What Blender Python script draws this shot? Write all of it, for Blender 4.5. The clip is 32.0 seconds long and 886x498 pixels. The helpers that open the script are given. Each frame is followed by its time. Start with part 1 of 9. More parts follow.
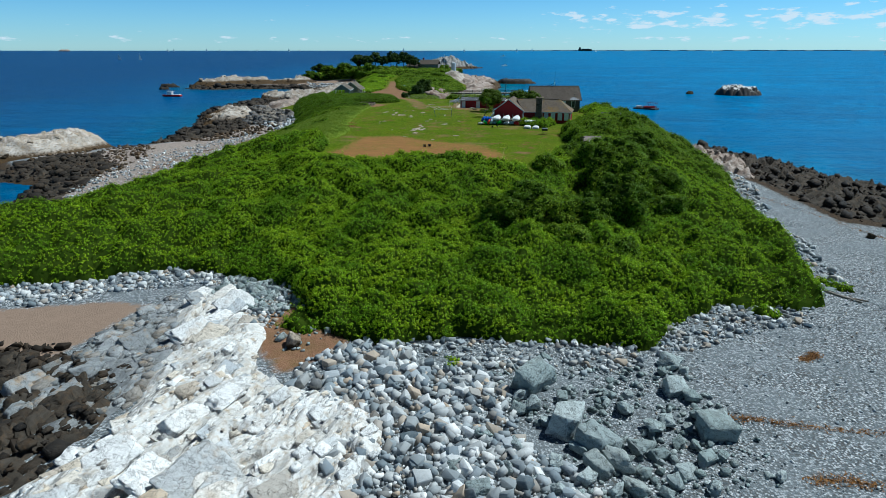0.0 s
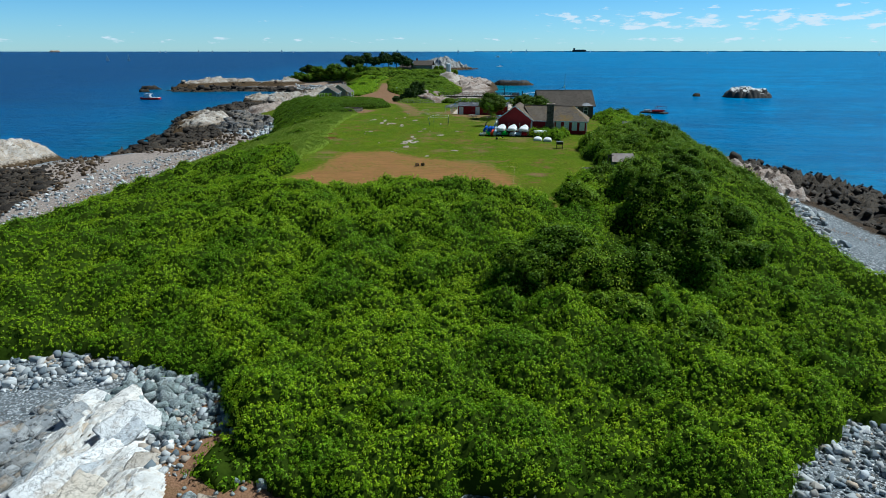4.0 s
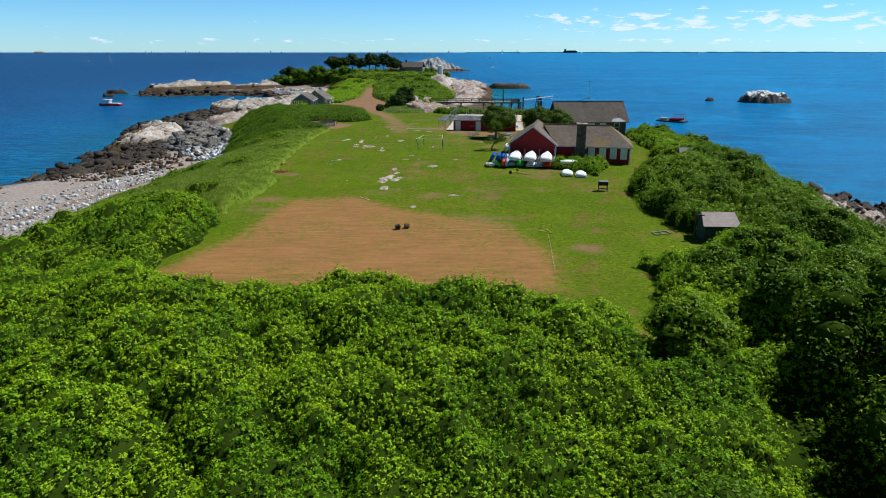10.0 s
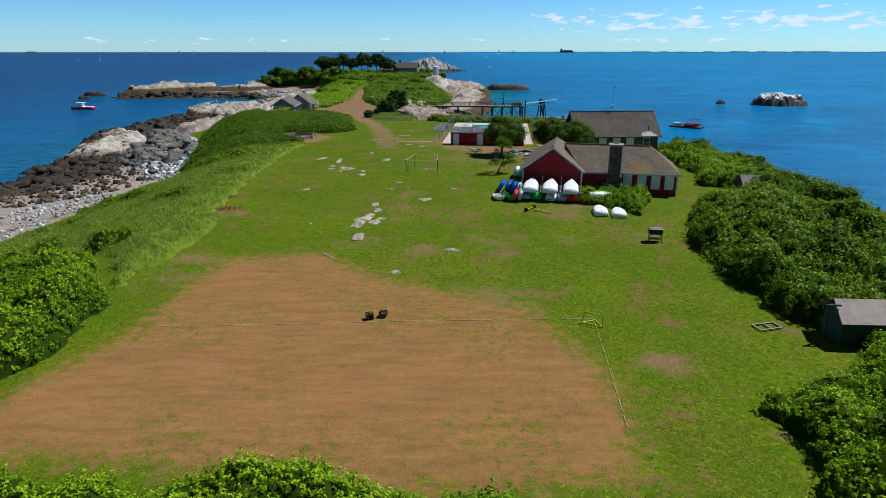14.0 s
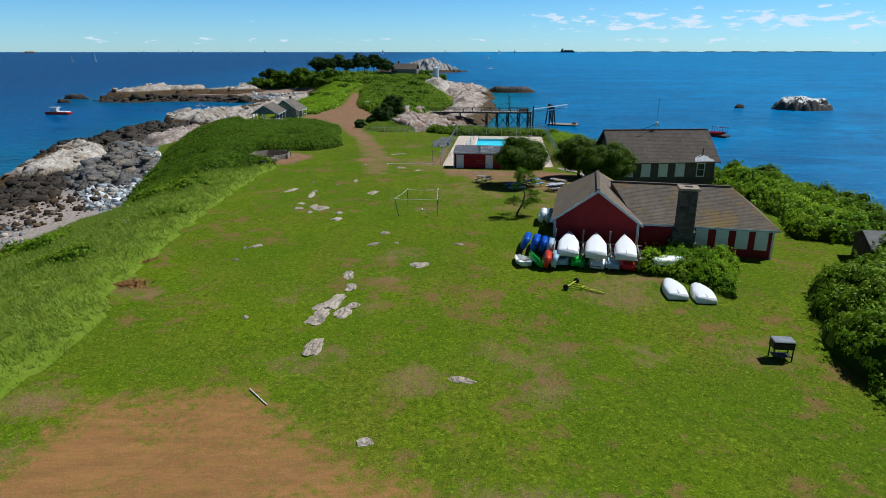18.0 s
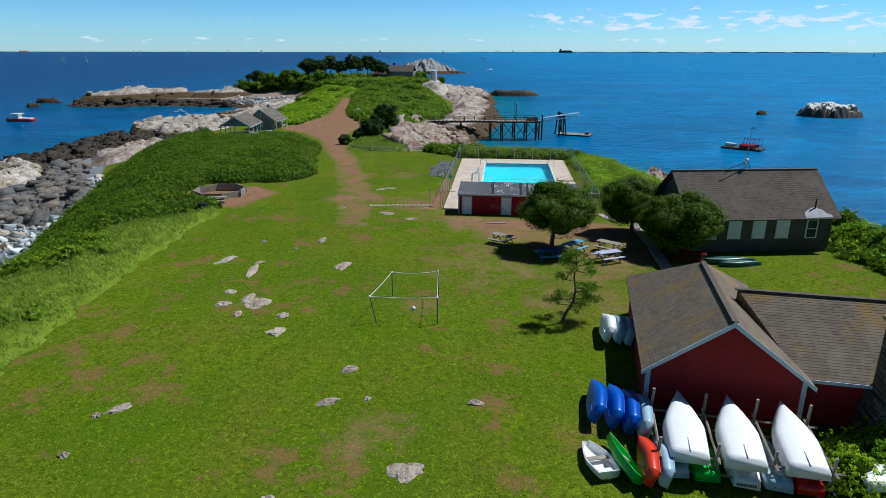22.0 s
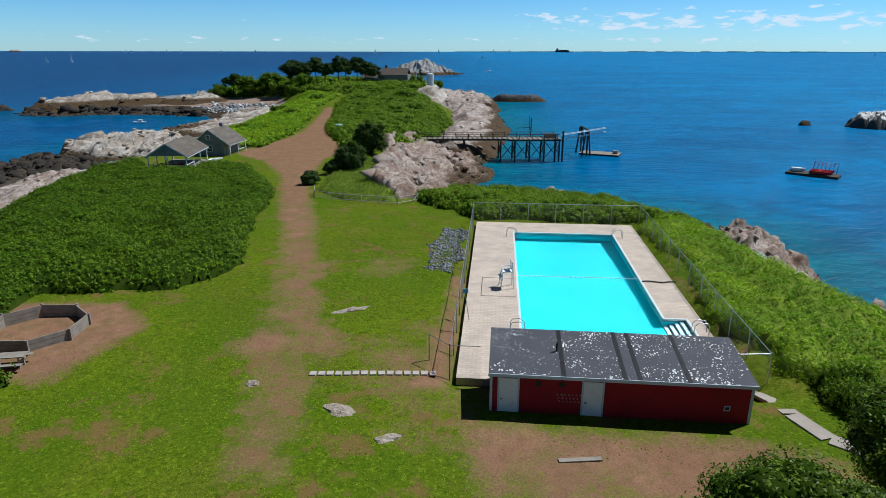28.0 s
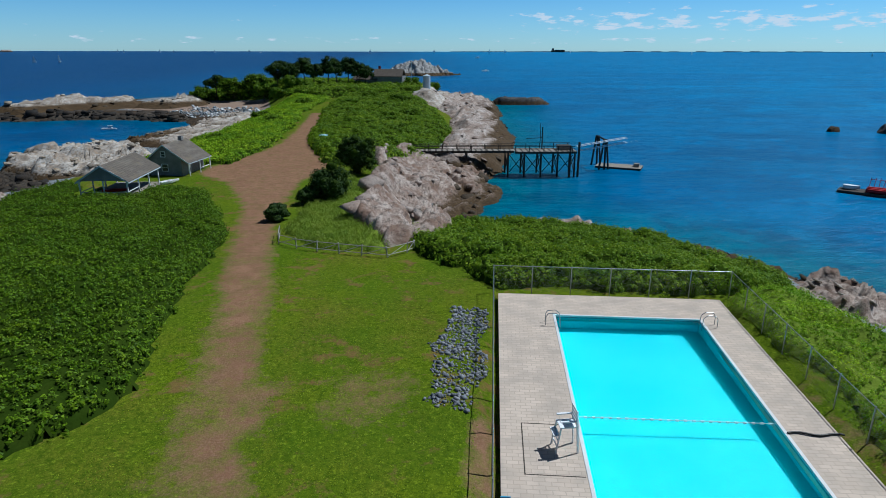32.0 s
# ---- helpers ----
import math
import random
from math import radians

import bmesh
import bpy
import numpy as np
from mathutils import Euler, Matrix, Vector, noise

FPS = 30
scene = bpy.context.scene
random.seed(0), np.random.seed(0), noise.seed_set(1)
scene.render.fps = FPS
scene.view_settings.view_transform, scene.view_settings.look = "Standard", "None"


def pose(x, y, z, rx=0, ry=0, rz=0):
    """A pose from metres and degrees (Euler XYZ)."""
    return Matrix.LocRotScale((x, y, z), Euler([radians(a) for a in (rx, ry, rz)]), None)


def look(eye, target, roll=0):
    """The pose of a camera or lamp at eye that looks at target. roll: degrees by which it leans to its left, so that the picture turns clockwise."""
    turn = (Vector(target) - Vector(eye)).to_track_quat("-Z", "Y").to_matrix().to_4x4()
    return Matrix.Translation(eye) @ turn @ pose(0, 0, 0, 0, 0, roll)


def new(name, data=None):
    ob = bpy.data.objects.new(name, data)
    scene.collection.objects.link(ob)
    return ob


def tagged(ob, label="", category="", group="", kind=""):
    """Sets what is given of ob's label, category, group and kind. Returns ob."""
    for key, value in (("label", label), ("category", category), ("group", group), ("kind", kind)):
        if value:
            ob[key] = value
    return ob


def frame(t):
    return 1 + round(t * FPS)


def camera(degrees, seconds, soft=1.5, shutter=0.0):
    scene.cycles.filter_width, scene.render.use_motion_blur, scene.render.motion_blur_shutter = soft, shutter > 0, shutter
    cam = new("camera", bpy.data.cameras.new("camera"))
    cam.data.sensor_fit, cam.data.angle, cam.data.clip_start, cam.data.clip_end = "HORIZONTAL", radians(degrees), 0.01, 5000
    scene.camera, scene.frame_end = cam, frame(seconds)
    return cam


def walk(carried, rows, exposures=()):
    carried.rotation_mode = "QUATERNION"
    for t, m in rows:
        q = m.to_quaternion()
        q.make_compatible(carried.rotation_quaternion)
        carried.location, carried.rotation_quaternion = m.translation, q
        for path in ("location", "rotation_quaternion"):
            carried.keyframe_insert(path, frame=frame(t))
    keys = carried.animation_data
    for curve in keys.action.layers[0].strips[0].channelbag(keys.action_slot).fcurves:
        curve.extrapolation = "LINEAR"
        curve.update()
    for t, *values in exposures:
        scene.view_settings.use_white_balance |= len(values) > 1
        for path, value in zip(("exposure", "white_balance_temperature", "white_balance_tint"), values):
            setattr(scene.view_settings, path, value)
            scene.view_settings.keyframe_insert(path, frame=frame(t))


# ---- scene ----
cam = camera(70.6, 32.0, 0.75)
PATH = [
    (0, (1.202, -1.602, 15.664), (1.172, 0.301, 15.05), -0.0),
    (0.5, (1.185, 0.305, 15.616), (1.155, 2.208, 15.001), -0.1),
    (1, (1.101, 2.474, 15.558), (1.073, 4.378, 14.944), -0.0),
    (1.5, (0.968, 4.8, 15.505), (0.943, 6.704, 14.892), 0.0),
    (2, (0.852, 7.214, 15.431), (0.831, 9.118, 14.819), 0.0),
    (2.5, (0.775, 9.59, 15.427), (0.756, 11.494, 14.814), 0.0),
    (3, (0.667, 12.046, 15.361), (0.651, 13.95, 14.749), -0.0),
    (3.5, (0.657, 14.509, 15.302), (0.643, 16.413, 14.69), 0.0),
    (5.5, (0.508, 24.164, 15.15), (0.503, 26.069, 14.541), 0.0),
    (6, (0.438, 26.598, 15.124), (0.437, 28.503, 14.514), 0.0),
    (6.5, (0.37, 29.063, 15.083), (0.371, 30.968, 14.474), 0.0),
    (7, (0.291, 31.583, 15.027), (0.293, 33.488, 14.419), 0.0),
    (7.5, (0.297, 34.169, 15.032), (0.301, 36.075, 14.423), 0.0),
    (8, (0.289, 36.787, 15.066), (0.295, 38.692, 14.458), 0.0),
    (8.5, (0.229, 39.335, 15.092), (0.238, 41.24, 14.484), 0.0),
    (9, (0.155, 41.891, 15.112), (0.168, 43.796, 14.504), 0.0),
    (9.5, (0.222, 44.337, 15.121), (0.234, 46.242, 14.513), -0.0),
    (10, (0.177, 46.698, 15.144), (0.192, 48.603, 14.535), 0.0),
    (10.5, (0.148, 49.017, 15.147), (0.166, 50.922, 14.538), 0.0),
    (11, (0.178, 51.339, 15.144), (0.197, 53.244, 14.536), 0.0),
    (11.5, (0.248, 53.707, 15.125), (0.268, 55.612, 14.517), 0.1),
    (12, (0.315, 56.019, 15.095), (0.336, 57.924, 14.486), 0.1),
    (12.5, (0.351, 58.309, 15.106), (0.374, 60.214, 14.498), 0.1),
    (13, (0.386, 60.547, 15.121), (0.41, 62.452, 14.512), 0.0),
    (13.5, (0.412, 62.856, 15.115), (0.438, 64.761, 14.505), 0.0),
    (14, (0.426, 65.151, 15.145), (0.453, 67.056, 14.535), 0.0),
    (14.5, (0.407, 67.462, 15.142), (0.436, 69.367, 14.533), 0.0),
    (16.5, (0.595, 76.678, 15.267), (0.619, 78.583, 14.657), 0.0),
    (17, (0.573, 78.998, 15.323), (0.598, 80.902, 14.713), 0.0),
    (17.5, (0.554, 81.446, 15.389), (0.579, 83.351, 14.778), 0.1),
    (18, (0.577, 84.02, 15.435), (0.603, 85.924, 14.825), 0.0),
    (18.5, (0.56, 86.665, 15.444), (0.588, 88.57, 14.834), 0.1),
    (19, (0.544, 89.384, 15.446), (0.573, 91.288, 14.835), 0.1),
    (19.5, (0.546, 92.095, 15.469), (0.576, 94.0, 14.859), 0.1),
    (20, (0.503, 94.806, 15.544), (0.535, 96.71, 14.934), 0.1),
    (20.5, (0.484, 97.523, 15.664), (0.516, 99.427, 15.054), 0.1),
    (21, (0.506, 100.298, 15.753), (0.54, 102.202, 15.143), 0.1),
    (21.5, (0.532, 103.136, 15.834), (0.566, 105.04, 15.225), 0.0),
    (22, (0.534, 105.932, 15.937), (0.568, 107.836, 15.327), 0.1),
    (22.5, (0.539, 108.75, 16.012), (0.574, 110.655, 15.403), 0.1),
    (23, (0.556, 111.527, 16.109), (0.591, 113.432, 15.5), 0.0),
    (23.5, (0.544, 114.328, 16.214), (0.581, 116.233, 15.605), 0.0),
    (24, (0.568, 116.988, 16.426), (0.605, 118.892, 15.816), 0.1),
    (24.5, (0.558, 119.67, 16.606), (0.594, 121.574, 15.997), 0.1),
    (25, (0.586, 122.373, 16.798), (0.622, 124.277, 16.187), 0.1),
    (25.5, (0.581, 125.109, 16.911), (0.616, 127.013, 16.301), 0.0),
    (27.5, (0.311, 137.068, 16.613), (0.355, 138.972, 16.0), 0.1),
    (28, (0.292, 139.87, 16.591), (0.338, 141.774, 15.979), 0.1),
    (28.5, (0.272, 142.533, 16.565), (0.32, 144.437, 15.953), 0.0),
    (29, (0.259, 145.167, 16.506), (0.307, 147.07, 15.893), 0.1),
    (29.5, (0.213, 147.559, 16.41), (0.264, 149.463, 15.798), 0.1),
    (30, (0.196, 149.918, 16.436), (0.248, 151.821, 15.824), 0.1),
    (30.5, (0.121, 152.187, 16.429), (0.175, 154.09, 15.817), 0.1),
    (31, (0.053, 154.538, 16.461), (0.108, 156.442, 15.848), 0.1),
    (31.5, (-0.009, 156.839, 16.485), (0.05, 158.742, 15.872), 0.1),
    (32, (-0.058, 159.183, 16.497), (0.002, 161.086, 15.885), 0.1),
]
walk(cam, [(t, look(eye, target, roll)) for t, eye, target, roll in PATH], [(0, -0.08, 5450, 0), (6, 0.05, 5500, 2), (9, 0.2, 5750, 7), (14, 0.05, 5750, 7), (21, 0.0, 5600, 6), (26, 0.02, 5600, 6), (29, -0.12, 5600, 7), (32, -0.3, 5350, 5)])

# ---- sky, sun ----
SEA = -9.4
SUN_AZ, SUN_EL = 66.0, 56.0
sun_dir = Vector((math.sin(radians(SUN_AZ)) * math.cos(radians(SUN_EL)), math.cos(radians(SUN_AZ)) * math.cos(radians(SUN_EL)), math.sin(radians(SUN_EL))))
sun = new("sun", bpy.data.lights.new("sun", "SUN"))
sun.data.energy, sun.data.angle, sun.data.color = 5.0, radians(0.53), (1.0, 0.95, 0.88)
sun.matrix_world = look(tuple(sun_dir * 300), (0, 0, 0))

world = bpy.data.worlds.new("world")
scene.world = world
world.use_nodes = True
wn, wl = world.node_tree.nodes, world.node_tree.links
wn.clear()
sky = wn.new("ShaderNodeTexSky")
sky.sky_type, sky.sun_disc = "NISHITA", False
sky.sun_elevation, sky.sun_rotation = radians(SUN_EL), radians(SUN_AZ)
sky.air_density, sky.dust_density, sky.ozone_density = 1.0, 0.0, 6.0
wout, wbg = wn.new("ShaderNodeOutputWorld"), wn.new("ShaderNodeBackground")
wbg.inputs["Strength"].default_value = 0.028
tc = wn.new("ShaderNodeTexCoord")
sep = wn.new("ShaderNodeSeparateXYZ")
wl.new(tc.outputs["Generated"], sep.inputs[0])


def wmath(op, a, b=None, c=None):
    n = wn.new("ShaderNodeMath")
    n.operation = op
    for i, v in enumerate((a, b, c)):
        if v is None:
            continue
        if isinstance(v, (int, float)):
            n.inputs[i].default_value = v
        else:
            wl.new(v, n.inputs[i])
    return n.outputs[0]


def wramp(v, lo, hi, a=0.0, b=1.0):
    n = wn.new("ShaderNodeMapRange")
    n.interpolation_type = "SMOOTHSTEP"
    wl.new(v, n.inputs[0])
    for i, x in enumerate((lo, hi, a, b)):
        n.inputs[i + 1].default_value = x
    return n.outputs[0]


# fair-weather cumulus low over the horizon
azim = wmath("ARCTAN2", sep.outputs[0], sep.outputs[1])
elev = wmath("ARCSINE", sep.outputs[2])
comb = wn.new("ShaderNodeCombineXYZ")
wl.new(wmath("MULTIPLY", azim, 62.0), comb.inputs[0])
wl.new(wmath("MULTIPLY", elev, 235.0), comb.inputs[1])
cn = wn.new("ShaderNodeTexNoise")
cn.inputs["Scale"].default_value, cn.inputs["Detail"].default_value, cn.inputs["Roughness"].default_value = 0.5, 8.0, 0.6
wl.new(comb.outputs[0], cn.inputs["Vector"])
band = wmath("MULTIPLY", wramp(elev, 0.016, 0.03), wramp(elev, 0.062, 0.042))
side = wramp(azim, 0.08, 0.2, 0.0, 1.0)
cover = wmath("ADD", cn.outputs["Fac"], wmath("MULTIPLY", wmath("MULTIPLY", band, side), 0.19))
low = wmath("MULTIPLY", wmath("MULTIPLY", wramp(elev, 0.004, 0.008), wramp(elev, 0.019, 0.012)), 0.12)
cloud = wramp(wmath("ADD", cover, low), 0.67, 0.79, 0.0, 0.85)
mixc = wn.new("ShaderNodeMix")
mixc.data_type = "RGBA"
wl.new(cloud, mixc.inputs["Factor"])
# gain added to the low sky, so it stays bright over a dimmed dome
horizon_gain = wn.new("ShaderNodeMix")
horizon_gain.data_type, horizon_gain.blend_type = "RGBA", "MULTIPLY"
horizon_gain.inputs["Factor"].default_value = 1.0
tone = wn.new("ShaderNodeValToRGB")
for i, (p, c) in enumerate(((0.0, (2.3, 3.4, 4.3)), (0.35, (1.65, 2.8, 3.7)), (1.0, (1.0, 1.0, 1.0)))):
    el = tone.color_ramp.elements[i] if i < 2 else tone.color_ramp.elements.new(1.0)
    el.position, el.color = p, (*c, 1)
tone.color_ramp.elements[1].position = 0.35
tone.color_ramp.elements[2].position = 1.0
wl.new(wramp(elev, 0.0, 0.26), tone.inputs[0])
wl.new(sky.outputs[0], horizon_gain.inputs["A"])
wl.new(tone.outputs[0], horizon_gain.inputs["B"])
wl.new(horizon_gain.outputs["Result"], mixc.inputs["A"])
mixc.inputs["B"].default_value = (28, 29, 30, 1)
wl.new(mixc.outputs["Result"], wbg.inputs["Color"])
wl.new(wbg.outputs[0], wout.inputs[0])
scene.view_settings.exposure = 0.0

# ---- materials ----
class Nodes:
    """A short hand for a material's node tree."""

    def __init__(self, name, rough=0.7, metal=0.0, spec=0.3):
        self.m = bpy.data.materials.new(name)
        self.m.use_nodes = True
        self.t = self.m.node_tree
        self.b = self.t.nodes["Principled BSDF"]
        self.b.inputs["Roughness"].default_value = rough
        self.b.inputs["Metallic"].default_value = metal
        self.b.inputs["Specular IOR Level"].default_value = spec

    def node(self, kind, **inputs):
        n = self.t.nodes.new("ShaderNode" + kind)
        for k, v in inputs.items():
            self.put(n.inputs[k.replace("_", " ")], v)
        return n

    def put(self, socket, v):
        if isinstance(v, bpy.types.NodeSocket):
            self.t.links.new(v, socket)
        elif isinstance(v, tuple) and len(v) == 3 and socket.type == "RGBA":
            socket.default_value = (*v, 1)
        else:
            socket.default_value = v

    def pos(self, stretch=(1, 1, 1), turn=(0, 0, 0)):
        g = self.node("NewGeometry")
        m = self.node("Mapping", Vector=g.outputs["Position"], Scale=stretch, Rotation=turn)
        return m.outputs[0]

    def local(self, stretch=(1, 1, 1)):
        g = self.node("TexCoord")
        m = self.node("Mapping", Vector=g.outputs["Object"], Scale=stretch)
        return m.outputs[0]

    def noise(self, scale, detail=4.0, rough=0.55, at=None, warp=0.0):
        n = self.node("TexNoise", Scale=scale, Detail=detail, Roughness=rough, Distortion=warp)
        self.put(n.inputs["Vector"], at or self.pos())
        return n.outputs["Fac"]

    def cells(self, scale, at=None, what="Distance", feature="F1"):
        n = self.node("TexVoronoi")
        n.feature = feature
        n.inputs["Scale"].default_value = scale
        self.put(n.inputs["Vector"], at or self.pos())
        return n.outputs[what]

    def ramp(self, v, lo, hi, a=0.0, b=1.0):
        n = self.node("MapRange")
        for i, x in enumerate((v, lo, hi, a, b)):
            self.put(n.inputs[i], x)
        return n.outputs[0]

    def mix(self, f, a, b, blend="MIX"):
        n = self.node("Mix")
        n.data_type, n.blend_type = "RGBA", blend
        self.put(n.inputs["Factor"], f)
        self.put(n.inputs["A"], a)
        self.put(n.inputs["B"], b)
        return n.outputs["Result"]

    def math(self, op, a, b=0.0):
        n = self.node("Math")
        n.operation = op
        self.put(n.inputs[0], a)
        self.put(n.inputs[1], b)
        return n.outputs[0]

    def attr(self, name):
        n = self.node("Attribute")
        n.attribute_name = name
        s = self.node("SeparateColor", Color=n.outputs["Color"])
        return s.outputs

    def bump(self, height, strength=0.5, dist=0.05):
        n = self.node("Bump", Height=height, Strength=strength, Distance=dist)
        self.put(self.b.inputs["Normal"], n.outputs[0])

    def done(self, colour):
        self.put(self.b.inputs["Base Color"], colour)
        return self.m


def plain(name, c1, c2=None, scale=3.0, fine=40.0, rough=0.7, metal=0.0, bump=0.15, spec=0.3, dist=0.01, dirt=None, local=False):
    """Paint, wood, metal or stone of two tones, mottled at two scales, with a fine relief."""
    n = Nodes(name, rough, metal, spec)
    c2 = c2 or tuple(v * 0.75 for v in c1)
    at = n.local() if local else n.pos()
    big, small = n.noise(scale, at=at), n.noise(fine, 3.0, at=at)
    col = n.mix(n.ramp(big, 0.35, 0.65), c1, c2)
    col = n.mix(n.ramp(small, 0.3, 0.75, 0.0, 0.35), col, tuple(v * 0.6 for v in c1))
    if dirt:
        col = n.mix(n.ramp(n.noise(scale * 2.3, 6, at=at), 0.55, 0.72, 0, 0.7), col, dirt)
    n.put(n.b.inputs["Roughness"], n.ramp(small, 0, 1, max(rough - 0.12, 0.02), min(rough + 0.12, 1)))
    n.bump(small, bump, dist)
    return n.done(col)


def per_piece(name, tones, rough=0.8, fine=6.0, bump=0.5, dist=0.03, island=True, spec=0.3, trans=0.0, patch=None):
    """Each loose piece of a mesh (or each object) takes its own tone out of a few."""
    n = Nodes(name, rough, 0, spec)
    pick = n.math("FRACT", n.math("ADD", n.node("NewGeometry").outputs["Random Per Island"], n.node("ObjectInfo").outputs["Random"])) if island else n.node("ObjectInfo").outputs["Random"]
    r = n.node("ValToRGB", Fac=pick)
    r.color_ramp.interpolation = "LINEAR"
    e = r.color_ramp.elements
    while len(e) < len(tones):
        e.new(0.5)
    for i, c in enumerate(tones):
        e[i].position, e[i].color = i / max(len(tones) - 1, 1), (*c, 1)
    f = n.noise(fine, 5.0)
    col = n.mix(n.ramp(f, 0.3, 0.7, 0, 0.35 if not patch else 0.5), r.outputs[0], tuple(v * 0.45 for v in tones[len(tones) // 2]))
    if patch:
        # stands of differing species
        tint, amount, size = patch
        col = n.mix(n.ramp(n.noise(size, 3, 0.5), 0.47, 0.58, 0, amount), col, n.mix(1.0, col, tint, "MULTIPLY"))
        col = n.mix(n.ramp(n.noise(size * 2.3, 4, 0.6, n.pos((1, 1, 1), (0, 0, 1.0))), 0.5, 0.66, 0, 0.55), col, n.mix(1.0, col, (1.35, 1.12, 1.0), "MULTIPLY"))
    n.bump(f, bump, dist)
    if trans:
        n.put(n.b.inputs["Base Color"], col)
        tr = n.node("BsdfTranslucent", Color=n.mix(0.5, col, (0.25, 0.42, 0.03)))
        ms = n.node("MixShader", Fac=trans)
        out = n.t.nodes["Material Output"]
        n.t.links.new(n.b.outputs[0], ms.inputs[1])
        n.t.links.new(tr.outputs[0], ms.inputs[2])
        n.t.links.new(ms.outputs[0], out.inputs[0])
        return n.m
    return n.done(col)


def ground_material():
    n = Nodes("ground_cover", 0.95, 0, 0.04)
    a, b = n.attr("cover"), n.attr("shore")
    fine, mid, big = n.noise(9.0, 5, 0.65), n.noise(1.6, 5, 0.6), n.noise(0.22, 4, 0.55)
    wob = n.math("ADD", n.math("MULTIPLY", n.math("SUBTRACT", mid, 0.5), 0.9), n.math("MULTIPLY", n.math("SUBTRACT", fine, 0.5), 0.5))

    def mask(v, lo=0.35, hi=0.65):
        return n.ramp(n.math("ADD", v, wob), lo, hi)

    lump = n.math("MULTIPLY", n.math("SUBTRACT", n.noise(0.45, 4, 0.6), 0.5), 1.1)

    # beach shingle
    peb = n.node("TexVoronoi")
    peb.inputs["Scale"].default_value = 7.5
    n.put(peb.inputs["Vector"], n.pos())
    pr = n.node("ValToRGB", Fac=n.node("SeparateColor", Color=peb.outputs["Color"]).outputs[0])
    for i, (p, c) in enumerate(((0.0, (0.055, 0.070, 0.078)), (0.5, (0.235, 0.265, 0.285)), (1.0, (0.66, 0.68, 0.69)))):
        el = pr.color_ramp.elements[i] if i < 2 else pr.color_ramp.elements.new(1.0)
        el.position, el.color = p, (*c, 1)
    shingle = n.mix(n.ramp(peb.outputs["Distance"], 0.35, 0.75), pr.outputs[0], (0.085, 0.085, 0.082))
    shingle = n.mix(n.ramp(big, 0.4, 0.6, 0, 0.45), shingle, (0.20, 0.222, 0.235))
    sand = n.mix(mid, (0.31, 0.225, 0.165), (0.22, 0.155, 0.115))
    pale = n.mix(n.ramp(n.noise(2.6, 6, 0.8), 0.40, 0.60), (0.43, 0.355, 0.30), (0.19, 0.16, 0.14))
    shingle = n.mix(mask(b[2]), shingle, pale)
    col = n.mix(mask(b[0]), shingle, sand)
    weed = n.mix(n.ramp(fine, 0.4, 0.6), (0.02, 0.017, 0.014), (0.10, 0.07, 0.045))
    col = n.mix(mask(b[1]), col, weed)
    # turf
    turf = n.mix(n.ramp(mid, 0.3, 0.7), (0.118, 0.172, 0.003), (0.185, 0.235, 0.005))
    turf = n.mix(n.ramp(big, 0.42, 0.64, 0, 0.5), turf, (0.185, 0.180, 0.018))
    turf = n.mix(n.ramp(n.noise(0.09, 4, 0.6, n.pos((2.2, 0.7, 1))), 0.50, 0.64, 0, 0.5), turf, (0.20, 0.155, 0.024))
    turf = n.mix(n.ramp(n.noise(17, 4, 0.7), 0.42, 0.62, 0, 0.7), turf, (0.04, 0.075, 0.003))
    turf = n.mix(n.ramp(n.noise(0.55, 5, 0.6, n.pos((1.6, 0.07, 1), (0, 0, 0.16))), 0.5, 0.68, 0, 0.26), turf, (0.17, 0.205, 0.012))
    turf = n.mix(n.ramp(n.noise(3.2, 6, 0.72), 0.46, 0.62, 0, 0.75), turf, (0.036, 0.068, 0.002))
    turf = n.mix(n.ramp(n.noise(0.11, 5, 0.65, n.pos((1, 1, 1), (0, 0, 0.4))), 0.42, 0.60, 0, 0.55), turf, (0.062, 0.118, 0.003))
    turf = n.mix(n.ramp(n.noise(7.5, 5, 0.75), 0.45, 0.60, 0, 0.4), turf, (0.030, 0.062, 0.002))
    turf = n.mix(n.ramp(n.noise(5.0, 4, 0.7, n.pos((1, 1, 1), (0, 0, 0.7))), 0.56, 0.66, 0, 0.7), turf, (0.20, 0.27, 0.012))
    worn = n.noise(0.5, 6, 0.7)
    worn = n.math("ADD", n.math("MULTIPLY", worn, 0.7), n.math("MULTIPLY", n.noise(0.13, 3), 0.3))
    turf = n.mix(n.ramp(worn, 0.54, 0.61, 0, 0.7), turf, (0.19, 0.10, 0.045))
    col = n.mix(mask(a[0]), col, turf)
    earth = n.mix(n.ramp(mid, 0.3, 0.7), (0.27, 0.15, 0.085), (0.19, 0.10, 0.056))
    earth = n.mix(n.ramp(n.noise(0.8, 5, 0.65), 0.46, 0.64, 0, 0.5), earth, (0.115, 0.105, 0.028))
    earth = n.mix(n.ramp(fine, 0.45, 0.7, 0, 0.5), earth, (0.35, 0.225, 0.135))
    earth = n.mix(n.ramp(n.noise(0.35, 4, 0.6), 0.4, 0.65, 0, 0.5), earth, (0.19, 0.10, 0.06))
    bare = n.math("MULTIPLY", n.ramp(a[1], 0.02, 0.25), n.math("ADD", a[1], lump))
    col = n.mix(mask(bare, 0.25, 0.75), col, earth)
    straw = n.mix(n.ramp(n.noise(1.2, 6, 0.7, n.pos((0.35, 1.6, 1))), 0.3, 0.7), (0.31, 0.155, 0.056), (0.20, 0.098, 0.038))
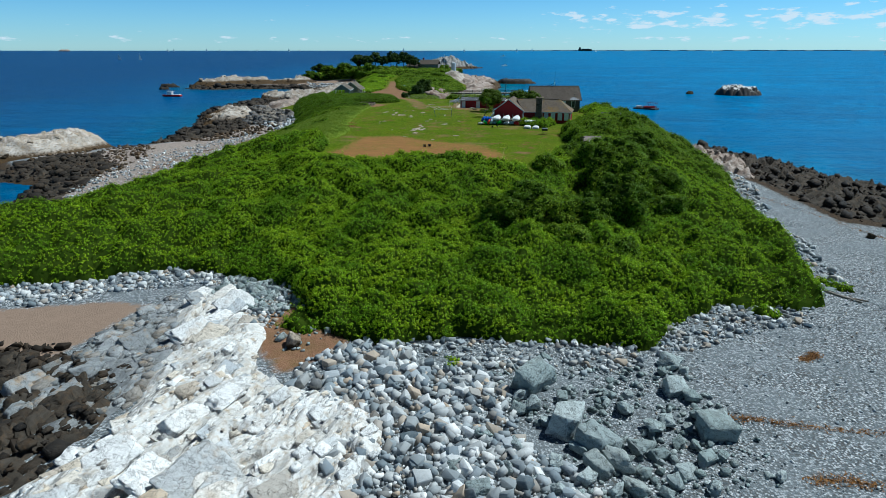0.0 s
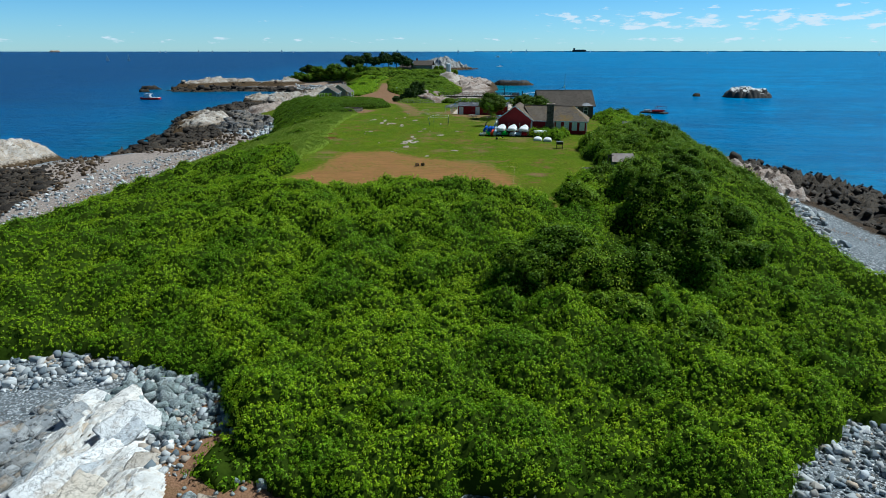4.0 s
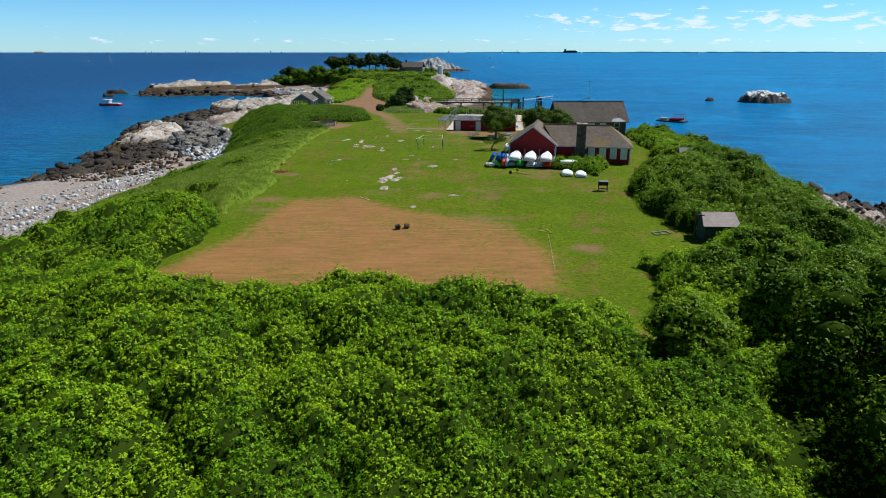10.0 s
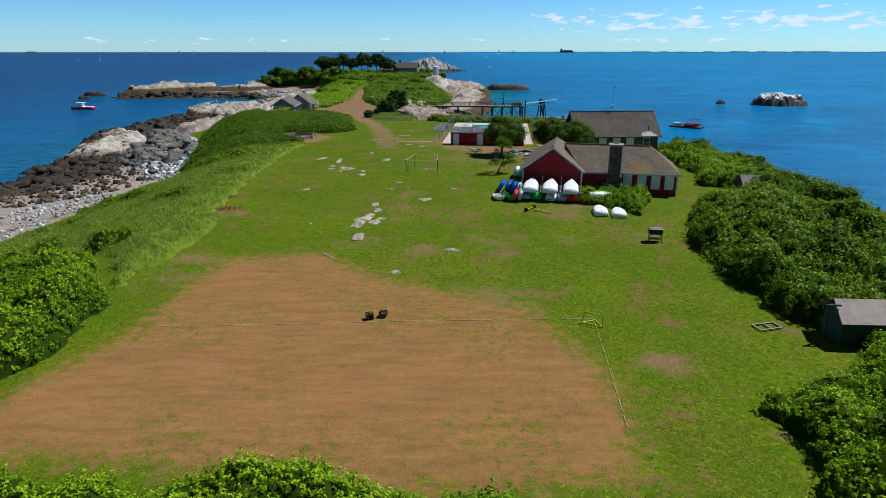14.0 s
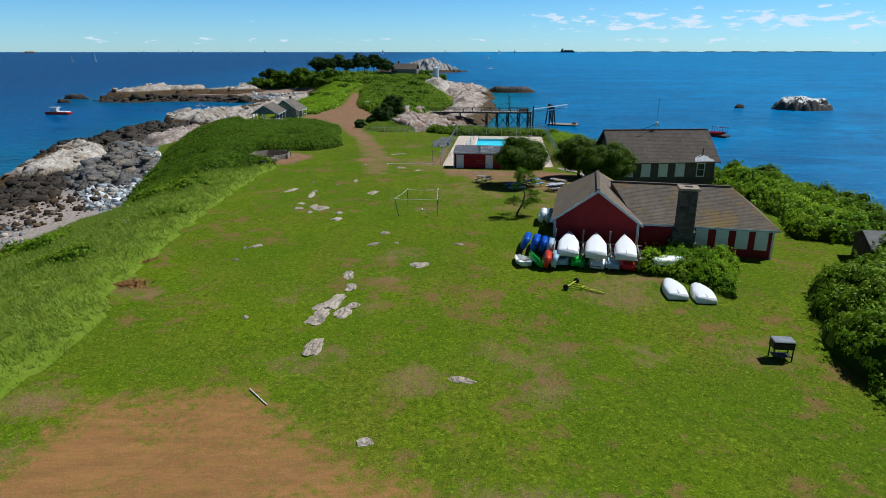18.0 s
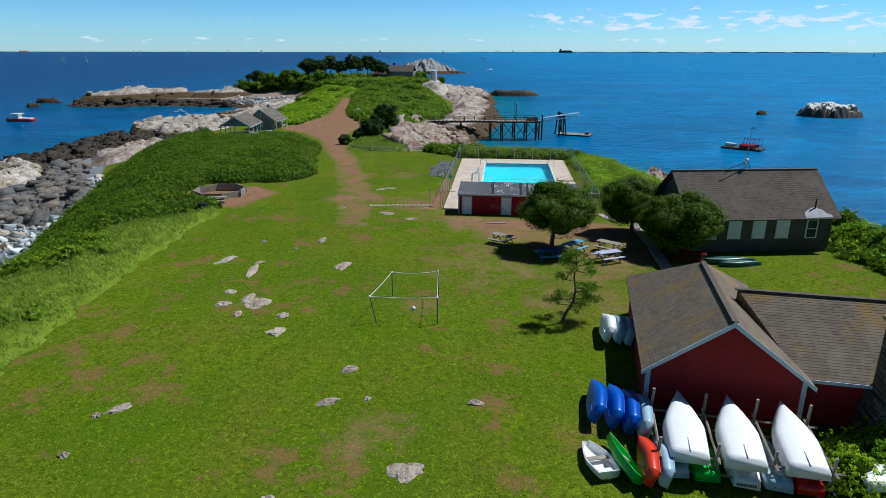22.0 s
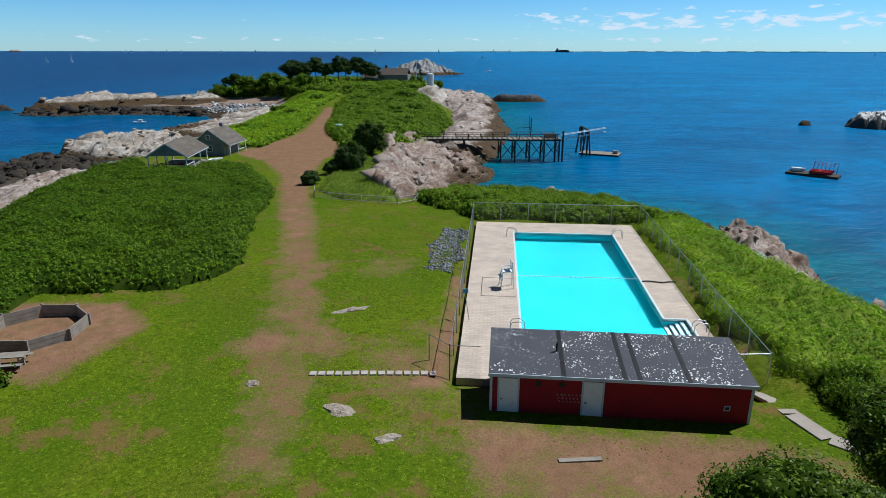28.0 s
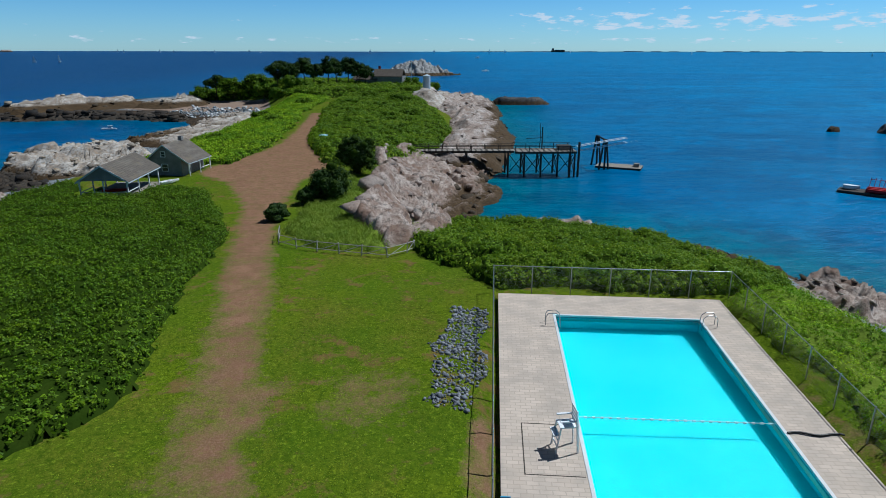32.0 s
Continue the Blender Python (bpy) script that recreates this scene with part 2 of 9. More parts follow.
    straw = n.mix(n.ramp(fine, 0.5, 0.72, 0, 0.35), straw, (0.34, 0.21, 0.085))
    straw = n.mix(n.math("MULTIPLY", n.ramp(n.noise(2.6, 6, 0.75), 0.46, 0.66), n.ramp(n.noise(0.16, 3), 0.40, 0.60, 0.22, 0.95)), straw, turf)
    col = n.mix(mask(a[2]), col, straw)
    h = n.math("ADD", n.math("MULTIPLY", fine, 0.5), n.math("MULTIPLY", n.math("SUBTRACT", 1.0, peb.outputs["Distance"]), n.math("MULTIPLY", n.math("SUBTRACT", 1.0, a[0]), 0.4)))
    n.bump(h, 0.8, 0.1)
    return n.done(col)


def rock_material(name, tones, grain=0.35, crack=0.9, low=SEA + 2.8):
    """Bedrock: pale and stained above, dark with weed near the tide line, cracked along its grain."""
    n = Nodes(name, 0.88, 0, 0.2)
    big, mid, fine = n.noise(0.35, 5), n.noise(2.2, 6, 0.65), n.noise(14, 4)
    col = n.mix(n.ramp(big, 0.38, 0.62), tones[0], tones[1])
    col = n.mix(n.ramp(mid, 0.48, 0.68, 0, 0.85), col, tones[2])
    at = n.pos((1.6, 0.3, 2.0), (0.3, 0.2, grain))
    c1 = n.noise(crack, 7, 0.7, at, 0.6)
    col = n.mix(n.ramp(c1, 0.50, 0.64, 0.0, 0.65), col, tuple(v * 0.55 for v in tones[1]))
    c2 = n.noise(crack * 1.7, 6, 0.7, at)
    col = n.mix(n.ramp(c2, 0.56, 0.60, 0.0, 0.55), col, (0.07, 0.062, 0.052))
    z = n.node("SeparateXYZ", Vector=n.node("NewGeometry").outputs["Position"]).outputs[2]
    zz = n.math("ADD", z, n.math("MULTIPLY", n.math("SUBTRACT", mid, 0.5), 3.0))
    col = n.mix(n.ramp(zz, low - 0.2, low + 0.5, 1.0, 0.0), col, n.mix(n.ramp(fine, 0.35, 0.65), (0.03, 0.022, 0.014), (0.11, 0.065, 0.025)))
    h = n.math("ADD", n.math("MULTIPLY", c1, 0.8), n.math("ADD", mid, n.math("MULTIPLY", fine, 0.3)))
    n.bump(h, 0.8, 0.18)
    return n.done(col)


def sea_material():
    n = Nodes("sea_water", 0.3, 0, 0.22)
    n.b.inputs["IOR"].default_value = 1.22
    a = n.attr("depth")
    big = n.noise(0.012, 4, 0.5, n.pos((0.5, 1.6, 1)))
    # brightness rising from west to east is put into the colour, not reflected
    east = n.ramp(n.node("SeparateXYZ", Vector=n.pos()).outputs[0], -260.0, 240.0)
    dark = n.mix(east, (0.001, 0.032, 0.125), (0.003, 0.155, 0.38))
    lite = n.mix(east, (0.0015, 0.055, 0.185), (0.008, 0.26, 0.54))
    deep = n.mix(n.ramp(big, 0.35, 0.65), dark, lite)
    streak = n.noise(0.05, 6, 0.7, n.pos((0.7, 1.0, 1)), 0.4)
    deep = n.mix(n.ramp(streak, 0.44, 0.58, 0, 0.75), deep, n.mix(0.5, dark, (0.001, 0.03, 0.08)))
    # light and dark of the ripples is put into the colour besides the bump
    ripple = n.noise(0.26, 5, 0.65, n.pos((0.7, 0.8, 1), (0, 0, 0.12)), 0.5)
    deep = n.mix(n.ramp(ripple, 0.44, 0.58, 0, 0.8), deep, n.mix(0.35, dark, (0.001, 0.02, 0.06)))
    deep = n.mix(n.ramp(n.noise(0.03, 5, 0.7, n.pos((0.3, 1.8, 1))), 0.46, 0.62, 0, 0.4), deep, lite)
    col = n.mix(a[0], deep, n.mix(n.ramp(ripple, 0.4, 0.62), (0.006, 0.16, 0.18), (0.003, 0.075, 0.10)))
    w1 = n.noise(0.28, 5, 0.62, n.pos((0.55, 1.5, 1)))
    w2 = n.noise(1.7, 4, 0.6, n.pos((0.6, 1.4, 1)))
    n.bump(n.math("ADD", w1, n.math("MULTIPLY", w2, 0.3)), 0.7, 1.0)
    return n.done(col)


GROUND = ground_material()
SEAM = sea_material()
LEDGE = rock_material("ledge_rock", ((0.55, 0.51, 0.455), (0.30, 0.25, 0.20), (0.32, 0.22, 0.13)), low=SEA + 4.0)
ISLE = rock_material("islet_rock", ((0.13, 0.12, 0.11), (0.07, 0.062, 0.055), (0.035, 0.03, 0.027)), low=SEA + 1.5)
CLIFF = rock_material("cliff_rock", ((0.48, 0.42, 0.37), (0.28, 0.21, 0.165), (0.20, 0.13, 0.092)), low=SEA + 3.4)
LEAF = per_piece("bramble_leaf", ((0.08, 0.155, 0.001), (0.235, 0.43, 0.003), (0.39, 0.60, 0.004), (0.52, 0.66, 0.012)), 0.55, 2.0, 0.1, 0.02, spec=0.12, trans=0.32, patch=((0.50, 0.64, 0.9), 0.85, 0.2))
LEAFD = per_piece("shrub_leaf", ((0.05, 0.10, 0.002), (0.12, 0.22, 0.003), (0.21, 0.33, 0.006)), 0.55, 2.0, 0.1, 0.02, spec=0.12, trans=0.2, patch=((0.7, 0.8, 1.0), 0.6, 0.2))
LEAFM = per_piece("meadow_leaf", ((0.06, 0.125, 0.003), (0.14, 0.25, 0.004), (0.23, 0.36, 0.006), (0.34, 0.44, 0.015)), 0.55, 2.0, 0.1, 0.02, spec=0.12, trans=0.26, patch=((0.62, 0.74, 1.0), 0.6, 0.14))
TREELEAF = per_piece("tree_leaf", ((0.03, 0.06, 0.002), (0.085, 0.145, 0.004), (0.19, 0.26, 0.010)), 0.5, 2.0, 0.1, 0.02, spec=0.15, trans=0.12)
PINE = per_piece("pine_needle", ((0.014, 0.034, 0.006), (0.032, 0.066, 0.010), (0.065, 0.11, 0.016)), 0.6, 2.0, 0.1, 0.02, spec=0.1)
BLADE = per_piece("tall_grass", ((0.155, 0.23, 0.016), (0.27, 0.35, 0.036), (0.43, 0.49, 0.115)), 0.6, 2.0, 0.1, 0.02, spec=0.12, trans=0.3, patch=((0.55, 0.70, 0.6), 0.5, 0.22))
TURF = per_piece("turf_blade", ((0.09, 0.155, 0.002), (0.17, 0.25, 0.004), (0.28, 0.33, 0.010)), 0.65, 1.0, 0.1, 0.02, spec=0.1, trans=0.2)
# shade between leaves is put into this colour, darker than real inner leaves
UNDER = plain("shaded_inner_leaves", (0.022, 0.042, 0.004), (0.036, 0.058, 0.006), 0.8, 5.0, 1.0, 0, 0.4, 0.0, 0.1)
STONE = per_piece("beach_stone", ((0.075, 0.105, 0.125), (0.22, 0.265, 0.30), (0.50, 0.53, 0.55), (0.86, 0.85, 0.82), (0.14, 0.18, 0.205), (0.56, 0.56, 0.54), (0.27, 0.32, 0.35), (0.50, 0.39, 0.28), (0.10, 0.135, 0.16), (0.74, 0.73, 0.70)), 0.8, 6.0, 0.6, 0.03)
WEEDROCK = per_piece("weedy_stone", ((0.016, 0.013, 0.010), (0.03, 0.022, 0.016), (0.065, 0.048, 0.032), (0.018, 0.018, 0.018)), 0.7, 4.0, 0.6, 0.05, spec=0.12)
RED = plain("red_clapboard", (0.30, 0.020, 0.022), (0.22, 0.016, 0.018), 0.9, 18, 0.75, 0, 0.2, 0.25)
REDBRIGHT = plain("pool_house_red", (0.30, 0.010, 0.018), (0.22, 0.009, 0.014), 0.9, 18, 0.7, 0, 0.2, 0.25)
WHITE = plain("white_paint", (0.84, 0.85, 0.86), (0.77, 0.78, 0.78), 1.5, 25, 0.6, 0, 0.1, 0.3, dirt=(0.62, 0.60, 0.57))
PALEBLUE = plain("pale_trim", (0.55, 0.62, 0.66), (0.48, 0.55, 0.60), 1.5, 25, 0.6)
GREYWALL = plain("weathered_block", (0.12, 0.108, 0.09), (0.085, 0.077, 0.068), 1.0, 14, 0.85, 0, 0.3)
GREYSHAKE = plain("grey_shake", (0.28, 0.275, 0.265), (0.2, 0.195, 0.19), 1.2, 16, 0.85, 0, 0.3)
WOOD = plain("weathered_wood", (0.33, 0.29, 0.235), (0.23, 0.20, 0.165), 2.0, 30, 0.8, 0, 0.3)
DARKWOOD = plain("tarred_wood", (0.055, 0.045, 0.036), (0.09, 0.075, 0.06), 1.5, 20, 0.85, 0, 0.3)
CONC = plain("pool_deck_concrete", (0.49, 0.44, 0.385), (0.41, 0.36, 0.315), 0.8, 12, 0.85, 0, 0.2, 0.25, dirt=(0.31, 0.275, 0.24))
METAL = plain("galvanised_steel", (0.42, 0.43, 0.44), (0.33, 0.34, 0.35), 3, 50, 0.4, 0.8, 0.05)
BLACK = plain("black_iron", (0.02, 0.02, 0.021), (0.03, 0.028, 0.026), 3, 40, 0.5, 0.3, 0.1)

# ---- tools for shapes ----
def smooth(v, lo, hi):
    t = np.clip((v - lo) / (hi - lo), 0, 1)
    return t * t * (3 - 2 * t)


def inside(X, Y, poly):
    """Signed distance to a closed line in plan: positive within."""
    p = np.array(poly, float)
    q = np.roll(p, -1, 0)
    best, odd = np.full(X.shape, 1e9), np.zeros(X.shape, bool)
    for (ax, ay), (bx, by) in zip(p, q):
        ex, ey = bx - ax, by - ay
        wx, wy = X - ax, Y - ay
        t = np.clip((wx * ex + wy * ey) / (ex * ex + ey * ey), 0, 1)
        best = np.minimum(best, (wx - ex * t) ** 2 + (wy - ey * t) ** 2)
        odd ^= ((ay > Y) != (by > Y)) & (X < (bx - ax) * (Y - ay) / (by - ay + 1e-12) + ax)
    return np.sqrt(best) * np.where(odd, 1, -1)


_rng = np.random.RandomState(7)
_lat = _rng.rand(256, 256)


def vnoise(X, Y, s):
    x, y = X / s, Y / s
    xi, yi = np.floor(x).astype(int), np.floor(y).astype(int)
    fx, fy = x - xi, y - yi
    fx, fy = fx * fx * (3 - 2 * fx), fy * fy * (3 - 2 * fy)
    g = lambda a, b: _lat[a & 255, b & 255]
    return (g(xi, yi) * (1 - fx) + g(xi + 1, yi) * fx) * (1 - fy) + (g(xi, yi + 1) * (1 - fx) + g(xi + 1, yi + 1) * fx) * fy


def fbm(X, Y, s, octaves=4):
    v, a = 0, 0
    for k in range(octaves):
        v, a = v + vnoise(X + 37 * k, Y - 91 * k, s / 2**k) / 2**k, a + 1 / 2**k
    return v / a - 0.5


def mesh_np(name, V, F, mat, flat=True):
    """A mesh from arrays of places and of faces that all have the same number of corners."""
    me = bpy.data.meshes.new(name)
    V, F = np.ascontiguousarray(V, np.float32), np.ascontiguousarray(F, np.int32)
    n, k = F.shape
    me.vertices.add(len(V))
    me.vertices.foreach_set("co", V.ravel())
    me.loops.add(n * k)
    me.loops.foreach_set("vertex_index", F.ravel())
    me.polygons.add(n)
    me.polygons.foreach_set("loop_start", np.arange(0, n * k, k, dtype=np.int32))
    if not flat:
        me.polygons.foreach_set("use_smooth", np.ones(n, bool))
    me.update(calc_edges=True)
    if mat:
        me.materials.append(mat)
    return me


def grid_faces(nx, ny):
    i = np.arange(nx * ny).reshape(ny, nx)
    return np.stack([i[:-1, :-1], i[:-1, 1:], i[1:, 1:], i[1:, :-1]], -1).reshape(-1, 4)


def paint(me, name, rgb):
    a = me.color_attributes.new(name, "FLOAT_COLOR", "POINT")
    a.data.foreach_set("color", np.concatenate([rgb, np.ones((len(rgb), 1))], 1).astype(np.float32).ravel())


# ---- the island ----
COAST = [(85, -40), (84, 60), (79, 100), (74, 116), (66, 140), (56, 160), (46, 178), (39.5, 188), (40.5, 196), (43, 204), (45.5, 214), (42, 226), (31, 238),
         (23, 244), (12, 246), (0, 248), (7, 272), (14, 300), (24, 336), (25, 393), (34, 450), (20, 520), (-40, 560), (-110, 540), (-165, 470), (-170, 415),
         (-150, 396), (-120, 404), (-88, 396), (-78, 380), (-74, 346), (-82, 330), (-92, 310), (-90, 287), (-94, 262), (-95, 243), (-86, 215), (-78, 188),
         (-74, 172), (-82, 161), (-98, 155), (-110, 140), (-104, 124), (-78, 114), (-69, 91), (-72, 75), (-85, 60), (-85, -40)]
BLUFF = [(-48, 57), (-42, 54.5), (-26, 58), (-18, 55), (-12, 44.5), (-5, 42), (7, 42.5), (15, 42), (25, 50), (32, 51), (35.5, 60), (38, 72), (44, 95), (50, 130),
         (47, 150), (42, 170), (33, 187), (33, 200), (36, 214), (28, 232), (15, 240), (-1, 236), (-4, 250), (-2, 270), (5, 300), (12, 340), (14, 393), (20, 450),
         (0, 520), (-60, 540), (-110, 500), (-105, 450), (-70, 440), (-60, 400), (-60, 340), (-60, 300), (-66, 262), (-62, 220), (-52, 195), (-42, 165), (-46, 127),
         (-46, 94), (-47, 81), (-56, 73)]
PLATEAU = [(-18, 86), (0, 82), (10, 78), (24, 84), (32, 100), (36, 125), (37, 150), (27, 172), (25, 200), (15, 208), (-2, 212), (-7, 226), (-6, 262), (-11, 284), (-12, 300),
           (-14, 350), (-5, 400), (-5, 450), (-30, 500), (-80, 490), (-60, 440), (-45, 400), (-42, 350), (-40, 310), (-45, 270), (-50, 245), (-44, 220), (-36, 190),
           (-28, 165), (-22, 140), (-21, 110)]


def deck_at(u, v):
    """A place on the pool deck's own axes."""
    c, q = math.cos(radians(-6.3)), math.sin(radians(-6.3))
    return (1.75 + u * c - v * q, 169.5 + u * q + v * c)


POOLHOLE = [deck_at(2.6, 2.6), deck_at(14.4, 2.6), deck_at(14.4, 9.0), deck_at(13.6, 9.0), deck_at(13.6, 28.0), deck_at(2.6, 28.0)]


def land(X, Y):
    """The height of the ground in plan."""
    X, Y = np.asarray(X, float), np.asarray(Y, float)
    dc, db, dp = inside(X, Y, COAST), inside(X, Y, BLUFF), inside(X, Y, PLATEAU)
    top = np.interp(Y, [60, 95, 140, 168, 198, 215, 250, 300, 350, 430, 500], [0.2, 0.6, 1.1, 0.5, 0.15, -0.9, -2.4, -2.4, -2.2, -1.0, -1.0])
    foot = np.interp(Y, [40, 60, 110, 200, 260, 400], [-5.9, -5.6, -5.0, -5.0, -6.0, -6.5])
    t1 = np.clip(dc / np.maximum(dc - db, 1e-3), 0, 1)
    beach = SEA + (foot - SEA) * (0.25 * t1 + 0.75 * np.sqrt(t1))
    t2 = np.clip(db / np.maximum(db - dp, 1e-3), 0, 1)
    slope = foot + (top - foot) * (0.6 * t2 + 0.4 * smooth(t2, 0, 1))
    z = np.where(db < 0, beach, np.where(dp < 0, slope, top))
    z = np.where(dc < 0, SEA + np.maximum(dc * 0.12, -4), z)
    flat = smooth(dp, -4, 3)
    z = z + fbm(X, Y, 9, 4) * np.where(dc > 0, 0.7 * (1 - flat) + 0.18 * flat, 0.8) + fbm(X, Y, 1.5, 2) * 0.12 * (1 - flat * 0.6)
    pool = smooth(inside(X, Y, [deck_at(-0.1, -1), deck_at(15.1, -1), deck_at(15.1, 30.6), deck_at(-0.1, 30.6)]), -1.2, 0.0)
    z = z * (1 - pool) + (-0.25) * pool
    return np.where(inside(X, Y, POOLHOLE) > 0, -4.0, z)


def height(x, y):
    return float(land(np.array([x]), np.array([y]))[0])


def soft(X, Y, poly, w):
    return smooth(inside(X, Y, poly), -w, w)


LAWN = [(-20, 88), (-11, 85), (3, 82), (10.5, 79), (11.5, 74), (14, 74), (13.5, 82), (13, 90), (20, 96), (20, 107), (21, 119), (27, 124), (30, 132), (36, 148), (26, 160), (22, 200), (5, 204), (-2, 210), (-11, 214), (-14, 202),
        (-15, 190), (-14, 182), (-20, 169), (-19, 148), (-19, 125), (-17.5, 113)]
NECK = [(-14, 182), (-8, 214), (-8, 240), (-14, 270), (-22, 330), (-28, 350), (-36, 350), (-40, 300), (-38, 262), (-44, 240), (-24, 216)]
FIELD = [(-20, 86), (-16, 97), (-15, 108), (-8, 109.5), (-3, 104), (6, 99), (8.8, 91), (8, 84), (2, 83), (-12, 85)]
TRACK = [(-8, 160), (-5, 160), (-5.6, 175), (-7.2, 181.6), (-9.1, 191.4), (-11.3, 203.7), (-14.7, 217), (-17.2, 232), (-18.4, 250), (-15.4, 266.8), (-16.3, 278), (-20.5, 288), (-26.8, 326), (-30.5, 352), (-33.5, 352), (-30.5, 313), (-29.5, 290), (-31, 279), (-36, 263), (-35, 257),
         (-29, 251), (-21.7, 232.8), (-17.3, 212), (-12.7, 191.5), (-11.2, 181.7), (-10, 174)]
YARD = [(-4, 166), (2, 163.5), (18, 161), (20, 156), (19, 148), (13, 146), (8, 152), (3, 158)]

gx = np.concatenate([np.arange(-215, -60, 1.6), np.arange(-60, 50, 0.8), np.arange(50, 110, 1.5)])
gy = np.concatenate([np.arange(-40, 18, 3.0), np.arange(18, 60, 0.6), np.arange(60, 220, 0.8), np.arange(220, 260, 1.0), np.arange(260, 590, 2.2)])
GX, GY = np.meshgrid(gx, gy)
GZ = land(GX, GY)
me = mesh_np("ground", np.stack([GX, GY, GZ], -1).reshape(-1, 3), grid_faces(len(gx), len(gy)), GROUND, flat=False)
bluff = inside(GX, GY, BLUFF)
turf = smooth(bluff, 1.5, 4.0)
field = soft(GX, GY, FIELD, 3.8) * 0.92
earth = np.maximum(soft(GX, GY, TRACK, 1.5) * np.interp(GY, [165, 186, 205, 220], [0.5, 0.62, 0.8, 0.95]), soft(GX, GY, YARD, 3.0) * 0.56)
earth = np.maximum(earth, 0.85 * soft(GX, GY, [(1, 164.6), (15, 162.2), (19, 159), (17, 154.5), (11, 157.5), (2, 160.5)], 1.6))
earth = np.maximum(earth, soft(GX, GY, [(-27, 170), (-19, 168), (-17, 175), (-20, 179), (-27, 179)], 1.2))
earth = np.maximum(earth, soft(GX, GY, [(-14.5, 42), (-11, 37.5), (-8, 39), (-6, 43), (-8, 49), (-12, 55), (-15, 52)], 1.0))
for (cx, cy, r, k) in ((6, 150, 9, 0.42), (10, 143, 6, 0.42), (0, 168, 5, 0.42), (-3, 186, 4, 0.40), (11.5, 92, 1.6, 0.62), (-2.0, 128, 2.5, 0.42), (5, 112, 3.5, 0.45), (13, 122, 3.5, 0.45), (-8, 120, 2.0, 0.4), (-17, 108, 2.0, 0.6), (0.0, 141, 1.8, 0.45), (-6, 172, 3, 0.5), (4, 100, 4, 0.42), (17, 112, 3, 0.35), (-8.6, 173, 2.6, 0.8), (-9.6, 180, 2.2, 0.6), (-9.2, 186, 2.5, 0.62), (-1.2, 171, 3.2, 0.62), (0.2, 174.5, 1.5, 0.5), (-0.5, 110, 2.0, 0.6), (-6.1, 111.5, 1.6, 0.55), (-4.4, 112.4, 1.2, 0.5), (5.6, 109, 2.0, 0.6), (-3.5, 118.4, 1.6, 0.55), (-3.0, 122.6, 1.4, 0.5), (11.2, 112, 1.6, 0.5), (11.8, 119.6, 2.6, 0.55), (-16.5, 104, 3.5, 0.5), (-19.4, 121.5, 1.8, 0.6), (-22.2, 121.2, 2.4, 0.75), (-16.9, 120.6, 1.0, 0.7)):
    earth = np.maximum(earth, k * np.exp(-((GX - cx) ** 2 + (GY - cy) ** 2) / (r * r)))
earth = np.maximum(earth, 0.8 * soft(GX, GY, [deck_at(-1.9, -2), deck_at(-0.2, -2), deck_at(-0.2, 15), deck_at(-1.2, 15)], 0.6))
earth = np.maximum(earth, 0.4 * soft(GX, GY, [deck_at(15.1, 3), deck_at(16.5, 3), deck_at(16.2, 20), deck_at(15.1, 20)], 0.5))
paint(me, "cover", np.stack([turf, earth, field], -1).reshape(-1, 3))
sand = np.maximum(soft(GX, GY, [(-48, 30), (-48, 46.5), (-38, 48), (-30, 49.5), (-25.5, 49), (-27, 44), (-30, 36)], 1.5), soft(GX, GY, [(-150, 440), (-100, 415), (-62, 410), (-60, 440), (-100, 450)], 6))
weed = smooth(GZ, SEA + 2.2, SEA + 1.0) * np.where(GY > 20, 1, 0)
weed = np.maximum(weed, soft(GX, GY, [(-60, 15), (-24, 20), (-26, 34), (-33, 41), (-60, 44)], 2.0))
weed = np.maximum(weed, soft(GX, GY, [(52, 78), (90, 70), (90, 130), (60, 150), (50, 118)], 2.0))
pale = soft(GX, GY, [(-90, 70), (-50, 74), (-44, 82), (-43, 126), (-40, 160), (-60, 185), (-100, 170), (-100, 120), (-72, 104)], 3.0) * smooth(GZ, SEA + 1.6, SEA + 2.6)
paint(me, "shore", np.stack([sand, weed, pale], -1).reshape(-1, 3))
tagged(new("ground", me), "grassy island ground with dirt tracks and a shingle beach", "ground", kind="structure")

# the sea, one sheet out to the horizon
sx = np.concatenate([[-5200, -2600, -1200, -600, -330], np.arange(-240, 200, 8.0), [260, 330, 600, 1200, 2600, 5200]])
sy = np.concatenate([[-900, -200], np.arange(-60, 640, 8.0), [700, 900, 1400, 2400, 3600, 4900]])
SX, SY = np.meshgrid(sx, sy)
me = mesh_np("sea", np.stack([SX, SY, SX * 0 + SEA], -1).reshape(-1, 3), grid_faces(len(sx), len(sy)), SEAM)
shallow = smooth(inside(SX, SY, COAST), -34, 2) * np.where(SX > 0, 0.85, 0.35) * np.where(SY > 170, 1, 0.35)
paint(me, "depth", np.stack([shallow] * 3, -1).reshape(-1, 3))
tagged(new("sea", me), "deep blue open sea with small wind ripples", "water", kind="structure")


HAY = plain("grass_thatch", (0.12, 0.18, 0.010), (0.16, 0.215, 0.02), 0.8, 6.0, 0.95, 0, 0.5, 0.1, 0.1)


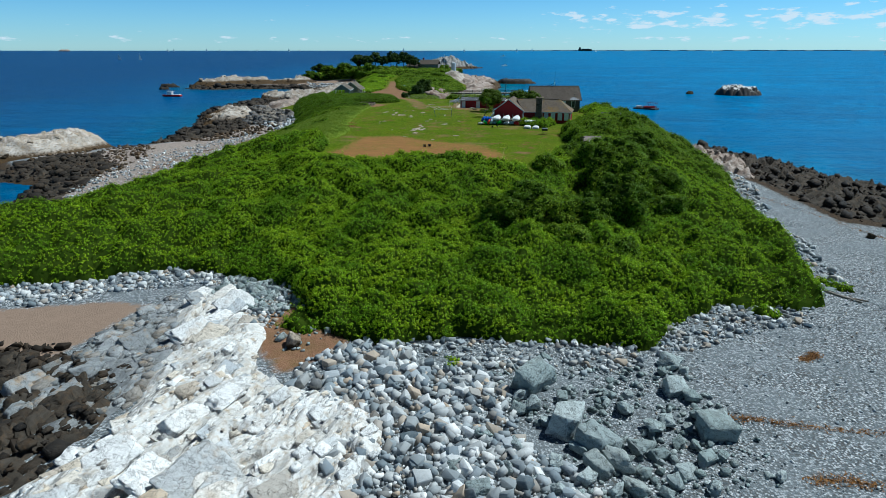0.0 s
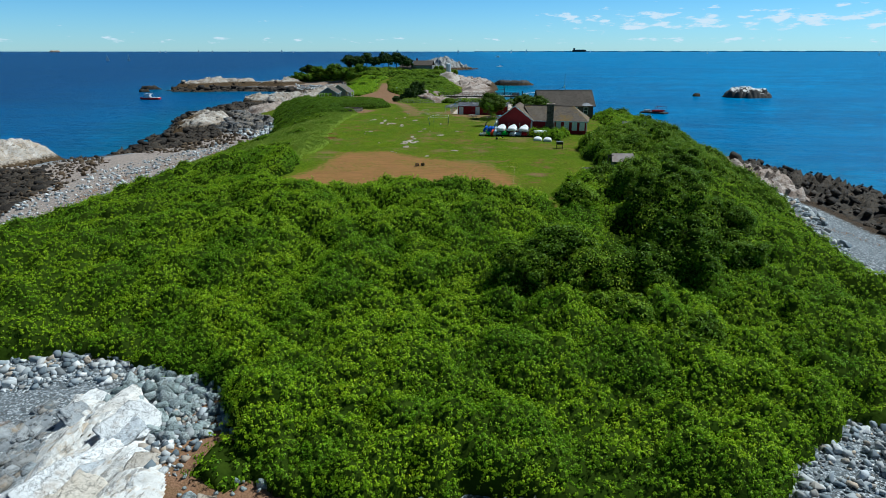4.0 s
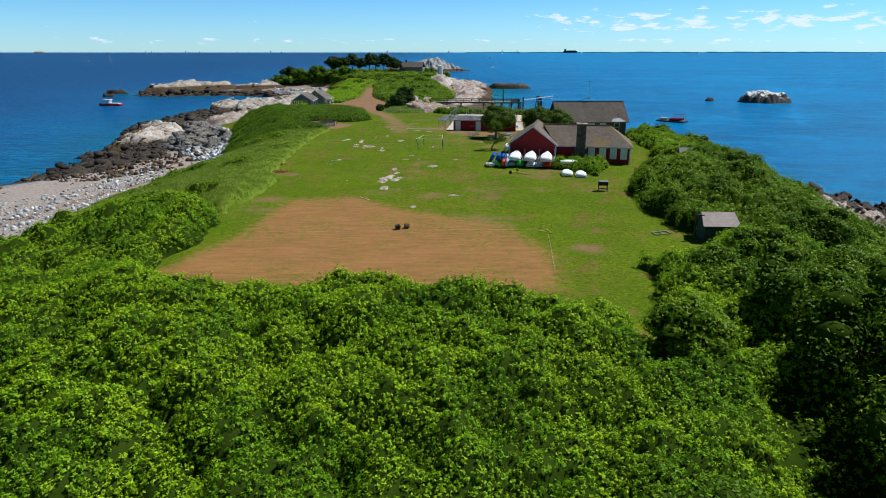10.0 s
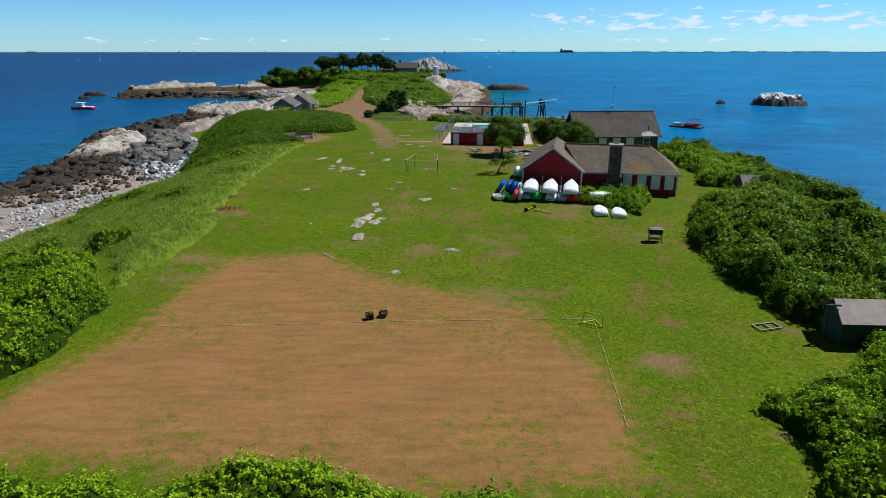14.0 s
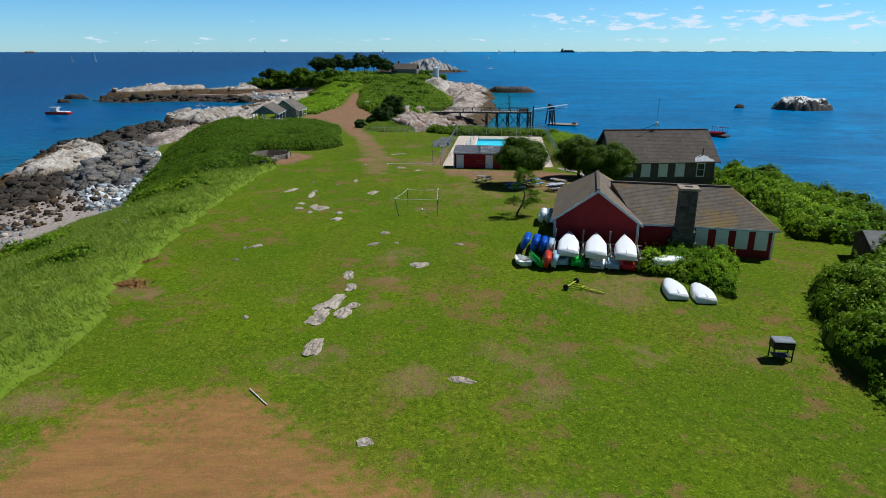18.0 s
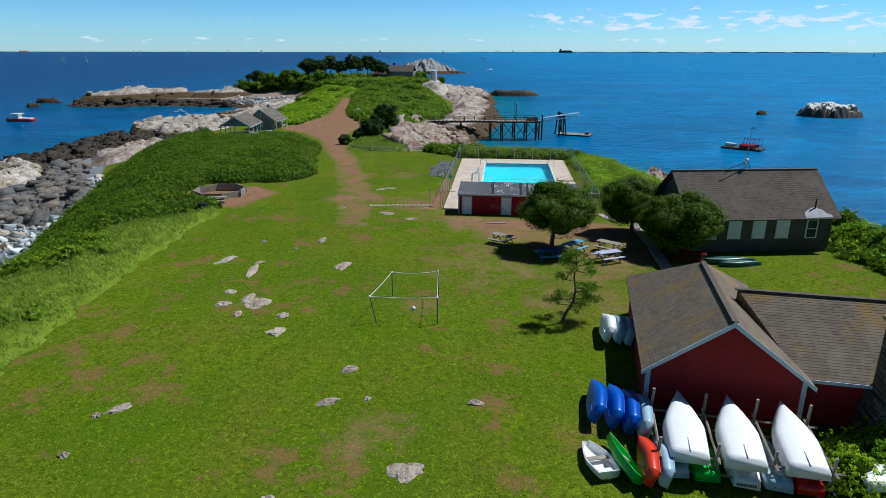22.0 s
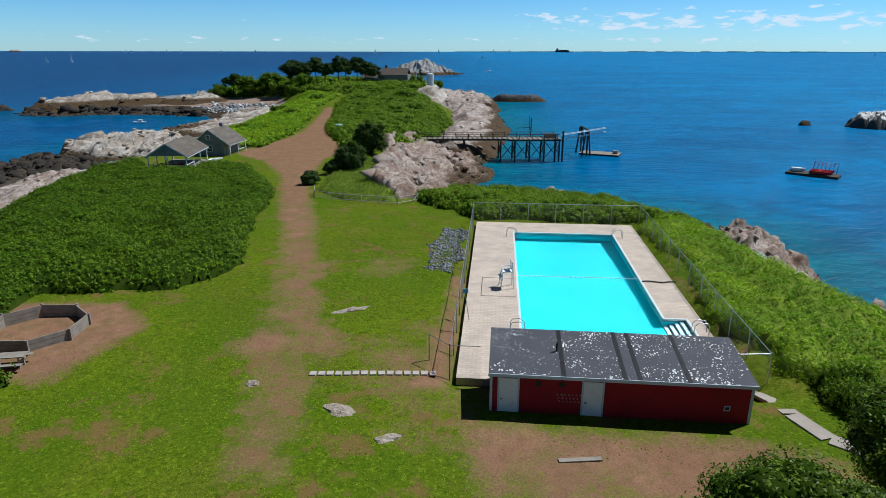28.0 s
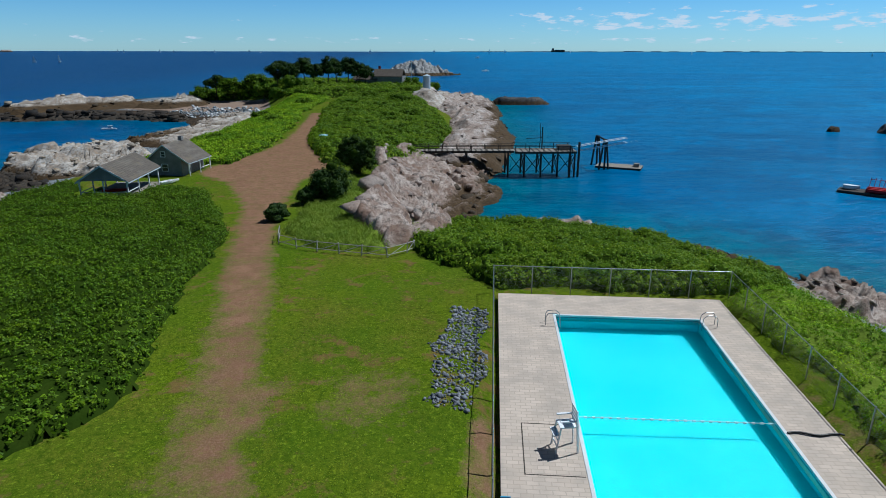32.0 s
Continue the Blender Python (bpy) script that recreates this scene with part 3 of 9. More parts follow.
# ---- thickets ----
def thicket(name, label, poly, tall, seed, per_m2=40, leaf=0.16, mound=2.2, mat=None, edge=1.6, step=0.5, rough=1.0, slim=0.62, spread=0.42, lift=0.08, under=None, base=0.12, upright=0.0, near=None, dent=None):
    """Brush as a hummocky canopy under a skin of single leaves."""
    rng = np.random.RandomState(seed)
    p = np.array(poly)
    (x0, y0), (x1, y1) = p.min(0) - 1, p.max(0) + 1
    xs, ys = np.arange(x0, x1, step), np.arange(y0, y1, step)
    X, Y = np.meshgrid(xs, ys)
    d = inside(X, Y, poly) + (fbm(X, Y, 5, 3) * 2.6 + fbm(X, Y, 1.6, 2) * 1.0) * min(1, edge)
    C = np.zeros(X.shape)
    for size, low, high, share in ((mound, 0.25, 1.0, 1.0), (mound * 0.36, 0.3, 1.0, 0.5)):
        n = int((x1 - x0) * (y1 - y0) / (size * size) * 1.15)
        D = np.zeros(X.shape)
        for cx, cy, r, h in zip(rng.uniform(x0, x1, n), rng.uniform(y0, y1, n), rng.uniform(0.45, 1.2, n) * size, rng.uniform(low, high, n)):
            i0, i1 = int(max((cx - r - x0) / step, 0)), int((cx + r - x0) / step) + 2
            j0, j1 = int(max((cy - r - y0) / step, 0)), int((cy + r - y0) / step) + 2
            q = 1 - ((X[j0:j1, i0:i1] - cx) ** 2 + (Y[j0:j1, i0:i1] - cy) ** 2) / (r * r)
            D[j0:j1, i0:i1] = np.maximum(D[j0:j1, i0:i1], h * np.sqrt(np.clip(q, 0, 1)))
        C += D * share
    C = (base + (0.95 - base) * C + fbm(X, Y, 1.2, 2) * 0.35 * rough) * tall * (0.7 + 0.6 * (fbm(X, Y, 14, 2) + 0.5))
    C = np.maximum(C, 0.14 * tall) * np.sqrt(np.clip(d / edge, 0, 1))
    if dent:
        C *= 1 - 0.85 * smooth(inside(X, Y, dent) + fbm(X, Y, 3, 2), -0.8, 0.8)
    G = land(X, Y)
    Z = G + C - np.where(d <= 0, 0.6, 0.0)
    keep = (d > -step * 1.5).ravel()
    F = grid_faces(len(xs), len(ys))
    F = F[keep[F].all(1)]
    used = np.unique(F)
    remap = np.zeros(X.size, int)
    remap[used] = np.arange(len(used))
    V = np.stack([X, Y, Z], -1).reshape(-1, 3)[used]
    # unless a thatch is given, this sheet puts gap shade into its colour
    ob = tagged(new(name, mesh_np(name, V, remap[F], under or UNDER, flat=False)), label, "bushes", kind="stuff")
    # leaves
    gyv, gxv = np.gradient(Z, step)
    j, i = np.nonzero(d > 0.05)
    slope = np.sqrt(1 + np.minimum(gxv[j, i] ** 2 + gyv[j, i] ** 2, 9))
    cnt = rng.poisson(per_m2 / 8 * step * step * slope * (0.3 + 0.7 * smooth(C[j, i] / tall, 0.15, 0.55)) * (1 if near is None else 1 - 0.6 * smooth(np.abs(X[j, i] - near[0]), near[1], near[2])))
    j, i = np.repeat(j, cnt), np.repeat(i, cnt)
    m = len(i)
    # sprigs of eight leaves that stand out from the canopy
    u, v = rng.uniform(-0.5, 0.5, m) * step, rng.uniform(-0.5, 0.5, m) * step
    P = np.stack([X[j, i] + u, Y[j, i] + v, Z[j, i] + u * gxv[j, i] + v * gyv[j, i]], -1)
    N = np.stack([-gxv[j, i], -gyv[j, i], np.ones(m)], -1)
    N /= np.linalg.norm(N, axis=1)[:, None]
    P += N * (rng.exponential(lift, m) + rng.uniform(-0.04, 0.1, m))[:, None]
    P, N = np.repeat(P, 8, 0), np.repeat(N, 8, 0)
    m = len(P)
    out = rng.normal(0, 1, (m, 3))
    out /= np.linalg.norm(out, axis=1)[:, None]
    out += N * 0.35
    P += out * leaf * rng.uniform(0.9, 2.1, (m, 1))
    N = N * 0.55 + out * 0.75 + rng.normal(0, spread * 0.6, (m, 3))
    N /= np.linalg.norm(N, axis=1)[:, None]
    leaves(name + "_leaves", P, N, leaf * rng.uniform(0.6, 1.4, m), rng, mat or LEAF, ob, slim, upright)
    return ob


def leaves(name, P, N, s, rng, mat, parent, slim=0.62, upright=0.0):
    T = np.cross(N, rng.normal(0, 1, P.shape))
    if upright:
        # blades that stand up and lean a little with the wind
        T = rng.normal(0, 0.35, P.shape) + np.array([-0.25, -0.1, upright])
        N = np.cross(T, rng.normal(0, 1, P.shape))
        N /= np.linalg.norm(N, axis=1)[:, None] + 1e-9
    T /= np.linalg.norm(T, axis=1)[:, None] + 1e-9
    B = np.cross(N, T)
    s = s[:, None]
    V = np.stack([P - T * s * 0.75 - B * s * slim, P + T * s * 1.15, P - T * s * 0.75 + B * s * slim], 1).reshape(-1, 3)
    ob = new(name, mesh_np(name, V, np.arange(len(V)).reshape(-1, 3), mat))
    ob.parent = parent
    ob["kind"] = "stuff"
    return ob


front = [(-58, 72), (-50, 58), (-43, 52.8), (-36, 54.8), (-30, 56.6), (-23, 55.6), (-16.8, 54.4), (-13.4, 50.4), (-10.8, 46.4), (-9.2, 43.6), (-4, 41.3), (0, 41.8), (4, 42.2), (10, 42.2), (15.5, 40.4), (19, 44), (24.5, 48.4), (32.5, 48.8), (36, 56), (39.5, 66), (42, 82), (37, 94), (24, 94), (20, 91),
         (15, 88), (13.5, 80), (13.5, 75), (11, 75), (10, 79), (3, 82), (-6, 83.5), (-12, 83.5), (-20.5, 86.5), (-18.6, 93), (-19.4, 101), (-25.5, 111), (-33, 114), (-40, 112), (-46, 112), (-46, 92)]
thicket("bramble_thicket", "dense green bramble thicket covering the slope above the beach", front, 2.1, 1, 200, 0.064, 3.5, step=0.35, rough=1.5, spread=0.6, near=(0, 18, 34), dent=[(13.6, 63.5), (16.6, 63.5), (18.6, 68), (17.8, 73), (15, 72.5), (13.6, 68)])
thicket("bank_plants", "green weeds growing on the bare earth bank", [(-12.6, 44), (-10.4, 42.6), (-9.4, 43.6), (-10.2, 46), (-12, 46.6)], 0.5, 15, 60, 0.09, 0.7, LEAF, 0.5, 0.2, 1.5)
# darker leaf mix here puts the thicket's shaded side into its colour
thicket("seaside_thicket", "green shrub thicket along the seaward side of the lawn", [(24, 94), (36, 94), (40, 84), (46, 100), (50, 125), (47, 150), (42, 168), (35, 160), (37, 148), (34, 130), (29, 122), (23, 119), (20.5, 112), (19.2, 105), (19.8, 98.5)], 2.3, 2, 110, 0.09, 2.4, LEAFM, near=(22, 10, 26))
thicket("bank_thicket", "bright green leafy brush on the bank beside the houses", [(29, 131), (30.6, 136.7), (31.0, 142.4), (32.6, 148.5), (31.5, 150), (33, 157), (36, 164), (43, 168), (48, 150), (50, 132), (44, 128), (36, 128)], 1.4, 14, 100, 0.09, 1.7, LEAF, 1.4, 0.4, 1.5)
thicket("meadow_thicket", "low leafy thicket between the lawn and the rocky shore", [(-21, 168), (-28, 160), (-30, 150), (-36, 155), (-42, 170), (-48, 195), (-54, 220), (-57, 240), (-48, 247), (-45.6, 237.4), (-37.2, 237.8), (-35.4, 246), (-29.4, 241), (-24, 232), (-20, 220), (-18, 209), (-15.8, 198), (-14.8, 187), (-17, 181), (-26, 180.5), (-28, 172)], 1.15, 3, 100, 0.08, 2.2, LEAFD, near=(-18, 12, 34), base=0.45)
thicket("tall_grass", "pale green tall grass on the slope towards the shore", [(-19.4, 101), (-17.8, 112), (-19.5, 126), (-20, 148), (-21, 167), (-29, 158), (-36, 154), (-42, 160), (-46, 127), (-46, 111), (-40, 112), (-33, 114), (-25.5, 111)], 0.8, 4, 150, 0.11, 1.4, BLADE, 4.0, 0.4, 1.2, 0.17, 0.5, 0.04, under=HAY, base=0.5, upright=0.8)
thicket("cliff_grass", "rough green grass on the bank beside the swimming pool", [deck_at(16.0, 0), deck_at(16.0, 31), deck_at(22, 34), (34, 212), (32, 200), (32, 190), (38, 172), (35, 162), (26, 165)], 0.85, 5, 150, 0.08, 1.2, LEAF, 1.2, 0.4, 2.0, 0.35, 0.5, 0.08, under=HAY, base=0.35)
thicket("cove_thicket", "dark green brush on the bank above the cove", [(-1, 213), deck_at(-0.5, 31.9), deck_at(17, 31.9), (30, 206), (36, 215), (28, 230), (14, 238), (2, 235), (-2, 226)], 1.1, 6, 90, 0.095, 1.6, LEAFM, 1.4, 0.4)
thicket("neck_grass", "bright green grass and weeds beside the dirt track", [(-33, 266), (-31, 290), (-33, 330), (-36, 352), (-34, 400), (-50, 415), (-58, 395), (-58, 330), (-57, 300), (-52, 275), (-42, 264)], 0.7, 7, 26, 0.17, 2.6, LEAF, 1.5, 0.6, 1.4, base=0.5)
thicket("headland_brush", "green brush on the rocky headland beyond the track", [(-24, 290), (-16, 262), (-8, 268), (0, 285), (4, 310), (8, 340), (5, 375), (0, 400), (-6, 420), (-30, 420), (-31, 360), (-27, 322)], 1.3, 8, 22, 0.185, 3.0, LEAFM, 1.8, 0.6, 1.6)
thicket("far_brush", "green scrub covering the far end of the island", [(-36, 400), (0, 415), (8, 450), (0, 500), (-50, 520), (-100, 500), (-112, 470), (-104, 452), (-70, 446), (-56, 418)], 2.4, 9, 9, 0.32, 4.0, LEAFM, 2.5, 1.2)

thicket("cove_grass", "tall pale grass round the pines by the cove", [(-14.2, 219), (-9.6, 213.6), (-3.4, 211.4), (-3, 219), (-7.2, 228), (-8.4, 246), (-11, 256), (-13.4, 250), (-13.6, 232)], 0.6, 12, 120, 0.14, 1.6, BLADE, 1.0, 0.5, 1.0, 0.15, 0.5, 0.05, under=HAY, base=0.5, upright=0.8)

# short turf on the lawn
rng = np.random.RandomState(31)
tx, ty = rng.uniform(-22, 36, 520000), rng.uniform(80, 214, 520000)
ok = (inside(tx, ty, LAWN) > 0) & (inside(tx, ty, FIELD) < rng.uniform(-1.5, 0.5, len(tx))) & (inside(tx, ty, TRACK) < 0) & (inside(tx, ty, YARD) < rng.uniform(-2, 2, len(tx))) & (fbm(tx, ty, 2.2, 4) > rng.uniform(-0.25, 0.12, len(tx))) & (inside(tx, ty, [deck_at(-1, -6), deck_at(16, -6), deck_at(16, 32), deck_at(-1, 32)]) < 0)
tx, ty = tx[ok], ty[ok]
P = np.stack([tx, ty, land(tx, ty) + 0.008], -1)
N = np.stack([rng.normal(0, 0.5, len(tx)), rng.normal(0, 0.5, len(tx)), np.ones(len(tx))], -1)
N /= np.linalg.norm(N, axis=1)[:, None]
lawn = tagged(new("lawn_turf", None), "short green turf tufts on the lawn", "grass", kind="stuff")
leaves("grass_tufts", P, N, rng.uniform(0.025, 0.06, len(tx)), rng, TURF, lawn, 0.5)

# ---- rock ----
def cells_np(X, Y, size, seed):
    """Nearest and second nearest of jittered points: id of the cell, how far the crack is, and the offset from its point."""
    rng = np.random.RandomState(seed)
    jx, jy = rng.rand(128, 128), rng.rand(128, 128)
    x, y = X / size, Y / size
    xi, yi = np.floor(x).astype(int), np.floor(y).astype(int)
    d1, d2 = np.full(X.shape, 9.0), np.full(X.shape, 9.0)
    ida, ox, oy = np.zeros(X.shape, int), np.zeros(X.shape), np.zeros(X.shape)
    for a in (-1, 0, 1):
        for b in (-1, 0, 1):
            cx, cy = xi + a, yi + b
            px, py = cx + jx[cx & 127, cy & 127], cy + jy[cx & 127, cy & 127]
            d = np.hypot(x - px, y - py)
            near = d < d1
            d2 = np.where(near, d1, np.minimum(d2, d))
            ida, ox, oy = np.where(near, (cx & 127) * 128 + (cy & 127), ida), np.where(near, x - px, ox), np.where(near, y - py, oy)
            d1 = np.where(near, d, d1)
    return ida, d2 - d1, ox, oy


def shard(seed, level, box=True):
    """One broken stone about the origin, one unit in half length: level 0 sharp, 1 with worn edges, 2 with a rough surface."""
    rng = random.Random(seed)
    bm = bmesh.new()
    if box:
        pts = [Vector((a * rng.uniform(0.55, 1), b * rng.uniform(0.5, 1), c * rng.uniform(0.55, 1))) for a in (-1, 1) for b in (-1, 1) for c in (-1, 1)]
        pts += [Vector((rng.uniform(-1, 1), rng.uniform(-1, 1), rng.uniform(-1, 1))).normalized() * rng.uniform(0.95, 1.2) for _ in range(4)]
    else:
        pts = [Vector((rng.gauss(0, 1), rng.gauss(0, 1), rng.gauss(0, 1))).normalized() * rng.uniform(0.8, 1.05) for _ in range(13)]
    for q in pts:
        bm.verts.new(q)
    bmesh.ops.convex_hull(bm, input=bm.verts)
    bmesh.ops.delete(bm, geom=[v for v in bm.verts if not v.link_faces], context="VERTS")
    bmesh.ops.dissolve_limit(bm, angle_limit=radians(14), verts=bm.verts, edges=bm.edges)
    if level:
        bmesh.ops.bevel(bm, geom=bm.edges[:], offset=0.05, segments=1, affect="EDGES")
    bmesh.ops.triangulate(bm, faces=bm.faces)
    if level == 2:
        for _ in range(2):
            bmesh.ops.subdivide_edges(bm, edges=[e for e in bm.edges if e.calc_length() > 0.24], cuts=1, use_grid_fill=True)
            bmesh.ops.triangulate(bm, faces=bm.faces)
        for v in bm.verts:
            q = v.co * 1.7 + Vector((seed * 3.1, 0, 0))
            v.co += v.co.normalized() * (noise.fractal(q, 1.0, 2.0, 4) * 0.15 - max(0, 0.09 - abs(noise.noise(q * 1.1))) * 1.1)
    bm.verts.index_update()
    V = np.array([v.co[:] for v in bm.verts])
    F = np.array([[v.index for v in f.verts] for f in bm.faces])
    bm.free()
    return V, F


SHARDS = {(lv, bx): [shard(40 * lv + 7 * i + bx, lv, bx) for i in range(14)] for lv in (0, 1, 2) for bx in (0, 1)}


def strew(at, axes, dims, rng, level, box=1):
    """Stones with given places, axes (n x 3 x 3, rows: along, across, up) and half sizes, as arrays of corners and triangles."""
    kind = rng.randint(0, 14, len(at))
    flip = rng.choice([-1, 1], (len(at), 2))
    VS, FS, base = [], [], 0
    for k in range(14):
        m = np.nonzero(kind == k)[0]
        if not len(m):
            continue
        V, F = SHARDS[(level, box)][k]
        W = V[None] * dims[m][:, None]
        W[..., 0] *= flip[m, 0][:, None]
        W[..., 1] *= flip[m, 0][:, None]
        VS.append((np.einsum("nvi,nij->nvj", W, axes[m]) + at[m][:, None]).reshape(-1, 3))
        FS.append((F[None] + len(V) * np.arange(len(m))[:, None, None]).reshape(-1, 3) + base)
        base += len(V) * len(m)
    return np.concatenate(VS), np.concatenate(FS)


def bed_axes(n, grain, dip, rng, jitter=9.0):
    """Axes of slabs that lie along one grain and dip across it."""
    g = np.radians(grain + rng.normal(0, jitter, n))
    d = np.radians(dip + rng.normal(0, jitter * 0.8, n))
    e = np.radians(rng.normal(0, jitter * 0.6, n))
    z = np.zeros(n)
    along = np.stack([np.sin(g) * np.cos(e), np.cos(g) * np.cos(e), np.sin(e)], -1)
    side = np.stack([np.cos(g), -np.sin(g), z], -1)
    side = side * np.cos(d)[:, None] - np.stack([z, z, z + 1], -1) * np.sin(d)[:, None]
    return np.stack([along, side, np.cross(along, side)], 1)


def slabs(ob, X, Y, Z, d, classes, grain, dip, seed, mat, where=None):
    """Broken slabs that cover a ledge. classes: how many, least and greatest length, and whether each is a piece of its own."""
    rng = np.random.RandomState(seed)
    for n, lo, hi, single in classes:
        j, i = np.nonzero(d > lo * 0.2)
        w = np.ones(len(j)) if where is None else where(X[j, i], Y[j, i], lo) + 1e-6
        k = rng.choice(len(j), n, p=w / w.sum())
        j, i = j[k], i[k]
        L = lo * (hi / lo) ** rng.rand(n)
        dims = np.stack([L * 0.5, L * rng.uniform(0.2, 0.42, n), L * rng.uniform(0.12, 0.24, n)], -1)
        if mat.name in ("tan_slab", "pink_slab", "white_slab"):
            dims *= np.array([1.0, 1.0, 0.5])
        at = np.stack([X[j, i] + rng.uniform(-0.1, 0.1, n), Y[j, i], Z[j, i] + dims[:, 2] * rng.uniform(-0.6, 0.35, n)], -1)
        ax = bed_axes(n, grain, dip, rng, 9.0)
        if single:
            for q in range(n):
                V, F = strew(np.zeros((1, 3)), ax[q:q + 1], dims[q:q + 1], rng, 2, q % 2)
                o = new("slab", mesh_np("slab", V, F, mat))
                o.parent = ob
                o.matrix_world = Matrix.Translation(at[q])
        else:
            V, F = strew(at, ax, dims, rng, 1 if lo > 0.7 and mat.name in ("white_slab", "slate_slab") else 0)
            o = new("rubble", mesh_np("rubble", V, F, mat))
            o.parent = ob
            o["kind"] = "stuff"


def slab_material(name, tones, low=SEA + 1.2, stain=(0.42, 0.29, 0.16), grain=-0.4, rust=0.7):
    """Broken rock: each piece of its own tone, stained, with dark hair cracks, weedy near the tide line."""
    n = Nodes(name, 0.85, 0, 0.25)
    geo = n.node("NewGeometry")
    pick = n.math("FRACT", n.math("ADD", geo.outputs["Random Per Island"], n.node("ObjectInfo").outputs["Random"]))
    r = n.node("ValToRGB", Fac=pick)
    e = r.color_ramp.elements
    while len(e) < len(tones):
        e.new(0.5)
    for i, c in enumerate(tones):
        e[i].position, e[i].color = i / (len(tones) - 1), (*c, 1)
    big, mid, fine = n.noise(0.5, 5, 0.6), n.noise(2.4, 6, 0.65), n.noise(11, 5, 0.65)
    col = n.mix(n.ramp(mid, 0.46, 0.72, 0, 0.4), r.outputs[0], tuple(v * 0.55 for v in tones[len(tones) // 2]))
    col = n.mix(n.ramp(n.math("ADD", n.math("MULTIPLY", big, 0.6), n.math("MULTIPLY", mid, 0.4)), 0.52, 0.64, 0, rust), col, stain)
    col = n.mix(n.ramp(fine, 0.54, 0.76, 0, 0.4), col, tuple(v * 0.4 for v in stain))
    at = n.pos((1.5, 0.6, 1.6), (0.35, 0.25, grain))
    lines = n.math("ABSOLUTE", n.math("SUBTRACT", n.noise(1.1, 5, 0.6, at, 0.5), 0.5))
    cross = n.math("ABSOLUTE", n.math("SUBTRACT", n.noise(1.4, 4, 0.55, n.pos((0.7, 1.8, 1.5), (0.2, 0.5, grain + 0.9))), 0.5))
    crack = n.math("MAXIMUM", n.ramp(lines, 0.0, 0.013, 1.0, 0.0), n.ramp(cross, 0.0, 0.010, 1.0, 0.0))
    col = n.mix(n.math("MULTIPLY", crack, 0.4), col, (0.09, 0.075, 0.06))
    z = n.node("SeparateXYZ", Vector=geo.outputs["Position"]).outputs[2]
    zz = n.math("ADD", z, n.math("MULTIPLY", n.math("SUBTRACT", mid, 0.5), 2.0))
    col = n.mix(n.ramp(zz, low - 0.2, low + 0.4, 1.0, 0.0), col, n.mix(n.ramp(fine, 0.35, 0.65), (0.025, 0.02, 0.014), (0.09, 0.06, 0.03)))
    h = n.math("ADD", n.math("SUBTRACT", n.math("MULTIPLY", mid, 1.2), n.math("MULTIPLY", crack, 0.35)), n.math("MULTIPLY", fine, 0.45))
    n.bump(h, 0.9, 0.12)
    return n.done(col)


BOULDER = slab_material("boulder_stone", ((0.25, 0.31, 0.30), (0.34, 0.40, 0.39), (0.48, 0.53, 0.52), (0.19, 0.24, 0.24), (0.40, 0.44, 0.42)), SEA - 4, (0.12, 0.13, 0.115), rust=0.4)
WHITESLAB = slab_material("white_slab", ((0.90, 0.89, 0.86), (0.84, 0.83, 0.80), (0.52, 0.55, 0.57), (0.72, 0.63, 0.50), (0.88, 0.87, 0.84), (0.86, 0.85, 0.82), (0.34, 0.36, 0.37), (0.64, 0.52, 0.38)), rust=0.45)
BLUESLAB = slab_material("slate_slab", ((0.30, 0.325, 0.335), (0.42, 0.43, 0.43), (0.20, 0.22, 0.225), (0.33, 0.30, 0.26), (0.26, 0.28, 0.29)), SEA + 1.5)
TANSLAB = slab_material("tan_slab", ((0.58, 0.54, 0.48), (0.40, 0.33, 0.25), (0.29, 0.24, 0.185), (0.50, 0.425, 0.325), (0.20, 0.175, 0.15)), SEA + 4.0, (0.36, 0.24, 0.13))
PINKSLAB = slab_material("pink_slab", ((0.42, 0.35, 0.30), (0.26, 0.185, 0.14), (0.34, 0.28, 0.235), (0.19, 0.125, 0.092)), SEA + 2.2, (0.30, 0.18, 0.11))
DARKSLAB = slab_material("dark_slab", ((0.16, 0.165, 0.17), (0.085, 0.085, 0.085), (0.25, 0.215, 0.17), (0.12, 0.122, 0.125)), SEA + 2.5, (0.20, 0.13, 0.08))
WEEDSLAB = slab_material("weed_slab", ((0.014, 0.012, 0.010), (0.03, 0.023, 0.017), (0.06, 0.046, 0.032), (0.018, 0.017, 0.016)), SEA - 3, (0.06, 0.035, 0.015))


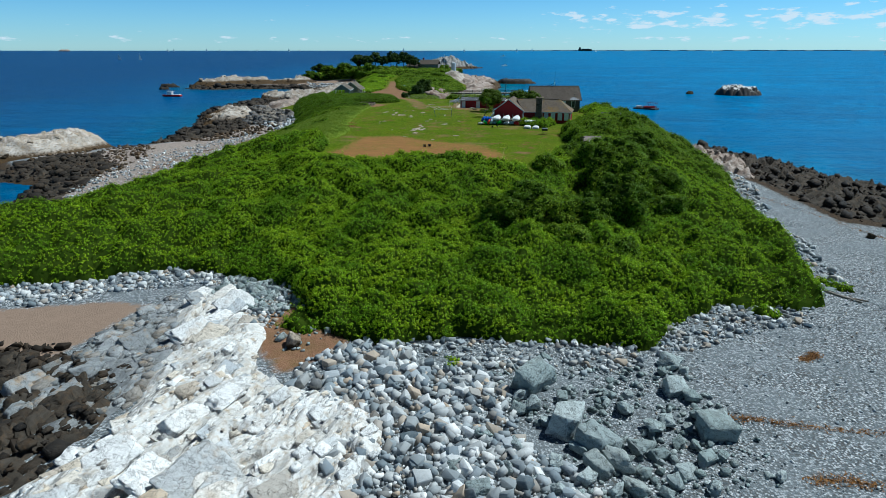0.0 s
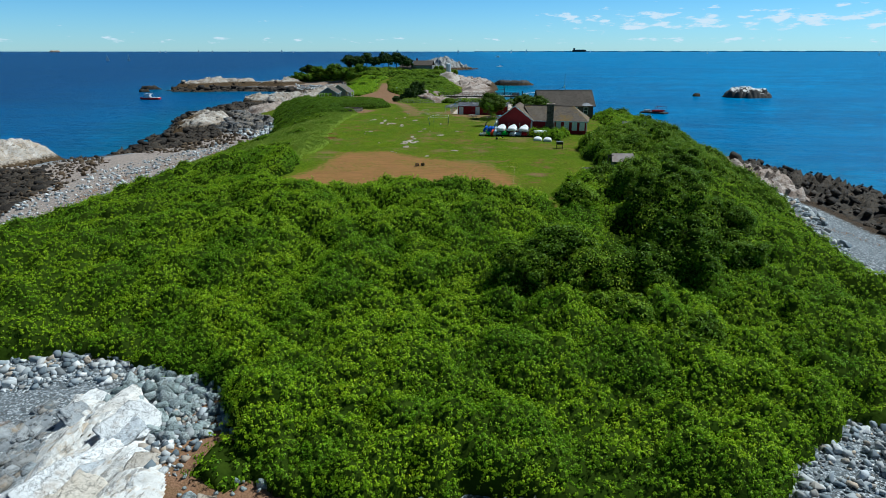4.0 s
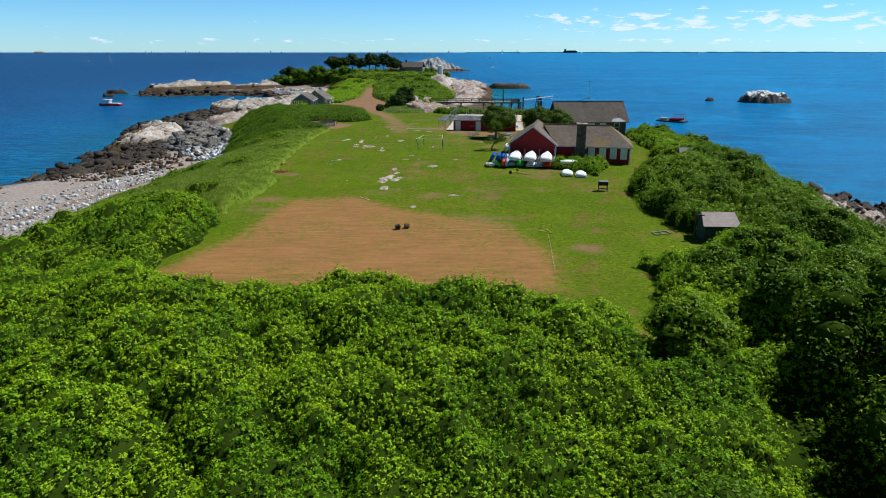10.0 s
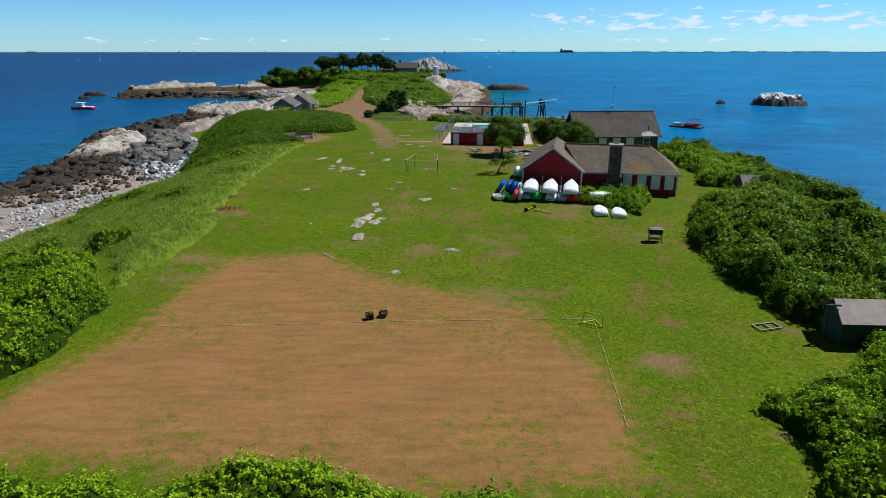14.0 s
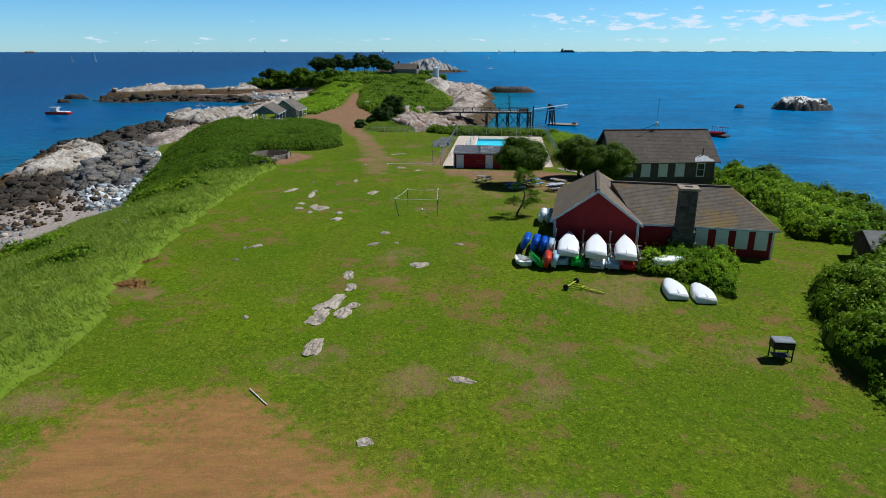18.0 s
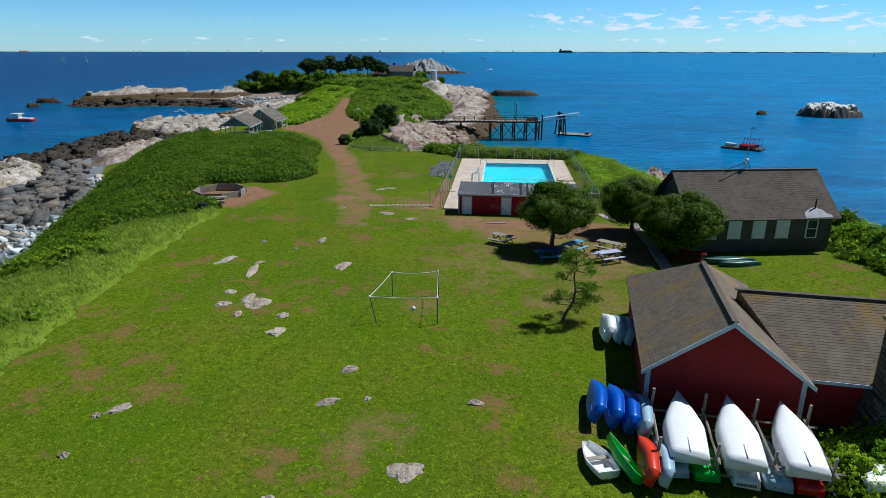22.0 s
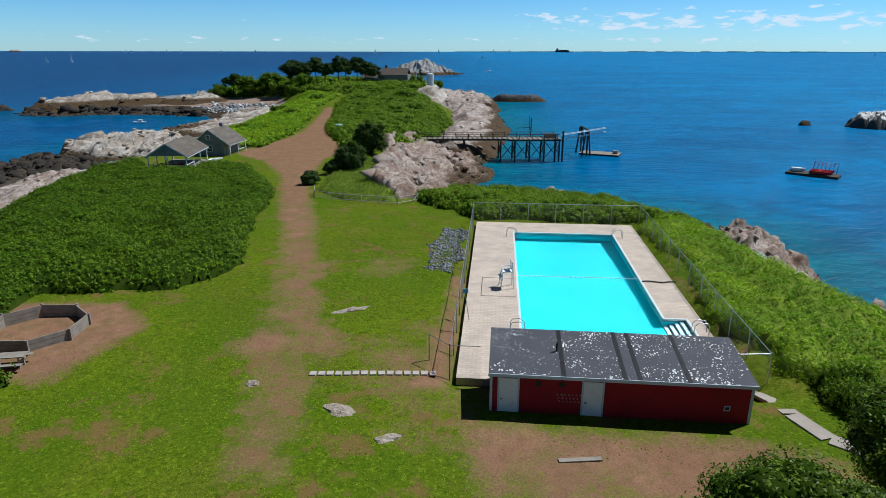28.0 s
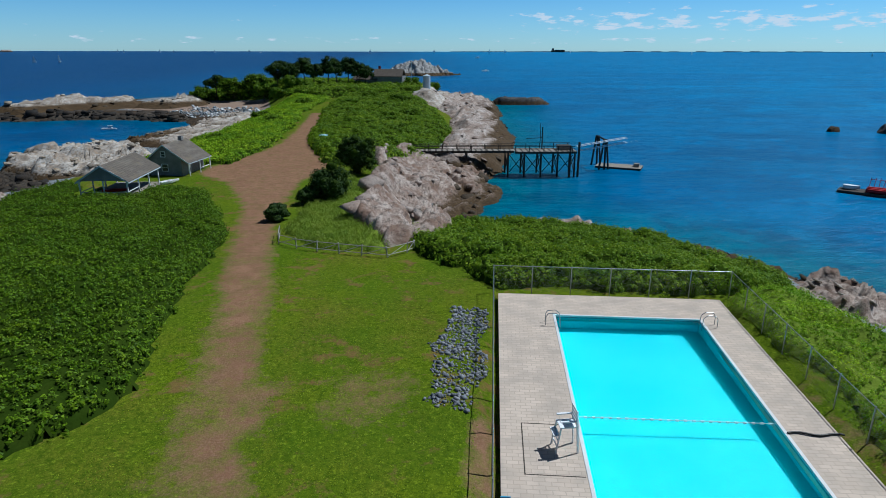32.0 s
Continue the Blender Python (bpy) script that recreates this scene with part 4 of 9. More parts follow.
def ledge(name, label, poly, rise, seed, step=0.3, cell=2.2, block=0.5, grain=35.0, mat=None, steep=3.0, stretch=2.2, category="rock", pieces=None, dip=24.0, slab=None, where=None):
    """Bedrock within a line in plan: it rises over the ground in tilted, cracked blocks that follow one grain."""
    p = np.array(poly, float)
    (x0, y0), (x1, y1) = p.min(0) - step, p.max(0) + step
    xs, ys = np.arange(x0, x1 + step, step), np.arange(y0, y1 + step, step)
    X, Y = np.meshgrid(xs, ys)
    d = inside(X, Y, poly) + fbm(X, Y, cell * 2, 3) * cell
    c, q = math.cos(radians(grain)), math.sin(radians(grain))
    U, W = X * c - Y * q, (X * q + Y * c) / stretch
    Z = land(X, Y)
    k = smooth(d, -0.2, steep)
    block *= 1.0 if step < 0.21 else 1.7
    lump = rise * k * (0.72 + 0.9 * fbm(X, Y, cell * 3.2, 3))
    warp = fbm(X, Y, cell * 2.5, 3) * cell * 1.6
    for f, amp in ((1.0, 0.9), (0.37, 0.36), (0.15, 0.07)):
        # beds tilted across the grain: a gentle back and a steep broken face
        s = (U + warp) / (cell * f) + 0.35 * np.sin(W * 1.3 / (cell * f)) + fbm(X, Y, cell * f * 1.5, 2) * 0.9
        bed = np.floor(s)
        t = s - bed
        hgt = np.random.RandomState(seed + 3).uniform(0.3, 1.2, 4096)[(bed.astype(int) * 7 + 1000) & 4095]
        lump += block * amp * k * hgt * (np.minimum(t / 0.86, (1 - t) / 0.14) - 0.5) * 1.25
        ida, crack, ox, oy = cells_np(U + warp, W, cell * f * 1.25, seed + int(10 * f))
        rng = np.random.RandomState(seed + 5)
        r1, r2, r3 = rng.uniform(-1, 1, 16384)[ida], rng.uniform(-1, 1, 16384)[ida], rng.uniform(-1, 1, 16384)[ida]
        lump += block * amp * k * (0.6 * r1 + 0.55 * r2 * ox + 0.55 * r3 * oy - 0.35 * smooth(crack, 0.07, 0.0))
    Z = Z + lump + fbm(X, Y, 0.8, 2) * 0.15 * block - np.where(d < 0, 0.5, 0)
    keep = (d > -step * 2).ravel()
    F = grid_faces(len(xs), len(ys))
    F = F[keep[F].all(1)]
    used = np.unique(F)
    remap = np.zeros(X.size, int)
    remap[used] = np.arange(len(used))
    V = np.stack([X, Y, Z], -1).reshape(-1, 3)[used]
    ob = tagged(new(name, mesh_np(name, V, remap[F], mat or LEDGE)), label, category)
    if pieces is None:
        area = float((d > 0).sum()) * step * step
        m = max(0.9, cell * 0.42)
        block_many = 0.9 if "weed" in (mat or LEDGE).name or "slate" in (mat or LEDGE).name else 0.22
        pieces = ((int(min(1500, block_many * area / (m * m))), 0.4 * m, 1.1 * m, False),)
        if block_many > 0.5:
            pieces += ((int(min(400, 0.25 * block_many * area / (m * m))), 1.3 * m, 3.2 * m, False),)
    slabs(ob, X, Y, Z, d, pieces, grain, dip, seed + 60, slab or {"weedy_rock": WEEDSLAB, "slate_rock": BLUESLAB, "cliff_rock": PINKSLAB}.get((mat or LEDGE).name, TANSLAB), where)
    return ob


BLUEROCK = rock_material("slate_rock", ((0.27, 0.285, 0.295), (0.185, 0.195, 0.20), (0.36, 0.36, 0.35)), low=SEA + 1.2)
BEDROCK = rock_material("beach_ledge_rock", ((0.84, 0.83, 0.80), (0.62, 0.60, 0.56), (0.48, 0.38, 0.26)), -0.42, 0.7, SEA + 1.2)
WEEDM = rock_material("weedy_rock", ((0.03, 0.026, 0.02), (0.07, 0.058, 0.045), (0.09, 0.06, 0.035)), low=SEA - 1)


def front_mix(x, y, length):
    """Long slabs lie at the seaward end and on the crest, broken ones between."""
    end = smooth(y, 31, 27) + smooth(y, 40, 44)
    return 0.15 + end if length > 1.7 else (1.0 + 0.6 * smooth(np.abs(y - 34), 5, 1)) * (1 - 0.75 * smooth(y, 37, 41))


ledge("rock_ledge", "pale weathered bedrock ledge, cracked into slanting slabs with rusty joints", [(-24, 53), (-17, 51), (-14, 44), (-12, 38), (-9, 36), (-5, 34), (-3, 30), (-4, 20), (-19, 18), (-21, 25), (-19, 30), (-19.5, 34), (-21, 42)], 1.0, 11, 0.11, 3.0, 0.46, 28, BEDROCK, 2.0, 3.2,
      pieces=((60, 1.8, 4.6, True), (90, 0.8, 2.0, False), (420, 0.25, 0.8, False)), slab=WHITESLAB, where=front_mix)
ledge("slate_ledge", "blue-grey bedrock slab sloping from the pale ledge to the sand", [(-24, 52), (-19.5, 42), (-19, 34), (-22, 30), (-30, 33), (-28, 38), (-27, 44)], 0.35, 12, 0.2, 1.7, 0.3, 24, BLUEROCK, 2.0, 2.8,
      pieces=((16, 1.8, 3.6, True), (120, 0.7, 1.9, False), (260, 0.3, 0.8, False)))
ledge("weedy_ledge", "black seaweed-covered rocks at the foot of the ledge", [(-20, 33), (-23, 38), (-29, 40), (-36, 41), (-50, 36), (-50, 16), (-24, 16), (-21, 28)], 0.4, 13, 0.25, 1.1, 0.4, 20, WEEDM, 1.5, 1.3,
      pieces=((350, 0.7, 1.7, False), (900, 0.3, 0.8, False)), dip=10.0)
# the shore west of the lawn
ledge("shore_outcrop", "pale rounded bedrock outcrop with rusty stains above the beach", [(-120, 130), (-110, 126), (-98, 128), (-86, 140), (-82, 152), (-88, 158), (-104, 158), (-120, 150)], 4.2, 21, 0.45, 4.0, 0.8, 60, rock_material("shore_dome_rock", ((0.62, 0.57, 0.51), (0.42, 0.36, 0.29), (0.36, 0.25, 0.15)), low=SEA + 2.6), 5.0)
ledge("tidal_ledge", "brown seaweed-covered rocks beside a tidal pool", [(-92, 118), (-78, 116), (-70, 95), (-66, 80), (-60, 82), (-61, 100), (-66, 122), (-78, 138), (-88, 136)], 0.35, 22, 0.45, 1.6, 0.5, 30, WEEDM, 3.0, 1.2)
ledge("tidal_ledge", "dark weedy rocks along the water's edge", [(-80, 163), (-72, 160), (-62, 166), (-56, 176), (-62, 192), (-72, 205), (-84, 214), (-88, 200), (-80, 184)], 0.8, 23, 0.5, 2.0, 0.6, 30, WEEDM, 3.0, 1.3)
ledge("shore_outcrop", "sunlit pale ledge with tan stains on the rocky shore", [(-75, 189), (-66, 190), (-63.5, 198), (-65, 209), (-71, 224), (-82, 230), (-87, 220), (-81, 203)], 3.0, 24, 0.4, 3.4, 0.7, 40, LEDGE, 3.0, pieces=((130, 0.6, 2.2, False),))
ledge("shore_outcrop", "blue-grey slabs between the thicket and the shore", [(-64, 192), (-55, 181), (-47, 181), (-46, 192), (-56, 209), (-66, 228), (-74, 226), (-65, 208)], 1.0, 25, 0.35, 2.2, 0.7, 35, rock_material("dark_shore_rock", ((0.17, 0.17, 0.17), (0.10, 0.095, 0.09), (0.21, 0.16, 0.11)), low=SEA + 2.0), 2.0, slab=DARKSLAB, pieces=((170, 1.2, 3.4, False), (260, 0.5, 1.4, False)))
ledge("tidal_ledge", "low brown rocks running out into the water", [(-96, 240), (-88, 216), (-78, 218), (-72, 240), (-70, 262), (-84, 266), (-97, 262)], 1.0, 26, 0.6, 2.5, 0.6, 40, WEEDM, 3.0, 1.4)
ledge("shore_outcrop", "pinkish ledge below the thicket on the shore", [(-72, 240), (-66, 226), (-58, 222), (-54, 232), (-58, 250), (-66, 258)], 1.6, 27, 0.5, 2.5, 0.6, 30, CLIFF, 3.0)
ledge("shore_outcrop", "large white weathered outcrop behind the cottages", [(-89, 292), (-81, 279), (-70, 272), (-56, 270), (-52, 282), (-60, 300), (-74, 312), (-90, 308)], 4.2, 28, 0.6, 4.0, 0.9, 50, LEDGE, 4.0, pieces=((320, 0.5, 1.8, False),))
ledge("tidal_ledge", "brown weedy rocks at the foot of the white outcrop", [(-98, 262), (-84, 262), (-72, 260), (-64, 266), (-70, 274), (-80, 281), (-88, 292), (-96, 296)], 1.3, 44, 0.5, 2.2, 0.7, 40, WEEDM, 3.0, 1.4)
ledge("shore_outcrop", "white ledge beside the small bay", [(-82, 330), (-72, 316), (-60, 310), (-50, 326), (-52, 360), (-60, 386), (-76, 384), (-74, 350)], 1.8, 29, 0.8, 3.0, 0.7, 50, LEDGE, 3.0)
# cliffs round the cove and the headland
COVEROCK = rock_material("cove_rock", ((0.46, 0.385, 0.325), (0.22, 0.145, 0.105), (0.13, 0.075, 0.052)), 0.5, 0.7, SEA + 1.2)
ledge("cove_cliff", "reddish-grey cliff of bare rock at the head of the cove", [(-8, 222), (-3.6, 214), (1, 219), (5, 234), (7, 247), (11, 260), (17, 280), (14, 296), (5, 292), (-6, 290), (-11, 282), (-8, 262), (-9, 240)], 1.5, 31, 0.3, 4.0, 0.6, 20, COVEROCK, 1.5, pieces=((70, 0.5, 1.4, False), (40, 1.6, 4.0, False)), slab=PINKSLAB)
ledge("headland_cliff", "pale pink and grey rock face falling to the sea", [(2, 288), (12, 284), (19, 300), (28, 336), (29, 393), (36, 450), (30, 480), (10, 470), (2, 440), (5, 400), (9, 370), (8, 340), (4, 310)], 3.2, 32, 0.7, 7.0, 0.7, 15, CLIFF, 5.0, pieces=((160, 0.8, 3.0, False),))
ledge("headland_cliff", "white lichen-grey rock dome on the headland", [(-6, 400), (6, 392), (14, 410), (16, 440), (4, 452), (-8, 440)], 4.0, 33, 0.8, 7.0, 0.6, 15, LEDGE, 7.0, pieces=((90, 0.8, 2.4, False),))
ledge("pool_outcrop", "grey rock outcrop at the water below the pool bank", [(34, 176), (39, 174), (43, 186), (44, 204), (46, 216), (40, 222), (35.5, 214), (33.5, 198)], 2.4, 34, 0.35, 3.0, 0.7, 10, COVEROCK, 2.0, pieces=((120, 0.6, 1.8, False),))
ledge("cove_outcrop", "low red-brown rock above the cove water", [(10, 241), (24, 236), (34, 228), (42, 222), (43, 228), (31, 240), (22, 246), (12, 248)], 1.0, 35, 0.5, 2.0, 0.5, 10, CLIFF, 2.0)
ledge("black_reef", "black weedy reef of broken rock along the seaward beach", [(54, 82), (64, 76), (90, 66), (92, 100), (80, 116), (70, 128), (60, 150), (54, 140), (56, 118), (52, 100)], 0.9, 36, 0.5, 1.9, 0.8, 40, WEEDM, 3.0, 1.3)
ledge("shore_outcrop", "grey rocks at the seaward edge of the thicket", [(46, 108), (53, 104), (58, 118), (56, 150), (60, 166), (52, 172), (48, 152), (50, 130)], 0.8, 37, 0.5, 2.0, 0.7, 20, CLIFF, 2.0, pieces=((200, 0.5, 1.4, False),))
# the far end of the island
ledge("far_headland", "long white and brown rock spit across the bay", [(-172, 420), (-168, 404), (-150, 398), (-140, 420), (-120, 432), (-124, 452), (-150, 466), (-168, 450)], 4.2, 41, 1.3, 6.0, 1.2, 70, LEDGE, 8.0)
ledge("far_headland", "white rocks among the scrub at the far shore", [(-122, 428), (-104, 424), (-92, 436), (-98, 452), (-118, 452)], 2.6, 42, 1.2, 5.0, 1.0, 70, LEDGE, 5.0)
ledge("tidal_ledge", "dark weedy rocks fringing the far shore", [(-172, 404), (-150, 392), (-120, 400), (-88, 392), (-84, 402), (-110, 414), (-140, 418), (-165, 418)], 0.9, 43, 1.2, 4.0, 0.9, 70, WEEDM, 4.0, 1.2)


def sea_rock(name, label, cx, cy, rx, ry, h, seed, mat, step, cell, block, tilt=0.0):
    """A rock that stands in the sea."""
    xs, ys = np.arange(cx - rx * 1.2, cx + rx * 1.2, step), np.arange(cy - ry * 1.2, cy + ry * 1.2, step)
    X, Y = np.meshgrid(xs, ys)
    r = np.hypot((X - cx) / rx, (Y - cy) / ry) + fbm(X, Y, rx * 0.6, 3) * 0.5
    Z = SEA - 1.5 + (h + 1.5) * (smooth(1.05 - r, 0, 0.55) if tilt == 0 else np.clip(1.05 - r, 0, 1) ** 1.15) + (X - cx) * tilt * smooth(1.05 - r, 0, 0.4)
    for f in (1.0, 0.45):
        ida, crack, ox, oy = cells_np(X, Y / 1.4, cell * f, seed)
        g = np.random.RandomState(seed)
        Z += block * f * (g.uniform(-1, 1, 16384)[ida] + g.uniform(-1, 1, 16384)[ida] * ox + g.uniform(-1, 1, 16384)[ida] * oy - smooth(crack, 0.15, 0)) * smooth(1.1 - r, 0, 0.3)
    V = np.stack([X, Y, Z], -1).reshape(-1, 3)
    return tagged(new(name, mesh_np(name, V, grid_faces(len(xs), len(ys)), mat)), label, "islet")


n = Nodes("guano_rock", 0.9, 0, 0.15)
up = n.node("SeparateXYZ", Vector=n.node("NewGeometry").outputs["Normal"]).outputs[2]
hi = n.node("SeparateXYZ", Vector=n.pos()).outputs[2]
spl = n.math("MULTIPLY", n.ramp(n.math("ADD", up, n.math("MULTIPLY", n.noise(0.6, 5), 0.8)), 1.1, 1.3), n.ramp(hi, SEA + 1.8, SEA + 3.2))
GUANO = n.done(n.mix(spl, n.mix(n.noise(0.8, 5), (0.03, 0.026, 0.022), (0.11, 0.10, 0.09)), (0.62, 0.61, 0.58)))
sea_rock("islet", "flat-topped dark rock islet whitened on top by birds", 159, 356, 13.5, 9, 4.6, 51, GUANO, 0.5, 3.0, 0.8)
sea_rock("islet", "small dark rock just clear of the water", 134, 362, 2.6, 1.6, 1.4, 52, ISLE, 0.4, 1.5, 0.3)
sea_rock("islet", "far pale rock hill rising out of the sea", -6, 808, 44, 26, 15, 53, rock_material("far_peak_rock", ((0.44, 0.43, 0.41), (0.26, 0.25, 0.235), (0.15, 0.135, 0.12)), -0.6, 0.25, SEA + 2.5), 0.8, 6.0, 2.0, 0.001)
sea_rock("islet", "low dark reef off the headland", 47, 468, 17, 7, 3.0, 54, ISLE, 0.6, 4.0, 0.4)
sea_rock("islet", "low brown rock awash with seaweed", -80, 212, 5, 2.2, 1.0, 55, WEEDM, 0.4, 1.5, 0.2)
sea_rock("islet", "small brown rocks off the far spit", -186, 420, 8, 3, 2.0, 56, WEEDM, 0.5, 2.0, 0.4)
sea_rock("islet", "small brown rocks off the far spit", -178, 396, 4, 2, 1.6, 57, WEEDM, 0.5, 2.0, 0.4)
sea_rock("islet", "distant low island on the horizon", -2450, 4100, 42, 20, 10, 58, LEDGE, 4.0, 12.0, 1.5)

def stones(name, label, poly, n, small, large, mat, seed, sink=0.3, skew=2.2):
    """Loose stones in great number, each a body of its own, half bedded."""
    rng = np.random.RandomState(seed)
    p = np.array(poly, float)
    x, y = rng.uniform(p[:, 0].min(), p[:, 0].max(), 4 * n), rng.uniform(p[:, 1].min(), p[:, 1].max(), 4 * n)
    ok = inside(x, y, poly) + fbm(x, y, 3.0, 3) * 3.0 > 0
    x, y = x[ok][:n], y[ok][:n]
    n = len(x)
    s = small * (large / small) ** (rng.rand(n) ** skew)
    dims = 0.5 * s[:, None] * np.stack([rng.uniform(0.9, 1.3, n), rng.uniform(0.65, 1.0, n), rng.uniform(0.42, 0.85, n)], -1)
    ax = bed_axes(n, 0, 0, rng, 36.0)
    turn = rng.uniform(0, 6.28, n)
    c, q = np.cos(turn)[:, None], np.sin(turn)[:, None]
    ax = np.stack([ax[..., 0] * c - ax[..., 1] * q, ax[..., 0] * q + ax[..., 1] * c, ax[..., 2]], -1)
    at = np.stack([x, y, land(x, y) + dims[:, 2] * (1.0 - 2 * sink)], -1)
    big = s > 0.85
    VS, FS, base = [], [], 0
    for m, lv in ((~big, 0), (big, 1)):
        if m.any():
            V, F = strew(at[m], ax[m], dims[m], rng, lv, seed % 2)
            VS.append(V)
            FS.append(F + base)
            base += len(V)
    return tagged(new(name, mesh_np(name, np.concatenate(VS), np.concatenate(FS), mat)), label, "stones", kind="stuff")


def boulder(x, y, s, seed, label, mat=None, name="boulder", flat=0.62, turn=0.0, sink=0.22, wide=0.75):
    """One large angular block, s long, with flat breaks and worn edges."""
    rng = np.random.RandomState(seed)
    ax = bed_axes(1, turn, 12, rng, 10.0)
    V, F = strew(np.zeros((1, 3)), ax, 0.55 * s * np.array([[1.0, wide * rng.uniform(0.85, 1.15), flat]]), rng, 2, seed % 4 == 0)
    ob = new(name, mesh_np(name, V, F, mat or BOULDER))
    ob.matrix_world = pose(x, y, height(x, y) + 0.55 * s * flat * (1 - 2 * sink))
    return tagged(ob, label, "boulder", "boulders on the beach")


for i, (x, y, s, turn) in enumerate(((6.8, 35.6, 3.1, 60), (5.6, 34.0, 1.5, 10), (5.3, 32.6, 1.3, 60), (6.4, 32.9, 1.7, 30), (8.0, 31.2, 2.7, 20), (6.9, 31.3, 1.2, 40), (9.0, 33.0, 1.2, 0), (8.8, 32.0, 0.9, 80), (9.4, 29.3, 2.4, -35), (8.5, 29.0, 1.5, -30), (10.0, 30.4, 1.0, 10),
                                     (10.4, 27.6, 2.3, -30), (9.2, 27.4, 1.7, -40), (10.9, 26.0, 2.2, -20), (9.8, 25.6, 1.4, 30), (11.7, 27.0, 1.0, 60), (8.3, 33.9, 1.0, 20), (16.5, 38.1, 2.5, 70), (15.7, 37.0, 1.1, 10), (16.0, 36.0, 1.2, 40), (15.8, 34.9, 1.7, 70),
                                     (16.7, 34.1, 1.5, -10), (16.4, 32.2, 1.7, 60), (17.2, 31.5, 2.1, 75), (16.8, 30.5, 2.4, 80), (15.4, 31.0, 1.0, 0), (12.1, 32.6, 1.9, -35), (11.2, 34.2, 0.8, 20), (12.6, 34.3, 0.7, 60), (13.2, 30.7, 1.7, 5), (14.3, 31.6, 1.6, 20),
                                     (12.0, 29.2, 2.2, -15), (12.8, 28.4, 1.1, 70), (14.3, 29.4, 1.2, 40), (15.2, 29.2, 1.0, 0), (14.0, 27.0, 1.9, 65), (15.4, 28.0, 1.1, 60), (13.0, 26.0, 1.3, -20), (12.3, 25.3, 1.1, 40), (18.8, 26.6, 1.1, 10), (16.3, 28.2, 0.8, 50),
                                     (5.0, 29.2, 1.5, 60), (7.0, 27.6, 1.5, 20), (6.8, 25.6, 1.3, 0), (8.4, 26.4, 1.2, 60), (4.3, 27.0, 1.1, -20), (3.2, 30.0, 1.3, 60), (5.8, 26.3, 1.0, 40), (7.7, 36.9, 1.2, 10), (8.0, 39.4, 1.1, 80), (14.9, 25.8, 1.2, 30), (1.4, 27.2, 1.3, 10), (2.6, 25.2, 1.4, 70))):
    boulder(x, y, s, 100 + i, "grey-green angular boulder bedded in the beach shingle" if s < 1.6 else "large grey-green boulder, split along flat breaks, on the shingle", turn=turn)
for i, (x, y, s) in enumerate(((-10.8, 41.2, 1.0), (-19.6, 47.2, 0.9), (-36, 74, 0.9), (-47, 84, 1.4), (-49, 88, 1.1), (-44.5, 98, 1.2), (-43, 112, 1.3), (41, 86, 1.3), (43, 92, 1.5), (45, 99, 1.7), (40, 78, 0.9), (52, 72, 1.0), (-39, 128, 1.4), (-41, 134, 1.1))):
    boulder(x, y, s * 1.5, 200 + i, "pale weathered boulder lying at the edge of the thicket", TANSLAB)
boulder(36.2, 203.5, 7.6, 231, "large smooth grey slab of rock above the cove", BLUESLAB, "rock_slab", 0.42, 14, 0.3)

stones("beach_stones", "pale and grey angular stones heaped on the beach", [(-5, 21), (9, 22), (9, 27), (5, 31), (4, 36), (1, 39), (-8, 36), (-6, 32)], 2700, 0.2, 1.0, STONE, 1, 0.2, 1.8)
stones("beach_stones", "blue-grey blocks in the gully beside the pale ledge", [(-7.5, 40), (-2, 41.5), (-1, 38), (-6, 35), (-10, 35.5), (-10, 37)], 260, 0.25, 1.1, STONE, 21, 0.25, 1.6)
stones("beach_stones", "broken grey stones at the foot of the thicket", [(-6, 40), (-4, 42.5), (7, 42.8), (15, 42.5), (24, 50), (31, 51), (34, 56), (38, 55), (30, 46), (20, 41), (14, 37), (4, 38)], 2600, 0.15, 1.0, STONE, 2)
stones("beach_stones", "grey-green stones strewn between the boulders", [(4, 38), (12, 38), (18, 39), (19, 26), (12, 24), (8, 24)], 900, 0.15, 0.9, BOULDER, 22)
stones("beach_stones", "grey blocks lying on the bare earth bank", [(-13, 41), (-9, 40), (-7, 43.5), (-9.5, 48), (-13, 47)], 45, 0.2, 0.8, BOULDER, 25, 0.25, 1.8)
stones("beach_stones", "dark grey blocks tumbled below the thicket", [(-22, 51), (-14, 47), (-11, 49), (-14, 53), (-20, 57)], 420, 0.25, 1.1, BOULDER, 23, 0.2, 1.6)
stones("beach_stones", "grey cobbles below the thicket", [(-50, 49), (-44, 56.5), (-30, 58), (-20, 58.5), (-13, 51), (-13.5, 44), (-16, 46), (-20, 52), (-25, 53), (-38, 49)], 2900, 0.13, 0.75, STONE, 3)
stones("beach_stones", "scattered small stones on the shingle", [(8, 20), (40, 20), (48, 60), (36, 60), (24, 48), (12, 42)], 3200, 0.08, 0.34, STONE, 4)
stones("beach_stones", "stones along the seaward foot of the thicket", [(34, 54), (39, 54), (44, 80), (52, 110), (56, 130), (50, 132), (44, 96), (38, 74)], 1500, 0.2, 1.0, STONE, 5)
BROWNWEED = per_piece("brown_weedy_stone", ((0.035, 0.026, 0.018), (0.075, 0.05, 0.028), (0.14, 0.095, 0.055), (0.05, 0.043, 0.036), (0.20, 0.15, 0.105)), 0.75, 4.0, 0.6, 0.05, spec=0.12)
stones("weedy_stones", "black weedy boulders on the low shore", [(-20.5, 34), (-23, 39), (-28, 41), (-38, 43), (-50, 38), (-50, 20), (-24, 22)], 1500, 0.3, 1.6, WEEDROCK, 6)
